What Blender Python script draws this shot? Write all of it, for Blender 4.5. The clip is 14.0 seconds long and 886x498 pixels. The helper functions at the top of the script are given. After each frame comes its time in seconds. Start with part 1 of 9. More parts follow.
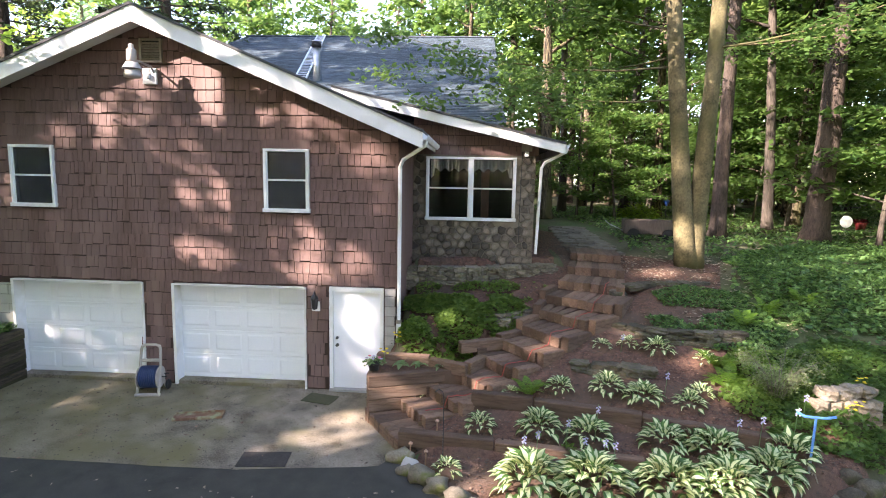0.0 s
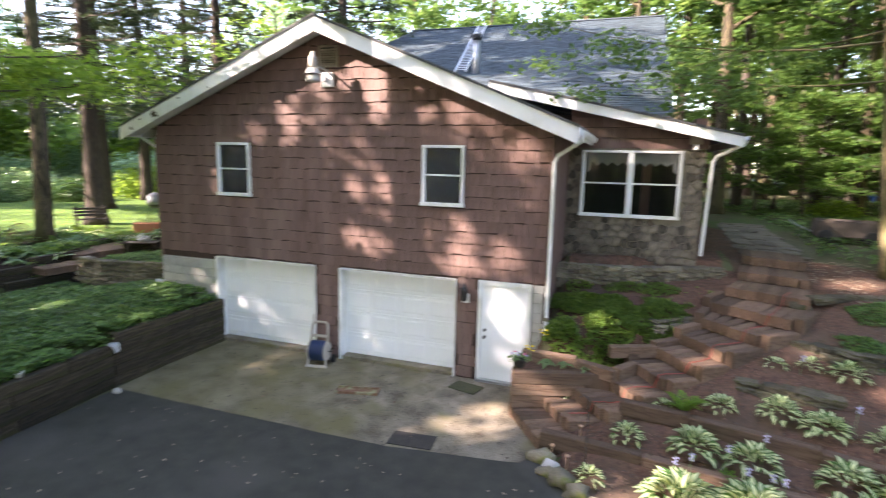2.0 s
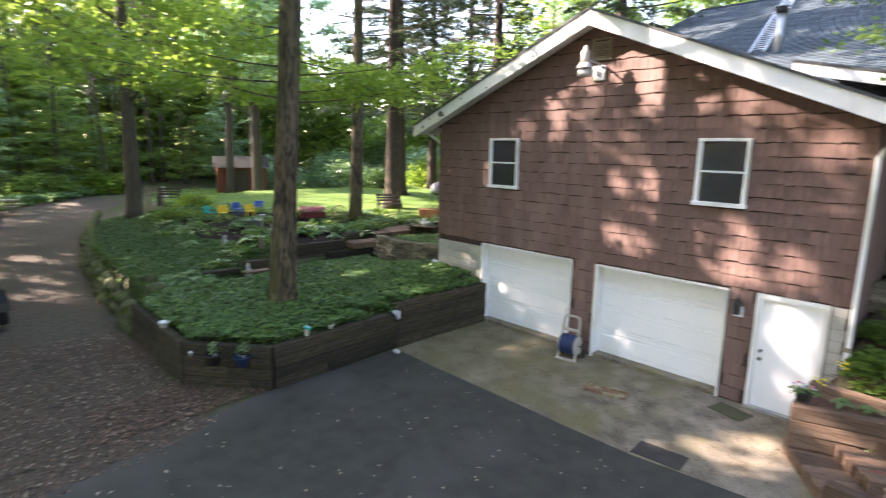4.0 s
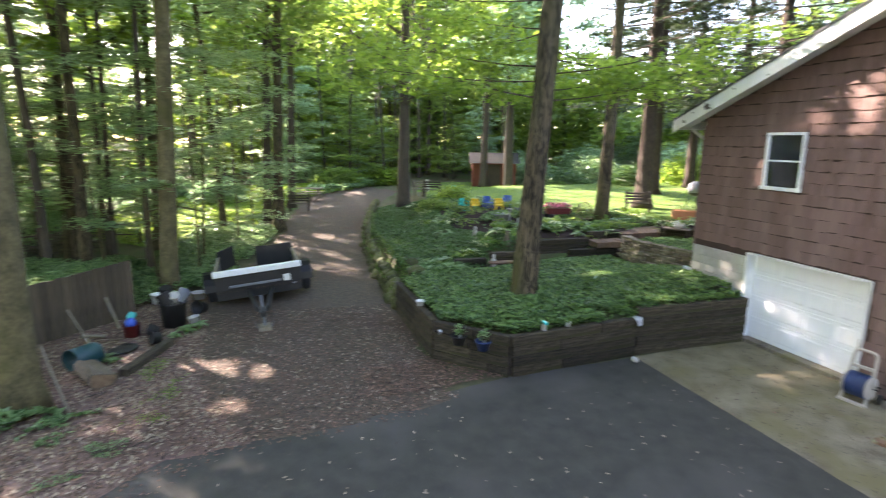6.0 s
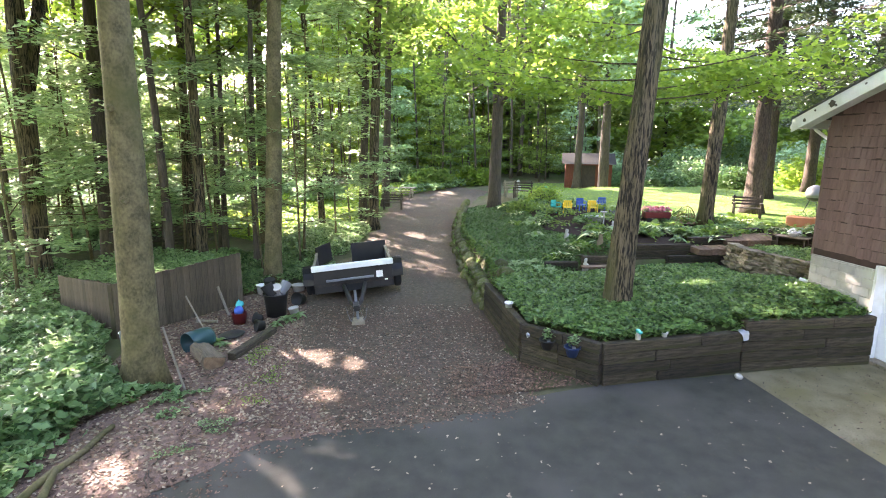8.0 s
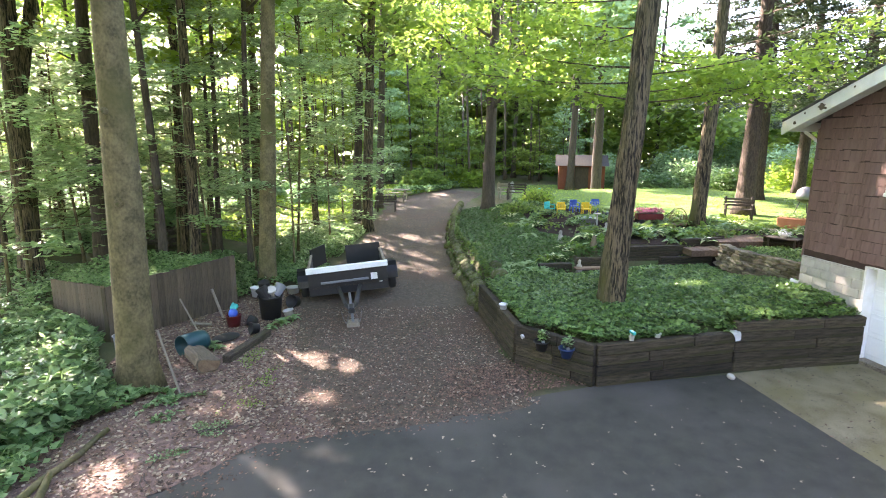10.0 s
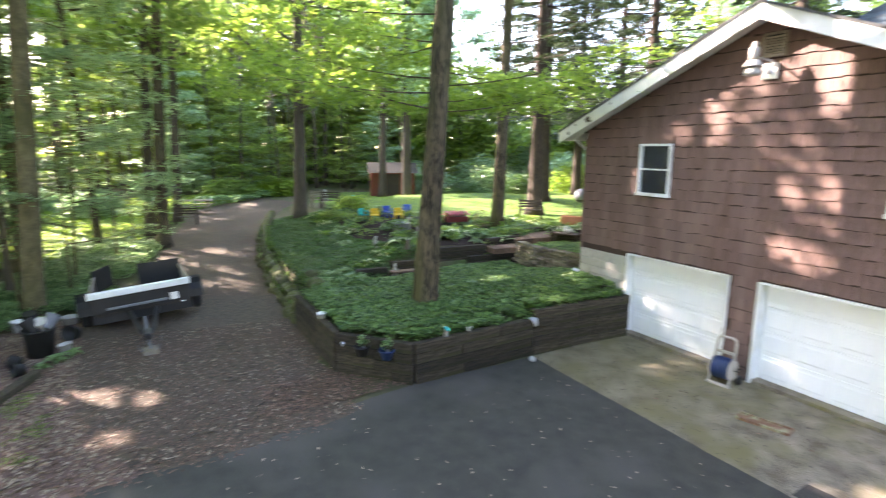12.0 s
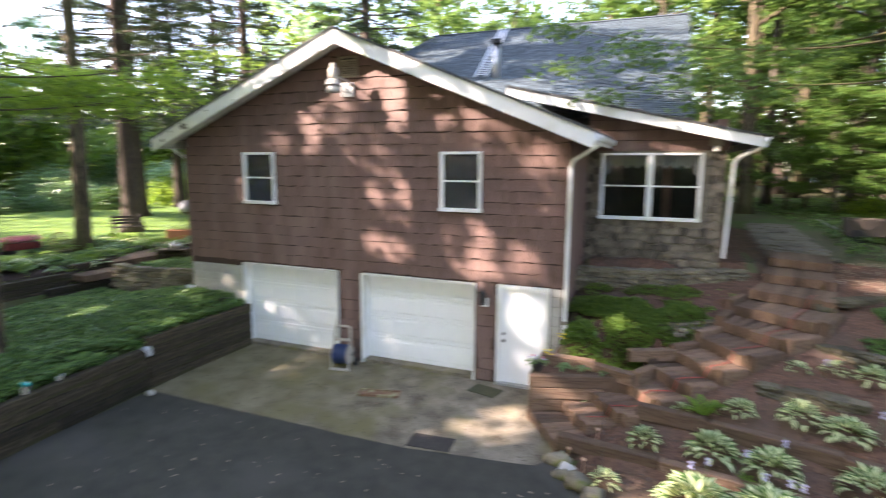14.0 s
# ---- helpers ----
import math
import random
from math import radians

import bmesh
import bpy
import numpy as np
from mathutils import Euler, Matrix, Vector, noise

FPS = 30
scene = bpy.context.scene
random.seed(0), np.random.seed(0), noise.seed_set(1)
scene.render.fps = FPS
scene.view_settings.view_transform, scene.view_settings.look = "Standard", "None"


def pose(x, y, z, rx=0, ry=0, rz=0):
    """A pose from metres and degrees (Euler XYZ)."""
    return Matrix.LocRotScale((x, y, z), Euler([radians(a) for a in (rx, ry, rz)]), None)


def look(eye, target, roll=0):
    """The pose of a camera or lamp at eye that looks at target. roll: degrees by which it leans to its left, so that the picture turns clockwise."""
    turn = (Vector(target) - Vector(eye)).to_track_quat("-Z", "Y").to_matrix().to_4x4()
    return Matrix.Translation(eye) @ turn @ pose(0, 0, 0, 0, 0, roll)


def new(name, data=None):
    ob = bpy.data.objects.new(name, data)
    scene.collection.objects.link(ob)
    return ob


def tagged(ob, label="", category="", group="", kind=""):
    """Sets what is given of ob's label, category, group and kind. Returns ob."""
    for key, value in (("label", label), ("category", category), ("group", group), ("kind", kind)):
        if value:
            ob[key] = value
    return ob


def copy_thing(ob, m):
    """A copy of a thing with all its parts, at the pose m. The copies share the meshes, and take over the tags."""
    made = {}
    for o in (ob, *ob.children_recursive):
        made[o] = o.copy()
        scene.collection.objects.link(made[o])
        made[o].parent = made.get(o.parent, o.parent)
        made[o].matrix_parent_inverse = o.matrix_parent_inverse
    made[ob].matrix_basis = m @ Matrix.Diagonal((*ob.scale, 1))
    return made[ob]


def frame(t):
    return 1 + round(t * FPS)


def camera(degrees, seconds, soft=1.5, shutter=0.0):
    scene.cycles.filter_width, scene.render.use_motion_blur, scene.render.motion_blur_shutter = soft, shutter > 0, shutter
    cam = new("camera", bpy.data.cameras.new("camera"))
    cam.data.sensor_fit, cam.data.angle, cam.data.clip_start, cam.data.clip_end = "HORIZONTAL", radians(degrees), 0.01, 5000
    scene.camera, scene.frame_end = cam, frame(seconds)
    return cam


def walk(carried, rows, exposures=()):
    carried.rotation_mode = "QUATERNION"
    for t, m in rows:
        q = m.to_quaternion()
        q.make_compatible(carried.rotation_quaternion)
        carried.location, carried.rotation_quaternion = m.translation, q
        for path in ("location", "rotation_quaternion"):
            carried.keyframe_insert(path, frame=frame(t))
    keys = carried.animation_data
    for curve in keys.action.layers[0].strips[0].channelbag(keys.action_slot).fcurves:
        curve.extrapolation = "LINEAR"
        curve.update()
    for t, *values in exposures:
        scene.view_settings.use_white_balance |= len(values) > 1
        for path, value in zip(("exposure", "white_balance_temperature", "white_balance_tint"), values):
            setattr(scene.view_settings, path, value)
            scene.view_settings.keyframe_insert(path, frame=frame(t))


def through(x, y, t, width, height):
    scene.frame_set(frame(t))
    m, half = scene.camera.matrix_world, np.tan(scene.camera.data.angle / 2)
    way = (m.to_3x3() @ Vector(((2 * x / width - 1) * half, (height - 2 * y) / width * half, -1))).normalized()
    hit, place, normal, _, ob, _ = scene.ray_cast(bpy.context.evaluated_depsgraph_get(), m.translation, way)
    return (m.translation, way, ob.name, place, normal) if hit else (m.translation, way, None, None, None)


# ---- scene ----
cam = camera(78.4, 14.0, 1.0, 0.8)
PATH = [
    (0, (1.500, -10.481, 4.324), (1.390, -8.501, 4.070), 1.15),
    (0.5, (1.497, -10.476, 4.342), (1.352, -8.498, 4.081), 1.16),
    (1, (1.490, -10.472, 4.385), (1.241, -8.507, 4.110), 1.24),
    (1.5, (1.517, -10.464, 4.426), (1.082, -8.533, 4.135), 1.33),
    (2, (1.517, -10.474, 4.520), (0.869, -8.609, 4.203), 1.33),
    (2.5, (1.552, -10.472, 4.545), (0.681, -8.703, 4.213), 1.31),
    (3, (1.577, -10.477, 4.553), (0.499, -8.828, 4.209), 1.25),
    (5.5, (1.622, -10.535, 4.611), (-0.167, -9.729, 4.224), 0.70),
    (6, (1.624, -10.547, 4.616), (-0.242, -9.942, 4.224), 0.54),
    (6.5, (1.630, -10.562, 4.633), (-0.284, -10.136, 4.237), 0.39),
    (7, (1.642, -10.576, 4.641), (-0.286, -10.222, 4.245), 0.33),
    (7.5, (1.644, -10.586, 4.643), (-0.291, -10.271, 4.248), 0.37),
    (8, (1.627, -10.577, 4.636), (-0.313, -10.289, 4.242), 0.40),
    (10.5, (1.675, -10.610, 4.660), (-0.259, -10.277, 4.277), 0.38),
    (11, (1.681, -10.592, 4.654), (-0.219, -10.091, 4.278), 0.51),
    (11.5, (1.683, -10.565, 4.638), (-0.145, -9.842, 4.272), 0.55),
    (12, (1.683, -10.553, 4.617), (-0.047, -9.613, 4.263), 0.67),
    (12.5, (1.704, -10.547, 4.610), (0.126, -9.368, 4.268), 0.62),
    (13, (1.717, -10.544, 4.602), (0.368, -9.105, 4.271), 0.57),
    (13.5, (1.743, -10.557, 4.609), (0.681, -8.893, 4.289), 0.46),
    (14, (1.741, -10.556, 4.609), (0.998, -8.726, 4.298), 0.30),
]
walk(cam, [(t, look(eye, target, roll)) for t, eye, target, roll in PATH], [(0, 3.12, 6950, 27), (3.0, 3.22, 7350, 27), (5.5, 3.4, 7250, 26), (6.5, 3.88, 7300, 28), (8.0, 4.14, 7300, 29), (10.5, 4.05, 7300, 29), (11.5, 3.93, 7250, 27), (12.5, 3.55, 7250, 26), (14, 3.2, 7300, 26)])

# ---- light ----
SUN_WAY = Vector((0.722, 0.478, -0.50)).normalized()
sun = new("sun", bpy.data.lights.new("sun", "SUN"))
sun.data.energy, sun.data.angle, sun.data.color = 3.7, radians(0.6), (1.0, 0.95, 0.87)
sun.matrix_world = look(-SUN_WAY * 60, (0, 0, 0))
world = bpy.data.worlds.new("sky")
scene.world = world
world.use_nodes = True
_wn = world.node_tree.nodes
_sky = _wn.new("ShaderNodeTexSky")
_sky.sky_type, _sky.sun_disc = "NISHITA", False
_sky.sun_elevation = math.asin(-SUN_WAY.z)
_sky.sun_rotation = math.atan2(-SUN_WAY.x, -SUN_WAY.y)
_wn["Background"].inputs["Strength"].default_value = 0.15
world.node_tree.links.new(_sky.outputs[0], _wn["Background"].inputs["Color"])


# ---- helpers of this scene ----
def rnd(a, b):
    return random.uniform(a, b)


def sstep(a, b, v):
    k = min(1.0, max(0.0, (v - a) / (b - a)))
    return k * k * (3 - 2 * k)


def lin(v, xs, ys):
    return float(np.interp(v, xs, ys))


def link_mesh(name, me, material, parent=None, label=""):
    ob = new(name, me)
    if material and not me.materials:
        me.materials.append(material)
    if parent:
        ob.parent = parent
    if label:
        ob["label"] = label
    return ob


def part(name, bm, material, parent=None, label="", smooth=False):
    me = bpy.data.meshes.new(name)
    bm.to_mesh(me)
    bm.free()
    if smooth:
        me.polygons.foreach_set("use_smooth", [True] * len(me.polygons))
    return link_mesh(name, me, material, parent, label)


def raw_mesh(name, verts, faces, smooth=False):
    me = bpy.data.meshes.new(name)
    me.from_pydata(verts, [], faces)
    me.update()
    if smooth:
        me.polygons.foreach_set("use_smooth", [True] * len(me.polygons))
    return me


def empty(name, place, label, category, group="", kind="", turn=0):
    ob = new(name)
    ob.matrix_world = pose(*place, 0, 0, turn)
    ob.empty_display_size = 0.1
    return tagged(ob, label, category, group, kind)


def box(bm, x0, x1, y0, y1, z0, z1, bevel=0.0, m=None):
    r = bmesh.ops.create_cube(bm, size=1.0)
    vs = r["verts"]
    for v in vs:
        v.co = Vector((x0 + (v.co.x + 0.5) * (x1 - x0), y0 + (v.co.y + 0.5) * (y1 - y0), z0 + (v.co.z + 0.5) * (z1 - z0)))
    if bevel:
        es = list({e for v in vs for e in v.link_edges})
        vs = bmesh.ops.bevel(bm, geom=es, offset=bevel, segments=1, affect="EDGES")["verts"]
    if m:
        for v in set(vs):
            v.co = m @ v.co
    return bm


def nb(*a, **k):
    return box(bmesh.new(), *a, **k)


def tube(bm, pts, radius, seg=8, cap=True):
    """A pipe along points; radius is one number or one for each point."""
    pts = [Vector(p) for p in pts]
    rs = radius if isinstance(radius, (list, tuple)) else [radius] * len(pts)
    rings = []
    side = None
    for i, p in enumerate(pts):
        d = (pts[min(i + 1, len(pts) - 1)] - pts[max(i - 1, 0)]).normalized()
        if side is None:
            side = d.orthogonal().normalized()
        side = (side - d * side.dot(d)).normalized()
        up = d.cross(side)
        rings.append([bm.verts.new(p + (side * math.cos(2 * math.pi * k / seg) + up * math.sin(2 * math.pi * k / seg)) * rs[i]) for k in range(seg)])
    for a, b in zip(rings, rings[1:]):
        for k in range(seg):
            bm.faces.new((a[k], a[(k + 1) % seg], b[(k + 1) % seg], b[k]))
    if cap:
        bm.faces.new(rings[0][::-1])
        bm.faces.new(rings[-1])
    return bm


def lathe(bm, profile, seg=16, centre=(0, 0, 0), squash=1.0):
    """A turned shape round z from (radius, height) pairs."""
    rings = []
    for r, z in profile:
        rings.append([bm.verts.new((centre[0] + max(r, 0.0005) * math.cos(2 * math.pi * k / seg), centre[1] + squash * max(r, 0.0005) * math.sin(2 * math.pi * k / seg), centre[2] + z)) for k in range(seg)])
    for a, b in zip(rings, rings[1:]):
        for k in range(seg):
            bm.faces.new((a[k], a[(k + 1) % seg], b[(k + 1) % seg], b[k]))
    bm.faces.new(rings[0][::-1])
    bm.faces.new(rings[-1])
    return bm


def blob(bm, centre, size, rough=0.25, sub=2, seed=0, flat=0.0):
    """An uneven stone or lump."""
    r = bmesh.ops.create_icosphere(bm, subdivisions=sub, radius=1.0)
    for v in r["verts"]:
        n = noise.noise(v.co * 1.3 + Vector((seed * 7.1, seed * 3.3, 0))) + 0.5 * noise.noise(v.co * 3.1 + Vector((0, seed * 5.7, 1)))
        v.co *= 1 + rough * n
        if v.co.z < -flat > -1 and flat:
            v.co.z = -flat
        v.co = Vector(centre) + Vector((v.co.x * size[0], v.co.y * size[1], v.co.z * size[2]))
    return bm


# ---- materials ----
def mat(name, c1, c2, scale=6.0, rough=0.85, bump=0.3, fine=60.0, metal=0.0, c3=None, big=0.7, stretch=(1, 1, 1), vary=0.0, island=False, spec=0.4, hard=0.0, bump_distance=0.01):
    m = bpy.data.materials.new(name)
    m.use_nodes = True
    nt = m.node_tree
    n, l = nt.nodes, nt.links
    p = n["Principled BSDF"]
    p.inputs["Roughness"].default_value, p.inputs["Metallic"].default_value = rough, metal
    p.inputs["Specular IOR Level"].default_value = spec
    tc, mp = n.new("ShaderNodeTexCoord"), n.new("ShaderNodeMapping")
    mp.inputs["Scale"].default_value = stretch
    l.new(tc.outputs["Object"], mp.inputs["Vector"])
    a, f, g = n.new("ShaderNodeTexNoise"), n.new("ShaderNodeTexNoise"), n.new("ShaderNodeTexNoise")
    for node, s, d in ((a, scale, 6), (f, fine, 4), (g, big, 3)):
        node.inputs["Scale"].default_value, node.inputs["Detail"].default_value = s, d
        l.new(mp.outputs[0], node.inputs["Vector"])
    ramp = n.new("ShaderNodeValToRGB")
    ramp.color_ramp.elements[0].color, ramp.color_ramp.elements[1].color = (*c1, 1), (*c2, 1)
    ramp.color_ramp.elements[0].position, ramp.color_ramp.elements[1].position = 0.32 + hard, 0.68 - hard
    add = n.new("ShaderNodeMath")
    add.operation = "MULTIPLY_ADD"
    add.inputs[1].default_value = 0.45
    sub = n.new("ShaderNodeMath")
    sub.operation = "MULTIPLY_ADD"
    sub.inputs[1].default_value, sub.inputs[2].default_value = 0.55, 0.0
    l.new(a.outputs["Fac"], sub.inputs[0])
    l.new(f.outputs["Fac"], add.inputs[0])
    l.new(sub.outputs[0], add.inputs[2])
    l.new(add.outputs[0], ramp.inputs["Fac"])
    out = ramp.outputs["Color"]
    if c3:
        r2 = n.new("ShaderNodeValToRGB")
        r2.color_ramp.elements[0].position, r2.color_ramp.elements[1].position = 0.5, 0.66
        l.new(g.outputs["Fac"], r2.inputs["Fac"])
        mx = n.new("ShaderNodeMix")
        mx.data_type = "RGBA"
        l.new(r2.outputs["Color"], mx.inputs["Factor"])
        l.new(out, mx.inputs["A"])
        mx.inputs["B"].default_value = (*c3, 1)
        out = mx.outputs["Result"]
    if vary or island:
        hs = n.new("ShaderNodeHueSaturation")
        mr = n.new("ShaderNodeMapRange")
        mr.inputs["To Min"].default_value, mr.inputs["To Max"].default_value = 1 - (vary or 0.25), 1 + (vary or 0.25)
        src = n.new("ShaderNodeNewGeometry").outputs["Random Per Island"] if island else n.new("ShaderNodeObjectInfo").outputs["Random"]
        l.new(src, mr.inputs["Value"])
        l.new(mr.outputs[0], hs.inputs["Value"])
        l.new(out, hs.inputs["Color"])
        out = hs.outputs["Color"]
    l.new(out, p.inputs["Base Color"])
    if bump:
        b = n.new("ShaderNodeBump")
        b.inputs["Strength"].default_value, b.inputs["Distance"].default_value = bump, bump_distance
        l.new(add.outputs[0], b.inputs["Height"])
        l.new(b.outputs[0], p.inputs["Normal"])
    return m


def leaf_mat(name, dark, light, through=0.45, gloss=0.45):
    """Leaves: varied from leaf to leaf, lit also from behind."""
    m = bpy.data.materials.new(name)
    m.use_nodes = True
    nt = m.node_tree
    n, l = nt.nodes, nt.links
    p, o = n["Principled BSDF"], n["Material Output"]
    p.inputs["Roughness"].default_value = gloss
    p.inputs["Specular IOR Level"].default_value = 0.35
    ramp = n.new("ShaderNodeValToRGB")
    ramp.color_ramp.elements[0].color, ramp.color_ramp.elements[1].color = (*dark, 1), (*light, 1)
    l.new(n.new("ShaderNodeNewGeometry").outputs["Random Per Island"], ramp.inputs["Fac"])
    t, mx = n.new("ShaderNodeBsdfTranslucent"), n.new("ShaderNodeMixShader")
    hs = n.new("ShaderNodeHueSaturation")
    hs.inputs["Hue"].default_value, hs.inputs["Value"].default_value = 0.475, 2.0
    l.new(ramp.outputs[0], hs.inputs["Color"])
    l.new(ramp.outputs[0], p.inputs["Base Color"])
    l.new(hs.outputs[0], t.inputs["Color"])
    mx.inputs[0].default_value = through
    l.new(p.outputs[0], mx.inputs[1])
    l.new(t.outputs[0], mx.inputs[2])
    l.new(mx.outputs[0], o.inputs["Surface"])
    return m


def glass_mat(name, tint=(0.9, 0.95, 0.95), ior=1.4):
    m = bpy.data.materials.new(name)
    m.use_nodes = True
    p = m.node_tree.nodes["Principled BSDF"]
    p.inputs["Base Color"].default_value = (*tint, 1)
    p.inputs["Roughness"].default_value = 0.02
    p.inputs["Transmission Weight"].default_value = 1.0
    p.inputs["IOR"].default_value = ior
    return m


M = {}
SHINGLE_PAINT = ((0.120, 0.070, 0.058), (0.178, 0.108, 0.092), 5, 0.78, 0.5, 60)
M["shingle"] = mat("brown_shingle_paint", *SHINGLE_PAINT, stretch=(6, 6, 0.8), vary=0.10, c3=(0.185, 0.118, 0.102), big=0.25)
# near-black so that the slits between courses read as shadow lines
M["wallback"] = mat("shadow_gap_sheathing", (0.04, 0.022, 0.018), (0.06, 0.034, 0.027))
M["white"] = mat("white_trim_paint", (0.72, 0.73, 0.72), (0.82, 0.82, 0.80), 3, 0.5, 0.1, 40, c3=(0.62, 0.62, 0.56), big=1.3)
M["door_white"] = mat("white_enamel_steel", (0.76, 0.78, 0.80), (0.82, 0.83, 0.84), 2, 0.28, 0.03, 30, spec=0.5)
M["block"] = mat("painted_concrete_block", (0.30, 0.287, 0.258), (0.40, 0.383, 0.35), 7, 0.9, 0.4, 80, vary=0.06, c3=(0.40, 0.40, 0.33))
M["roof"] = mat("grey_asphalt_shingle", (0.033, 0.042, 0.052), (0.078, 0.095, 0.112), 5, 0.9, 0.5, 120, vary=0.25)
M["shed_roof"] = mat("grey_metal_roofing", (0.045, 0.045, 0.042), (0.085, 0.083, 0.078), 4, 0.8, 0.2, 40, stretch=(6, 1, 1))
M["roof_fall"] = mat("dark_roof_edge", (0.05, 0.05, 0.05), (0.09, 0.09, 0.09))
M["stone"] = mat("field_stone", (0.055, 0.044, 0.032), (0.20, 0.165, 0.125), 7, 0.85, 0.7, 70, vary=0.65)
M["mortar"] = mat("mortar", (0.15, 0.13, 0.10), (0.23, 0.20, 0.155), 9, 0.95, 0.6, 90)
M["dry_stone"] = mat("mossy_wall_stone", (0.042, 0.037, 0.024), (0.15, 0.128, 0.09), 7, 0.9, 1.0, 40, vary=0.5, c3=(0.055, 0.06, 0.018), big=3.0, bump_distance=0.03)
M["pale_stone"] = mat("pale_sandstone", (0.085, 0.07, 0.048), (0.235, 0.198, 0.145), 6, 0.9, 0.8, 50, vary=0.4, c3=(0.10, 0.095, 0.05), big=2.5)
M["sand_block"] = mat("pale_sandstone_block", (0.12, 0.095, 0.068), (0.29, 0.245, 0.18), 6, 0.9, 0.6, 50, vary=0.2)
M["moss_stone"] = mat("moss_covered_boulder", (0.036, 0.046, 0.012), (0.10, 0.115, 0.036), 6, 0.95, 0.9, 40, vary=0.35, c3=(0.13, 0.115, 0.085), big=3)
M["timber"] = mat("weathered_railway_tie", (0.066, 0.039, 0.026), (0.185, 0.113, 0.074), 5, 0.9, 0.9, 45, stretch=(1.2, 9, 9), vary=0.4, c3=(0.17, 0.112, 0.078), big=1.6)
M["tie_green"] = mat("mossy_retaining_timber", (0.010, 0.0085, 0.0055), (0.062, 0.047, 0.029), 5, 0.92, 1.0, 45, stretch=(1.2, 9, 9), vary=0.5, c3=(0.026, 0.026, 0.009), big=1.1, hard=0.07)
M["asphalt"] = mat("asphalt", (0.026, 0.0255, 0.0205), (0.056, 0.054, 0.044), 3, 0.85, 0.6, 160, c3=(0.072, 0.066, 0.058), big=0.35)
M["concrete"] = mat("stained_concrete", (0.080, 0.064, 0.041), (0.30, 0.252, 0.192), 1.9, 0.9, 0.5, 45, hard=0.06, c3=(0.16, 0.135, 0.066), big=0.9)
M["gravel"] = mat("gravel_and_leaf_drive", (0.034, 0.026, 0.019), (0.132, 0.101, 0.073), 9, 0.95, 1.0, 60, c3=(0.09, 0.058, 0.042), big=0.45, bump_distance=0.02)
M["litter"] = mat("leaf_litter", (0.05, 0.03, 0.025), (0.25, 0.16, 0.128), 9, 0.95, 0.9, 50, c3=(0.12, 0.07, 0.058), big=0.45, bump_distance=0.02)
M["mulch"] = mat("bark_mulch", (0.048, 0.024, 0.016), (0.165, 0.084, 0.055), 12, 0.95, 1.0, 48, hard=0.05, c3=(0.095, 0.062, 0.043), big=0.8, bump_distance=0.02)
M["forest"] = mat("forest_floor", (0.04, 0.05, 0.02), (0.11, 0.095, 0.05), 3, 0.95, 0.8, 30, c3=(0.05, 0.085, 0.02), big=0.25, bump_distance=0.03)
M["grass"] = mat("lawn_grass", (0.062, 0.13, 0.018), (0.105, 0.185, 0.028), 3, 0.9, 0.8, 60, c3=(0.075, 0.135, 0.022), big=0.2, bump_distance=0.03)
M["flag"] = mat("flagstone", (0.10, 0.08, 0.06), (0.19, 0.16, 0.125), 5, 0.9, 0.5, 50, vary=0.2)
M["bark"] = mat("grey_beech_bark", (0.062, 0.052, 0.023), (0.155, 0.128, 0.062), 4, 0.9, 0.7, 22, stretch=(1, 1, 0.8), hard=0.07, c3=(0.075, 0.072, 0.022), big=0.8, bump_distance=0.02)
M["bark_rough"] = mat("furrowed_bark", (0.014, 0.011, 0.007), (0.145, 0.112, 0.066), 11, 0.95, 1.0, 24, stretch=(2.0, 2.0, 0.22), c3=(0.075, 0.07, 0.026), big=0.6, bump_distance=0.06, hard=0.13)
M["bark_dark"] = mat("dark_furrowed_bark", (0.036, 0.03, 0.023), (0.125, 0.10, 0.075), 9, 0.95, 1.0, 30, stretch=(2.2, 2.2, 0.3), bump_distance=0.05)
M["bark_red"] = mat("reddish_spruce_bark", (0.03, 0.022, 0.017), (0.10, 0.073, 0.055), 9, 0.95, 1.0, 26, stretch=(2.2, 2.2, 0.5), bump_distance=0.06, hard=0.06)
M["leaf"] = leaf_mat("tree_leaf", (0.06, 0.13, 0.026), (0.15, 0.24, 0.055), 0.62)
M["leaf_cool"] = leaf_mat("cool_tree_leaf", (0.10, 0.19, 0.09), (0.23, 0.35, 0.19), 0.68)
M["leaf_bright"] = leaf_mat("bright_maple_leaf", (0.08, 0.17, 0.022), (0.17, 0.275, 0.042), 0.6)
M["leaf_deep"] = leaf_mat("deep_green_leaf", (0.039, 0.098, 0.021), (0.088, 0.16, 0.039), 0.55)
# shaded copy of the deep green leaf, darker to hold down the twin tree's sunlit sprays
M["leaf_shade"] = leaf_mat("shaded_twin_leaf", (0.034, 0.085, 0.018), (0.075, 0.14, 0.032), 0.5)
# pale colour adds the silvery sky reflection on top of the real gloss
M["spray"] = leaf_mat("sky_sheen_beech_leaf", (0.12, 0.215, 0.095), (0.30, 0.42, 0.22), 0.6, 0.22)
M["needle"] = leaf_mat("spruce_needle", (0.02, 0.04, 0.015), (0.045, 0.075, 0.03), 0.2)
M["cover"] = leaf_mat("pachysandra_leaf", (0.018, 0.066, 0.017), (0.15, 0.265, 0.078), 0.35, 0.40)
M["ivy"] = leaf_mat("ivy_leaf", (0.025, 0.08, 0.018), (0.065, 0.145, 0.032), 0.25, 0.5)
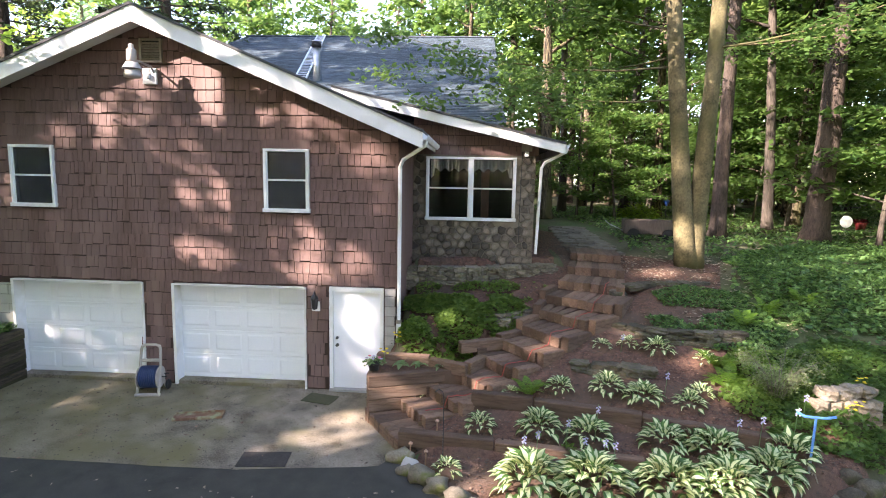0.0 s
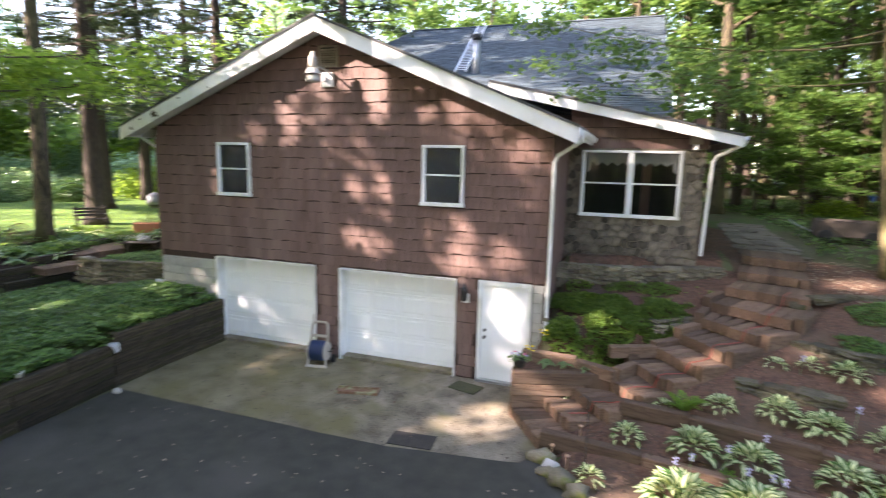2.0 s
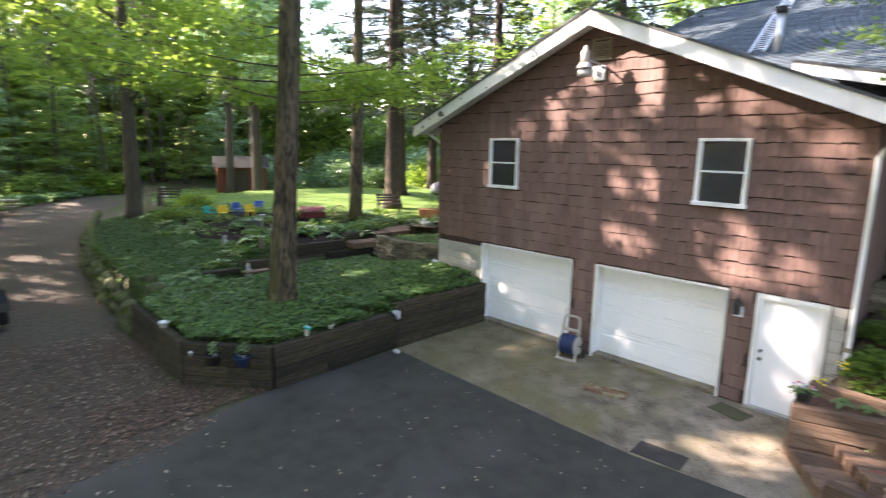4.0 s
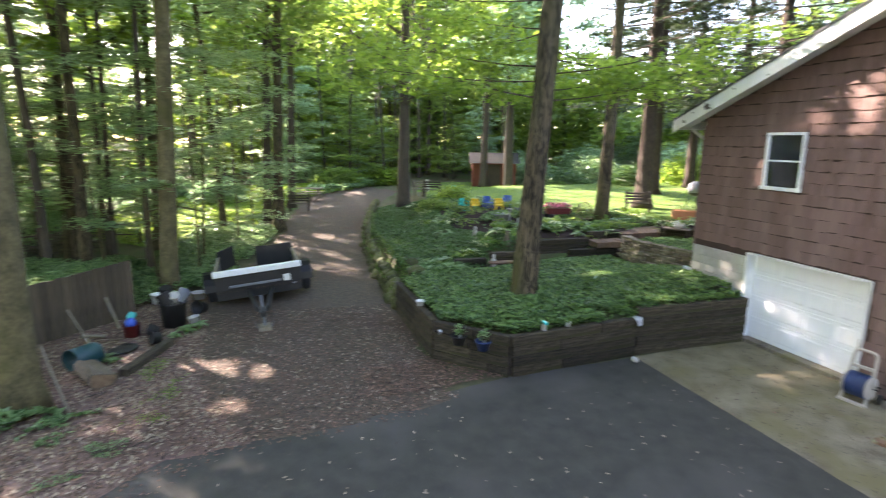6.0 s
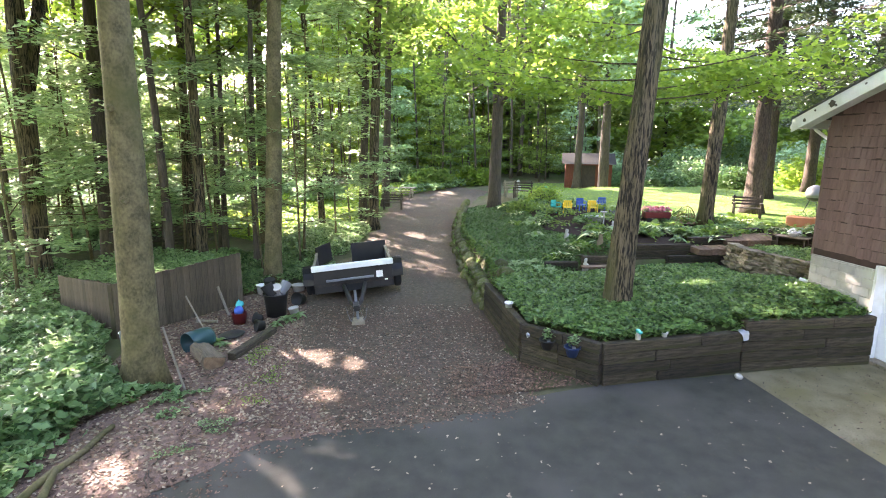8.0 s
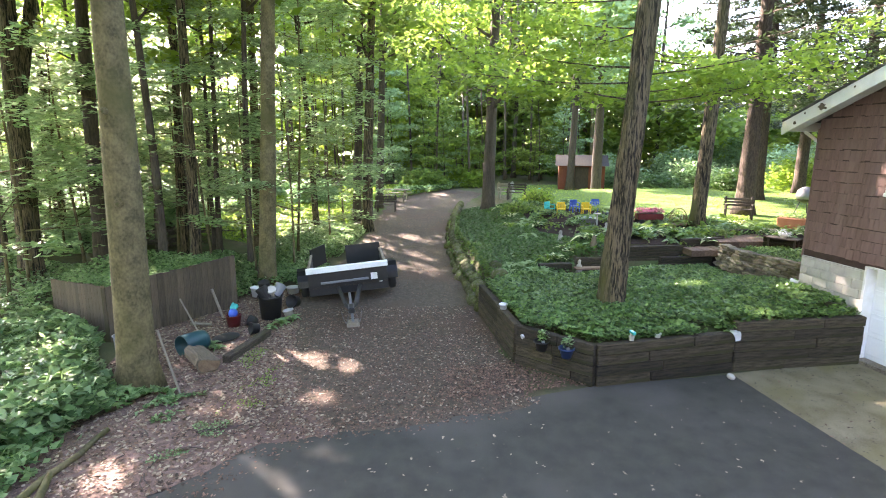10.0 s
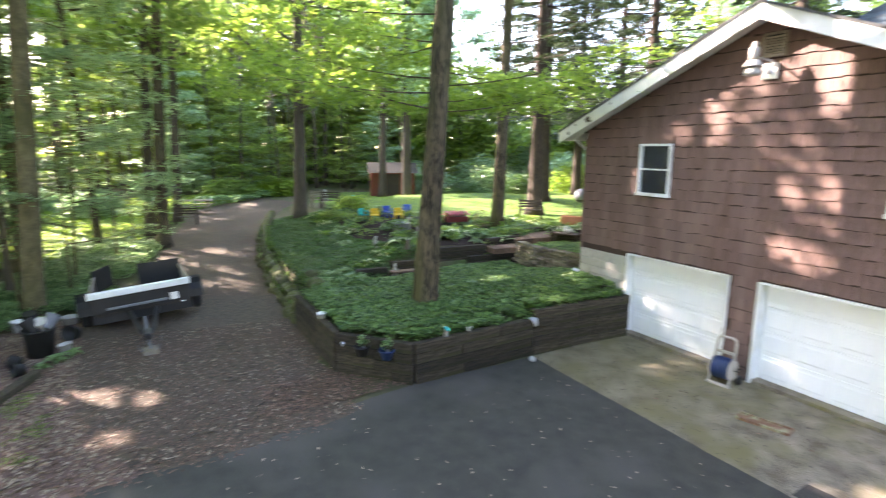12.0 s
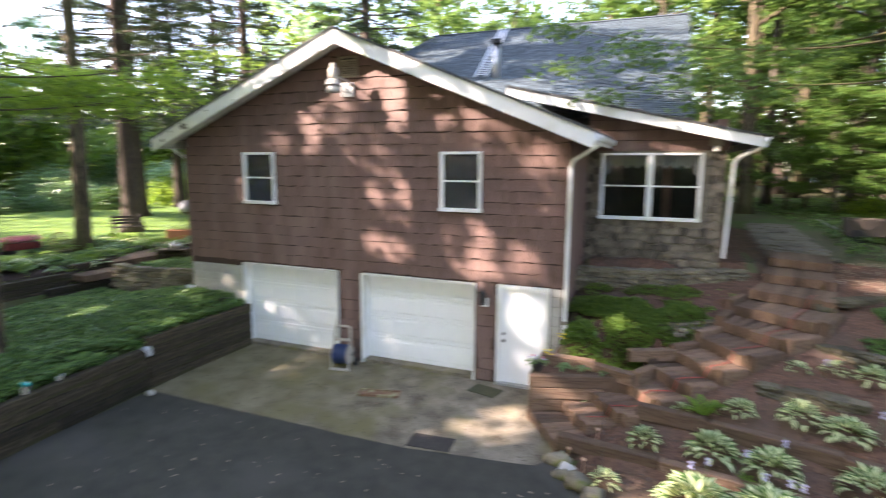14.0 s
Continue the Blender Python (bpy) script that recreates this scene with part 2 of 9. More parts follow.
M["herb"] = leaf_mat("broad_herb_leaf", (0.035, 0.10, 0.03), (0.24, 0.37, 0.17), 0.45, 0.30)
M["fern"] = leaf_mat("fern_leaf", (0.07, 0.16, 0.02), (0.13, 0.24, 0.03), 0.45)
M["hosta"] = leaf_mat("hosta_green", (0.045, 0.12, 0.03), (0.08, 0.17, 0.045), 0.3, 0.35)
M["hosta_edge"] = leaf_mat("hosta_cream_stripe", (0.50, 0.54, 0.28), (0.64, 0.67, 0.42), 0.3, 0.4)
M["dry_leaf"] = mat("fallen_leaf", (0.055, 0.029, 0.019), (0.20, 0.118, 0.080), 8, 0.8, 0.2, 40, island=True, vary=0.8)
M["pale_leaf"] = mat("pale_fallen_leaf", (0.19, 0.145, 0.10), (0.34, 0.265, 0.19), 8, 0.7, 0.2, 40, island=True, vary=0.4)
M["black"] = mat("black_enamel", (0.012, 0.013, 0.014), (0.025, 0.026, 0.028), 4, 0.35, 0.1, 60)
M["black_matt"] = mat("black_plastic", (0.009, 0.009, 0.009), (0.018, 0.018, 0.018), 4, 0.6, 0.15, 60)
M["rubber"] = mat("tyre_rubber", (0.012, 0.012, 0.012), (0.025, 0.025, 0.025), 6, 0.85, 0.3, 80)
M["steel"] = mat("galvanised_steel", (0.35, 0.36, 0.37), (0.52, 0.53, 0.54), 6, 0.4, 0.1, 60, metal=0.8)
M["chain"] = mat("dull_steel_chain", (0.10, 0.09, 0.085), (0.22, 0.20, 0.19), 9, 0.55, 0.2, 60, metal=0.5)
M["alu"] = mat("aluminium", (0.55, 0.56, 0.57), (0.68, 0.69, 0.70), 4, 0.38, 0.05, 60, metal=0.7)
M["fence"] = mat("weathered_fence_board", (0.044, 0.034, 0.022), (0.120, 0.092, 0.061), 4, 0.92, 0.7, 40, stretch=(8, 8, 0.7), vary=0.25, c3=(0.060, 0.056, 0.026), big=0.5)
M["wood"] = mat("grey_weathered_wood", (0.17, 0.14, 0.105), (0.30, 0.26, 0.20), 4, 0.9, 0.5, 40, stretch=(6, 6, 1), vary=0.2)
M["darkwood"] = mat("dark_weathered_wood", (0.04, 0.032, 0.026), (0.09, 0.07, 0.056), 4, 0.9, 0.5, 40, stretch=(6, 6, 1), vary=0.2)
M["terracotta"] = mat("terracotta", (0.32, 0.12, 0.06), (0.42, 0.18, 0.10), 6, 0.85, 0.2, 60)
M["glass"] = glass_mat("window_glass")
def screen_mat(name, weave):
    """Fine dark insect screen that lets part of the light through."""
    m = bpy.data.materials.new(name)
    m.use_nodes = True
    n, l = m.node_tree.nodes, m.node_tree.links
    t, mx = n.new("ShaderNodeBsdfTransparent"), n.new("ShaderNodeMixShader")
    n["Principled BSDF"].inputs["Base Color"].default_value = (0.035, 0.04, 0.045, 1)
    n["Principled BSDF"].inputs["Roughness"].default_value = 0.7
    mx.inputs[0].default_value = weave
    l.new(t.outputs[0], mx.inputs[1])
    l.new(n["Principled BSDF"].outputs[0], mx.inputs[2])
    l.new(mx.outputs[0], n["Material Output"].inputs["Surface"])
    return m


M["screen"] = screen_mat("insect_screen", 0.5)
M["glass_dark"] = glass_mat("screened_window_glass", (0.6, 0.66, 0.68), 1.2)


def plain(name, c, rough=0.5, metal=0.0):
    k = 0.86
    return mat(name, (c[0] * k, c[1] * k, c[2] * k), c, 5, rough, 0.1, 60, metal)


M["blue_plastic"] = plain("blue_plastic", (0.03, 0.10, 0.45))
M["yellow_plastic"] = plain("yellow_plastic", (0.75, 0.50, 0.03))
M["red_boards"] = mat("red_stained_boards", (0.12, 0.035, 0.022), (0.22, 0.07, 0.042), 4, 0.9, 0.4, 40, stretch=(6, 6, 1))
M["teal_plastic"] = plain("teal_plastic", (0.008, 0.055, 0.062), 0.4)
M["sawn"] = mat("sawn_log_end", (0.10, 0.06, 0.035), (0.22, 0.145, 0.085), 9, 0.9, 0.5, 60)
M["log_wood"] = mat("weathered_split_log", (0.055, 0.042, 0.029), (0.185, 0.145, 0.10), 5, 0.9, 0.8, 40, stretch=(1, 7, 7))
M["red_paint"] = plain("red_paint", (0.11, 0.012, 0.012), 0.5)
M["white_plastic"] = plain("white_plastic", (0.75, 0.75, 0.73), 0.45)
M["grey_plastic"] = plain("grey_plastic", (0.16, 0.17, 0.19), 0.5)
M["hose_blue"] = plain("blue_hose", (0.015, 0.035, 0.10), 0.35)
M["hose_red"] = plain("red_hose", (0.30, 0.05, 0.035), 0.5)
M["tan_plastic"] = plain("tan_plastic", (0.40, 0.36, 0.31), 0.5)
M["blue_paint"] = plain("blue_metal_paint", (0.10, 0.28, 0.65), 0.4)
M["cloth_white"] = plain("white_rag", (0.72, 0.72, 0.74), 0.9)
# near-black base colour carries the gloom of unlit rooms and hollows
M["dark_room"] = plain("unlit_dark_interior", (0.022, 0.025, 0.026), 0.9)
M["lace"] = plain("white_lace", (0.36, 0.36, 0.36), 0.9)
M["blind"] = plain("grey_window_blind", (0.065, 0.08, 0.095), 0.8)
M["brass"] = plain("brass", (0.45, 0.30, 0.10), 0.35, 0.9)
M["knob"] = plain("dark_bronze_knob", (0.09, 0.085, 0.08), 0.4, 0.7)
M["statue"] = plain("grey_cast_stone", (0.45, 0.43, 0.40), 0.9)
M["lilac"] = plain("lilac_flower", (0.55, 0.50, 0.70), 0.8)
# mulch colour lowered to carry the tree shade missing over this bed
M["garden_mulch"] = mat("shade_dark_garden_mulch", (0.015, 0.010, 0.010), (0.048, 0.031, 0.029), 12, 1.0, 1.0, 55, c3=(0.032, 0.022, 0.02), big=0.8, spec=0.1, bump_distance=0.02)
M["pink"] = plain("pink_flower", (0.75, 0.22, 0.30), 0.8)
M["yellow_flower"] = plain("yellow_flower", (0.85, 0.62, 0.03), 0.8)
M["edge_stone"] = mat("rounded_field_stone", (0.10, 0.085, 0.06), (0.25, 0.215, 0.16), 5, 0.9, 0.6, 50, vary=0.3, c3=(0.11, 0.12, 0.03), big=4)
M["green_glass"] = plain("teal_gazing_ball", (0.02, 0.45, 0.42), 0.1)
M["copper"] = plain("copper_fitting", (0.55, 0.34, 0.22), 0.4, 0.6)


# ---- the lie of the land ----
STAIR = [(-0.25, -1.95, 0.0), (0.1, -1.75, 0.2), (0.55, -1.5, 0.41), (1.0, -1.3, 0.62), (1.5, -1.05, 0.82), (1.95, -0.75, 1.02), (2.42, -0.45, 1.23), (2.9, -0.05, 1.43), (3.42, 0.5, 1.64), (3.87, 1.1, 1.85), (4.3, 1.9, 2.05), (4.65, 2.85, 2.26), (4.9, 3.9, 2.46)]
BED = [(-8.12, 0.3), (-8.12, -3.9), (-7.98, -5.95), (-9.0, -6.92), (-12.3, -6.95), (-21.0, -6.5), (-31.0, -4.6), (-36.0, 6.0), (-36.0, 60.0), (-9.6, 60.0), (-9.6, 0.3)]
BEDFRONT = [(-0.28, -1.3), (0.42, -2.45), (0.95, -3.4), (1.8, -4.15), (3.4, -4.5), (5.0, -4.3), (6.4, -3.5), (7.4, -2.95), (9.5, -2.6), (14.0, -3.2), (40.0, -9.0)]


def seg_gap(x, y, a, b):
    vx, vy = b[0] - a[0], b[1] - a[1]
    k = max(0.0, min(1.0, ((x - a[0]) * vx + (y - a[1]) * vy) / (vx * vx + vy * vy)))
    return math.hypot(x - a[0] - k * vx, y - a[1] - k * vy), k


def inside(x, y, poly):
    c = False
    for (x0, y0), (x1, y1) in zip(poly, poly[1:] + poly[:1]):
        if (y0 > y) != (y1 > y) and x < (x1 - x0) * (y - y0) / (y1 - y0) + x0:
            c = not c
    return c


def edge_gap(x, y, poly):
    """Distance to the outline: positive inside."""
    d = min(seg_gap(x, y, a, b)[0] for a, b in zip(poly, poly[1:] + poly[:1]))
    return d if inside(x, y, poly) else -d


def front_y(x):
    return lin(x, [p[0] for p in BEDFRONT], [p[1] for p in BEDFRONT])


HILL_POLY = BEDFRONT + [(120.0, -25.0), (120.0, 120.0), (-0.28, 120.0)]


def ground_z(x, y):
    z = 0.5 * sstep(-12, -40, x) * sstep(-30, -6, y) + 0.05 * noise.noise(Vector((x * 0.13, y * 0.13, 0))) * sstep(9, 18, math.hypot(x, y + 8))
    z += 0.35 * sstep(-18, -40, y) + 0.6 * sstep(20, 60, math.hypot(x, y))
    if x > -0.6 and y > -10:
        g = edge_gap(x, y, HILL_POLY)
        if g > -0.2:
            t1 = lin(x, [0.4, 1.9, 4.05, 6.2, 7.5, 10, 40], [-2.42, -2.60, -2.95, -3.15, -2.65, -2.2, -8.4])
            t2 = lin(x, [1.5, 2.55, 4.2, 5.9, 7.0, 8.0, 10, 40], [-1.72, -1.86, -2.22, -2.75, -2.4, -2.1, -1.7, -7.9])
            h = lin(y, [front_y(x), t1 - 0.12, t1 + 0.04, t2 - 0.12, t2 + 0.04, max(t2 + 0.75, -1.0), 0.6, 2.0, 3.5, 6, 20, 60], [0.03, 0.15, 0.35, 0.45, 0.71, 1.0, 1.55, 1.95, 2.25, 2.4, 2.5, 2.9])
            if x < 3.7:
                h = max(h, 1.5 + 0.9 * sstep(1.75, 2.25, y - 0.3 * x)) if y > 1.4 else min(h, 1.05 + 0.35 * (y + 0.8))
            h += 0.035 * noise.noise(Vector((x * 1.1, y * 1.1, 3)))
            best = min((seg_gap(x, y, a, b)[0], a[2] + (b[2] - a[2]) * seg_gap(x, y, a, b)[1]) for a, b in zip(STAIR, STAIR[1:]))
            h += (best[1] - 0.26 - h) * (1 - sstep(0.7, 1.15, best[0]))
            z += (h - z) * sstep(0.05, 0.3, g)
    elif x < -7.2 and y > -8:
        g = edge_gap(x, y, BED)
        if g > 0:
            near = lin(x, [-33, -25, -13, -9], [0.25, 0.5, 0.75, 0.84])
            h = near + (1.35 - near) * sstep(-5.5, -1.5, y) * sstep(-14.0, -14.6, x) + 0.3 * sstep(-3.5, 0.2, y) * sstep(-12, -9, x)
            top = lin(x, [-14.0, -13.3, -12.3, -11.2, -10.3, -9.65], [1.2, 0.75, 0.5, 0.7, 1.0, 1.2])
            h += 0.5 * sstep(top, top + 0.3, y) * sstep(-14.1, -13.5, x)
            z += (h - z) * sstep(0.0, 0.12, g)
    elif -9.7 < x <= -0.6 and y > 0.5:
        z = 0.0
    return z


def grid_lines(fine0, fine1, step, far):
    v = list(np.arange(fine0, fine1 + 1e-6, step))
    s, a = step, fine1
    while a < far:
        s *= 1.22
        a += s
        v.append(a)
    s, a = step, fine0
    while a > -far:
        s *= 1.22
        a -= s
        v.insert(0, a)
    return v


gx, gy = grid_lines(-13.5, 9.0, 0.22, 420.0), grid_lines(-8.5, 5.0, 0.22, 420.0)
gv = [(x, y, ground_z(x, y)) for y in gy for x in gx]
gf = [(j * len(gx) + i, j * len(gx) + i + 1, (j + 1) * len(gx) + i + 1, (j + 1) * len(gx) + i) for j in range(len(gy) - 1) for i in range(len(gx) - 1)]
ground = link_mesh("ground", raw_mesh("ground", gv, gf, True), M["forest"])
tagged(ground, "brown and mossy forest floor rising round the house", "ground", kind="structure")


def sheet(name, poly, material, lift, step, label, category, ragged=0.0, flat=False):
    """A surface that lies on the ground within an outline."""
    if flat:
        bm = bmesh.new()
        pts = []
        for (ax, ay), (bx, by) in zip(poly, poly[1:] + poly[:1]):
            n = max(1, int(math.hypot(bx - ax, by - ay) / 0.25))
            for k in range(n):
                x, y = ax + (bx - ax) * k / n, ay + (by - ay) * k / n
                w = ragged * noise.noise(Vector((x * 2.1, y * 2.1, 8)))
                pts.append(bm.verts.new((x + w, y + w, lift)))
        bmesh.ops.triangulate(bm, faces=[bm.faces.new(pts)])
        bmesh.ops.recalc_face_normals(bm, faces=bm.faces[:])
        return tagged(part(name, bm, material), label, category, kind="structure")
    xs, ys = [p[0] for p in poly], [p[1] for p in poly]
    nx, ny = int((max(xs) - min(xs)) / step) + 2, int((max(ys) - min(ys)) / step) + 2
    keep, verts, faces = {}, [], []

    def vert(i, j):
        if (i, j) in keep:
            return keep[i, j]
        x, y = min(xs) + (i - 0.5) * step, min(ys) + (j - 0.5) * step
        g = edge_gap(x, y, poly) + ragged * noise.noise(Vector((x * 1.3, y * 1.3, 5)))
        k = None
        if g > -0.71 * step:
            if g < 0.45 * step:
                e = 0.02
                nxg = (edge_gap(x + e, y, poly) - edge_gap(x - e, y, poly)) / (2 * e)
                nyg = (edge_gap(x, y + e, poly) - edge_gap(x, y - e, poly)) / (2 * e)
                x, y = x - g * nxg, y - g * nyg
            verts.append((x, y, (0.0 if flat else ground_z(x, y)) + lift))
            k = len(verts) - 1
        keep[i, j] = k
        return k

    for j in range(ny):
        for i in range(nx):
            q = [k for k in (vert(i, j), vert(i + 1, j), vert(i + 1, j + 1), vert(i, j + 1)) if k is not None]
            if len(q) > 2:
                faces.append(q)
    up = []
    for q in faces:
        n = sum(verts[a][0] * verts[b][1] - verts[b][0] * verts[a][1] for a, b in zip(q, q[1:] + q[:1]))
        if abs(n) > 1e-5:
            up.append(q if n > 0 else q[::-1])
    ob = link_mesh(name, raw_mesh(name, verts, up), material)
    return tagged(ob, label, category, kind="structure")


# moss creeps over one side of the concrete, dark spots lie all over it
nt_ = M["concrete"].node_tree
sp_, co_, ms_, nz_c = nt_.nodes.new("ShaderNodeSeparateXYZ"), nt_.nodes.new("ShaderNodeTexCoord"), nt_.nodes.new("ShaderNodeMapRange"), nt_.nodes.new("ShaderNodeTexNoise")
nz_c.inputs["Scale"].default_value, nz_c.inputs["Detail"].default_value = 0.9, 6
nt_.links.new(co_.outputs["Object"], sp_.inputs[0])
nt_.links.new(co_.outputs["Object"], nz_c.inputs["Vector"])
ad_ = nt_.nodes.new("ShaderNodeMath")
ad_.operation = "MULTIPLY_ADD"
ad_.inputs[1].default_value = -7.0
nt_.links.new(nz_c.outputs["Fac"], ad_.inputs[0])
nt_.links.new(sp_.outputs["X"], ad_.inputs[2])
ms_.inputs["From Min"].default_value, ms_.inputs["From Max"].default_value = -5.3, -8.6
ms_.inputs["To Min"].default_value, ms_.inputs["To Max"].default_value = 0.0, 0.6
nt_.links.new(ad_.outputs[0], ms_.inputs["Value"])
mx_ = nt_.nodes.new("ShaderNodeMix")
mx_.data_type = "RGBA"
pb_ = nt_.nodes["Principled BSDF"]
nt_.links.new(pb_.inputs["Base Color"].links[0].from_socket, mx_.inputs["A"])
mx_.inputs["B"].default_value = (0.13, 0.112, 0.05, 1)
nt_.links.new(ms_.outputs[0], mx_.inputs["Factor"])
nt_.links.new(mx_.outputs["Result"], pb_.inputs["Base Color"])
CONCRETE = [(-7.95, 0.02), (-7.72, -3.1), (-1.9, -3.14), (0.15, -2.85), (0.42, -2.45), (-0.28, -1.3), (-0.28, 0.02)]
ASPHALT = [(-7.72, -2.6), (-1.9, -2.6), (0.1, -2.5), (0.42, -2.45), (0.95, -3.4), (1.8, -4.15), (3.4, -4.5), (5.0, -4.3), (6.4, -3.5), (7.4, -2.95), (9.5, -2.6), (14.0, -3.2), (30.0, -7.0), (30.0, -20.0), (6.0, -19.0), (-2.5, -15.2), (-5.25, -13.5), (-6.0, -13.0), (-6.6, -12.0), (-6.78, -10.6), (-7.0, -9.0), (-7.3, -7.6), (-7.6, -6.1)]
DRIVE = [(-6.9, -12.2), (-6.6, -10.6), (-7.0, -7.5), (-8.9, -7.35), (-12.3, -7.35), (-20.5, -6.9), (-27.0, -5.6), (-33.0, -3.7), (-39.0, -1.0), (-43.0, -3.0), (-36.0, -8.0), (-29.0, -9.4), (-20.0, -10.9), (-15.0, -12.6), (-12.4, -12.6), (-9.0, -13.2)]
LITTER = [(-5.0, -13.7), (-6.4, -12.2), (-6.5, -11.0), (-9.0, -12.0), (-12.5, -12.2), (-15.3, -12.4), (-15.8, -14.5), (-12.0, -15.8), (-9.2, -15.8), (-6.8, -15.6), (-4.0, -16.2)]
LAWN = [(-19.5, 3.2), (-24.0, 0.4), (-29.0, -1.6), (-36.0, -0.2), (-44.0, 2.0), (-46.0, 16.0), (-36.0, 34.0), (-14.0, 34.0), (-14.0, 10.0)]
LAWN2 = [(-20.0, -12.4), (-27.0, -11.0), (-36.0, -8.6), (-41.0, -4.0), (-46.0, -6.0), (-44.0, -14.0), (-36.0, -19.0), (-26.0, -18.5)]
MULCH = [(-0.1, -1.3), (0.5, -2.45), (1.0, -3.35), (1.85, -4.08), (3.4, -4.42), (5.0, -4.22), (6.4, -3.42), (7.2, -2.95), (7.2, -1.5), (6.6, 0.6), (7.8, 3.6), (5.6, 4.6), (5.6, 7.5), (3.2, 12.0), (-0.02, 2.75)]
GARDEN = [(-15.0, -2.2), (-19.0, -3.4), (-24.5, -2.6), (-28.0, -1.9), (-24.0, 0.6), (-19.4, 3.4), (-15.5, 6.0), (-13.6, 4.0), (-13.8, 0.5)]
sheet("asphalt_driveway", ASPHALT, M["asphalt"], 0.012, 0.5, "dark sealed asphalt driveway strewn with leaves", "driveway", 0.05, flat=True)
sheet("concrete_apron", CONCRETE, M["concrete"], 0.02, 0.3, "stained mossy concrete apron before the garage", "pavement", 0.02, flat=True)
sheet("gravel_drive", DRIVE, M["gravel"], 0.014, 0.4, "brown gravel drive covered with fallen leaves", "drive", 0.25)
sheet("leaf_litter_verge", LITTER, M["litter"], 0.021, 0.3, "reddish brown dead leaves beside the drive", "leaf litter", 0.2)
sheet("lawn", LAWN, M["grass"], 0.03, 0.8, "bright mown green lawn behind the garden", "lawn", 0.4)
sheet("woodland_lawn", LAWN2, M["grass"], 0.03, 0.8, "green grass clearing under the trees", "lawn", 0.6)
sheet("mulch_slope", MULCH, M["mulch"], 0.03, 0.22, "reddish bark mulch on the terraced slope", "mulch", 0.1)
sheet("garden_mulch", GARDEN, M["garden_mulch"], 0.03, 0.4, "bark mulch of the garden bed, darkened in place of shade", "mulch", 0.2)

# ---- the house ----
GX0, GX1, EAVE, RIDGE, RX = -9.65, 0.0, 5.17, 7.37, -4.85
SLOPE = (RIDGE - EAVE) / (0.53 - RX)
STONE_Y = 2.8
house = empty("house", (0, 0, 0), "brown shingled house with white gable trim and grey roof", "house")


def wall_boxes(bm, x0, x1, z0, z1, y0, y1, holes):
    """A wall in one piece with openings that go through it."""
    xs = sorted({x0, x1, *(h[0] for h in holes), *(h[1] for h in holes)})
    zs = sorted({z0, z1, *(min(max(v, z0), z1) for h in holes for v in h[2:])})
    vs, fs = {}, []
    for a, b in zip(xs, xs[1:]):
        for c, d in zip(zs, zs[1:]):
            if not any(h[0] < (a + b) / 2 < h[1] and h[2] < (c + d) / 2 < h[3] for h in holes):
                fs.append(bm.faces.new([vs.setdefault(k, None) or vs.update({k: bm.verts.new((k[0], y0, k[1]))}) or vs[k] for k in ((a, c), (b, c), (b, d), (a, d))]))
    got = bmesh.ops.extrude_face_region(bm, geom=fs)["geom"]
    for e in got:
        if isinstance(e, bmesh.types.BMVert):
            e.co.y = y1
    bmesh.ops.recalc_face_normals(bm, faces=bm.faces[:])
    return bm


G1, G2 = (-7.95, -5.20, 0.0, 2.13), (-4.55, -1.83, 0.0, 2.13)
DOOR = (-1.33, -0.24, 0.0, 2.16)
W1, W2 = (-7.78, -6.87, 3.65, 4.85), (-2.61, -1.71, 3.65, 4.85)
SW = (0.32, 2.49, 3.37, 4.87)
bm = wall_boxes(bmesh.new(), GX0, GX1, 0.0, 5.3, 0.03, 0.3, [G1, G2, DOOR, W1, W2])
v = [bm.verts.new(p) for p in ((GX0, 0.03, 5.3), (GX1, 0.03, 5.3), (RX, 0.03, 7.28), (GX0, 0.3, 5.3), (GX1, 0.3, 5.3), (RX, 0.3, 7.28))]
for f in ((0, 1, 2), (5, 4, 3), (0, 3, 4, 1), (1, 4, 5, 2), (2, 5, 3, 0)):
    bm.faces.new([v[i] for i in f])
part("front_wall", bm, M["wallback"], house, "sheathing darkened for shadow gaps behind brown shingles")
part("side_wall", nb(-0.24, -0.0, 0.3, 12.0, 0.0, 5.25), M["shingle"], house, "brown shingled side wall")
part("side_wall", nb(GX0, GX0 + 0.24, 0.3, 12.0, 0.0, 5.25), M["shingle"], house, "brown shingled side wall")
part("back_wall", nb(GX0, 2.9, 11.7, 12.0, 0.0, 5.1), M["shingle"], house, "brown shingled back wall")
part("inner_wall", nb(GX0 + 0.24, -0.24, 2.2, 2.35, 0.0, 5.2), M["dark_room"], house, "interior partition coloured dark like an unlit room")
part("upper_floor", nb(GX0 + 0.24, -0.24, 0.3, 2.2, 2.35, 2.55), M["dark_room"], house, "floor between the storeys coloured dark like an unlit room")


# roof of the garage wing: two slabs, white bargeboards, soffits
def slab(bm, x0, z0, x1, z1, y0, y1, t):
    q = []
    for y in (y0, y1):
        q += [bm.verts.new((x0, y, z0)), bm.verts.new((x1, y, z1)), bm.verts.new((x1, y, z1 - t)), bm.verts.new((x0, y, z0 - t))]
    for f in ((3, 2, 1, 0), (4, 5, 6, 7), (0, 1, 5, 4), (1, 2, 6, 5), (2, 3, 7, 6), (3, 0, 4, 7)):
        bm.faces.new([q[i] for i in f])
    return bm


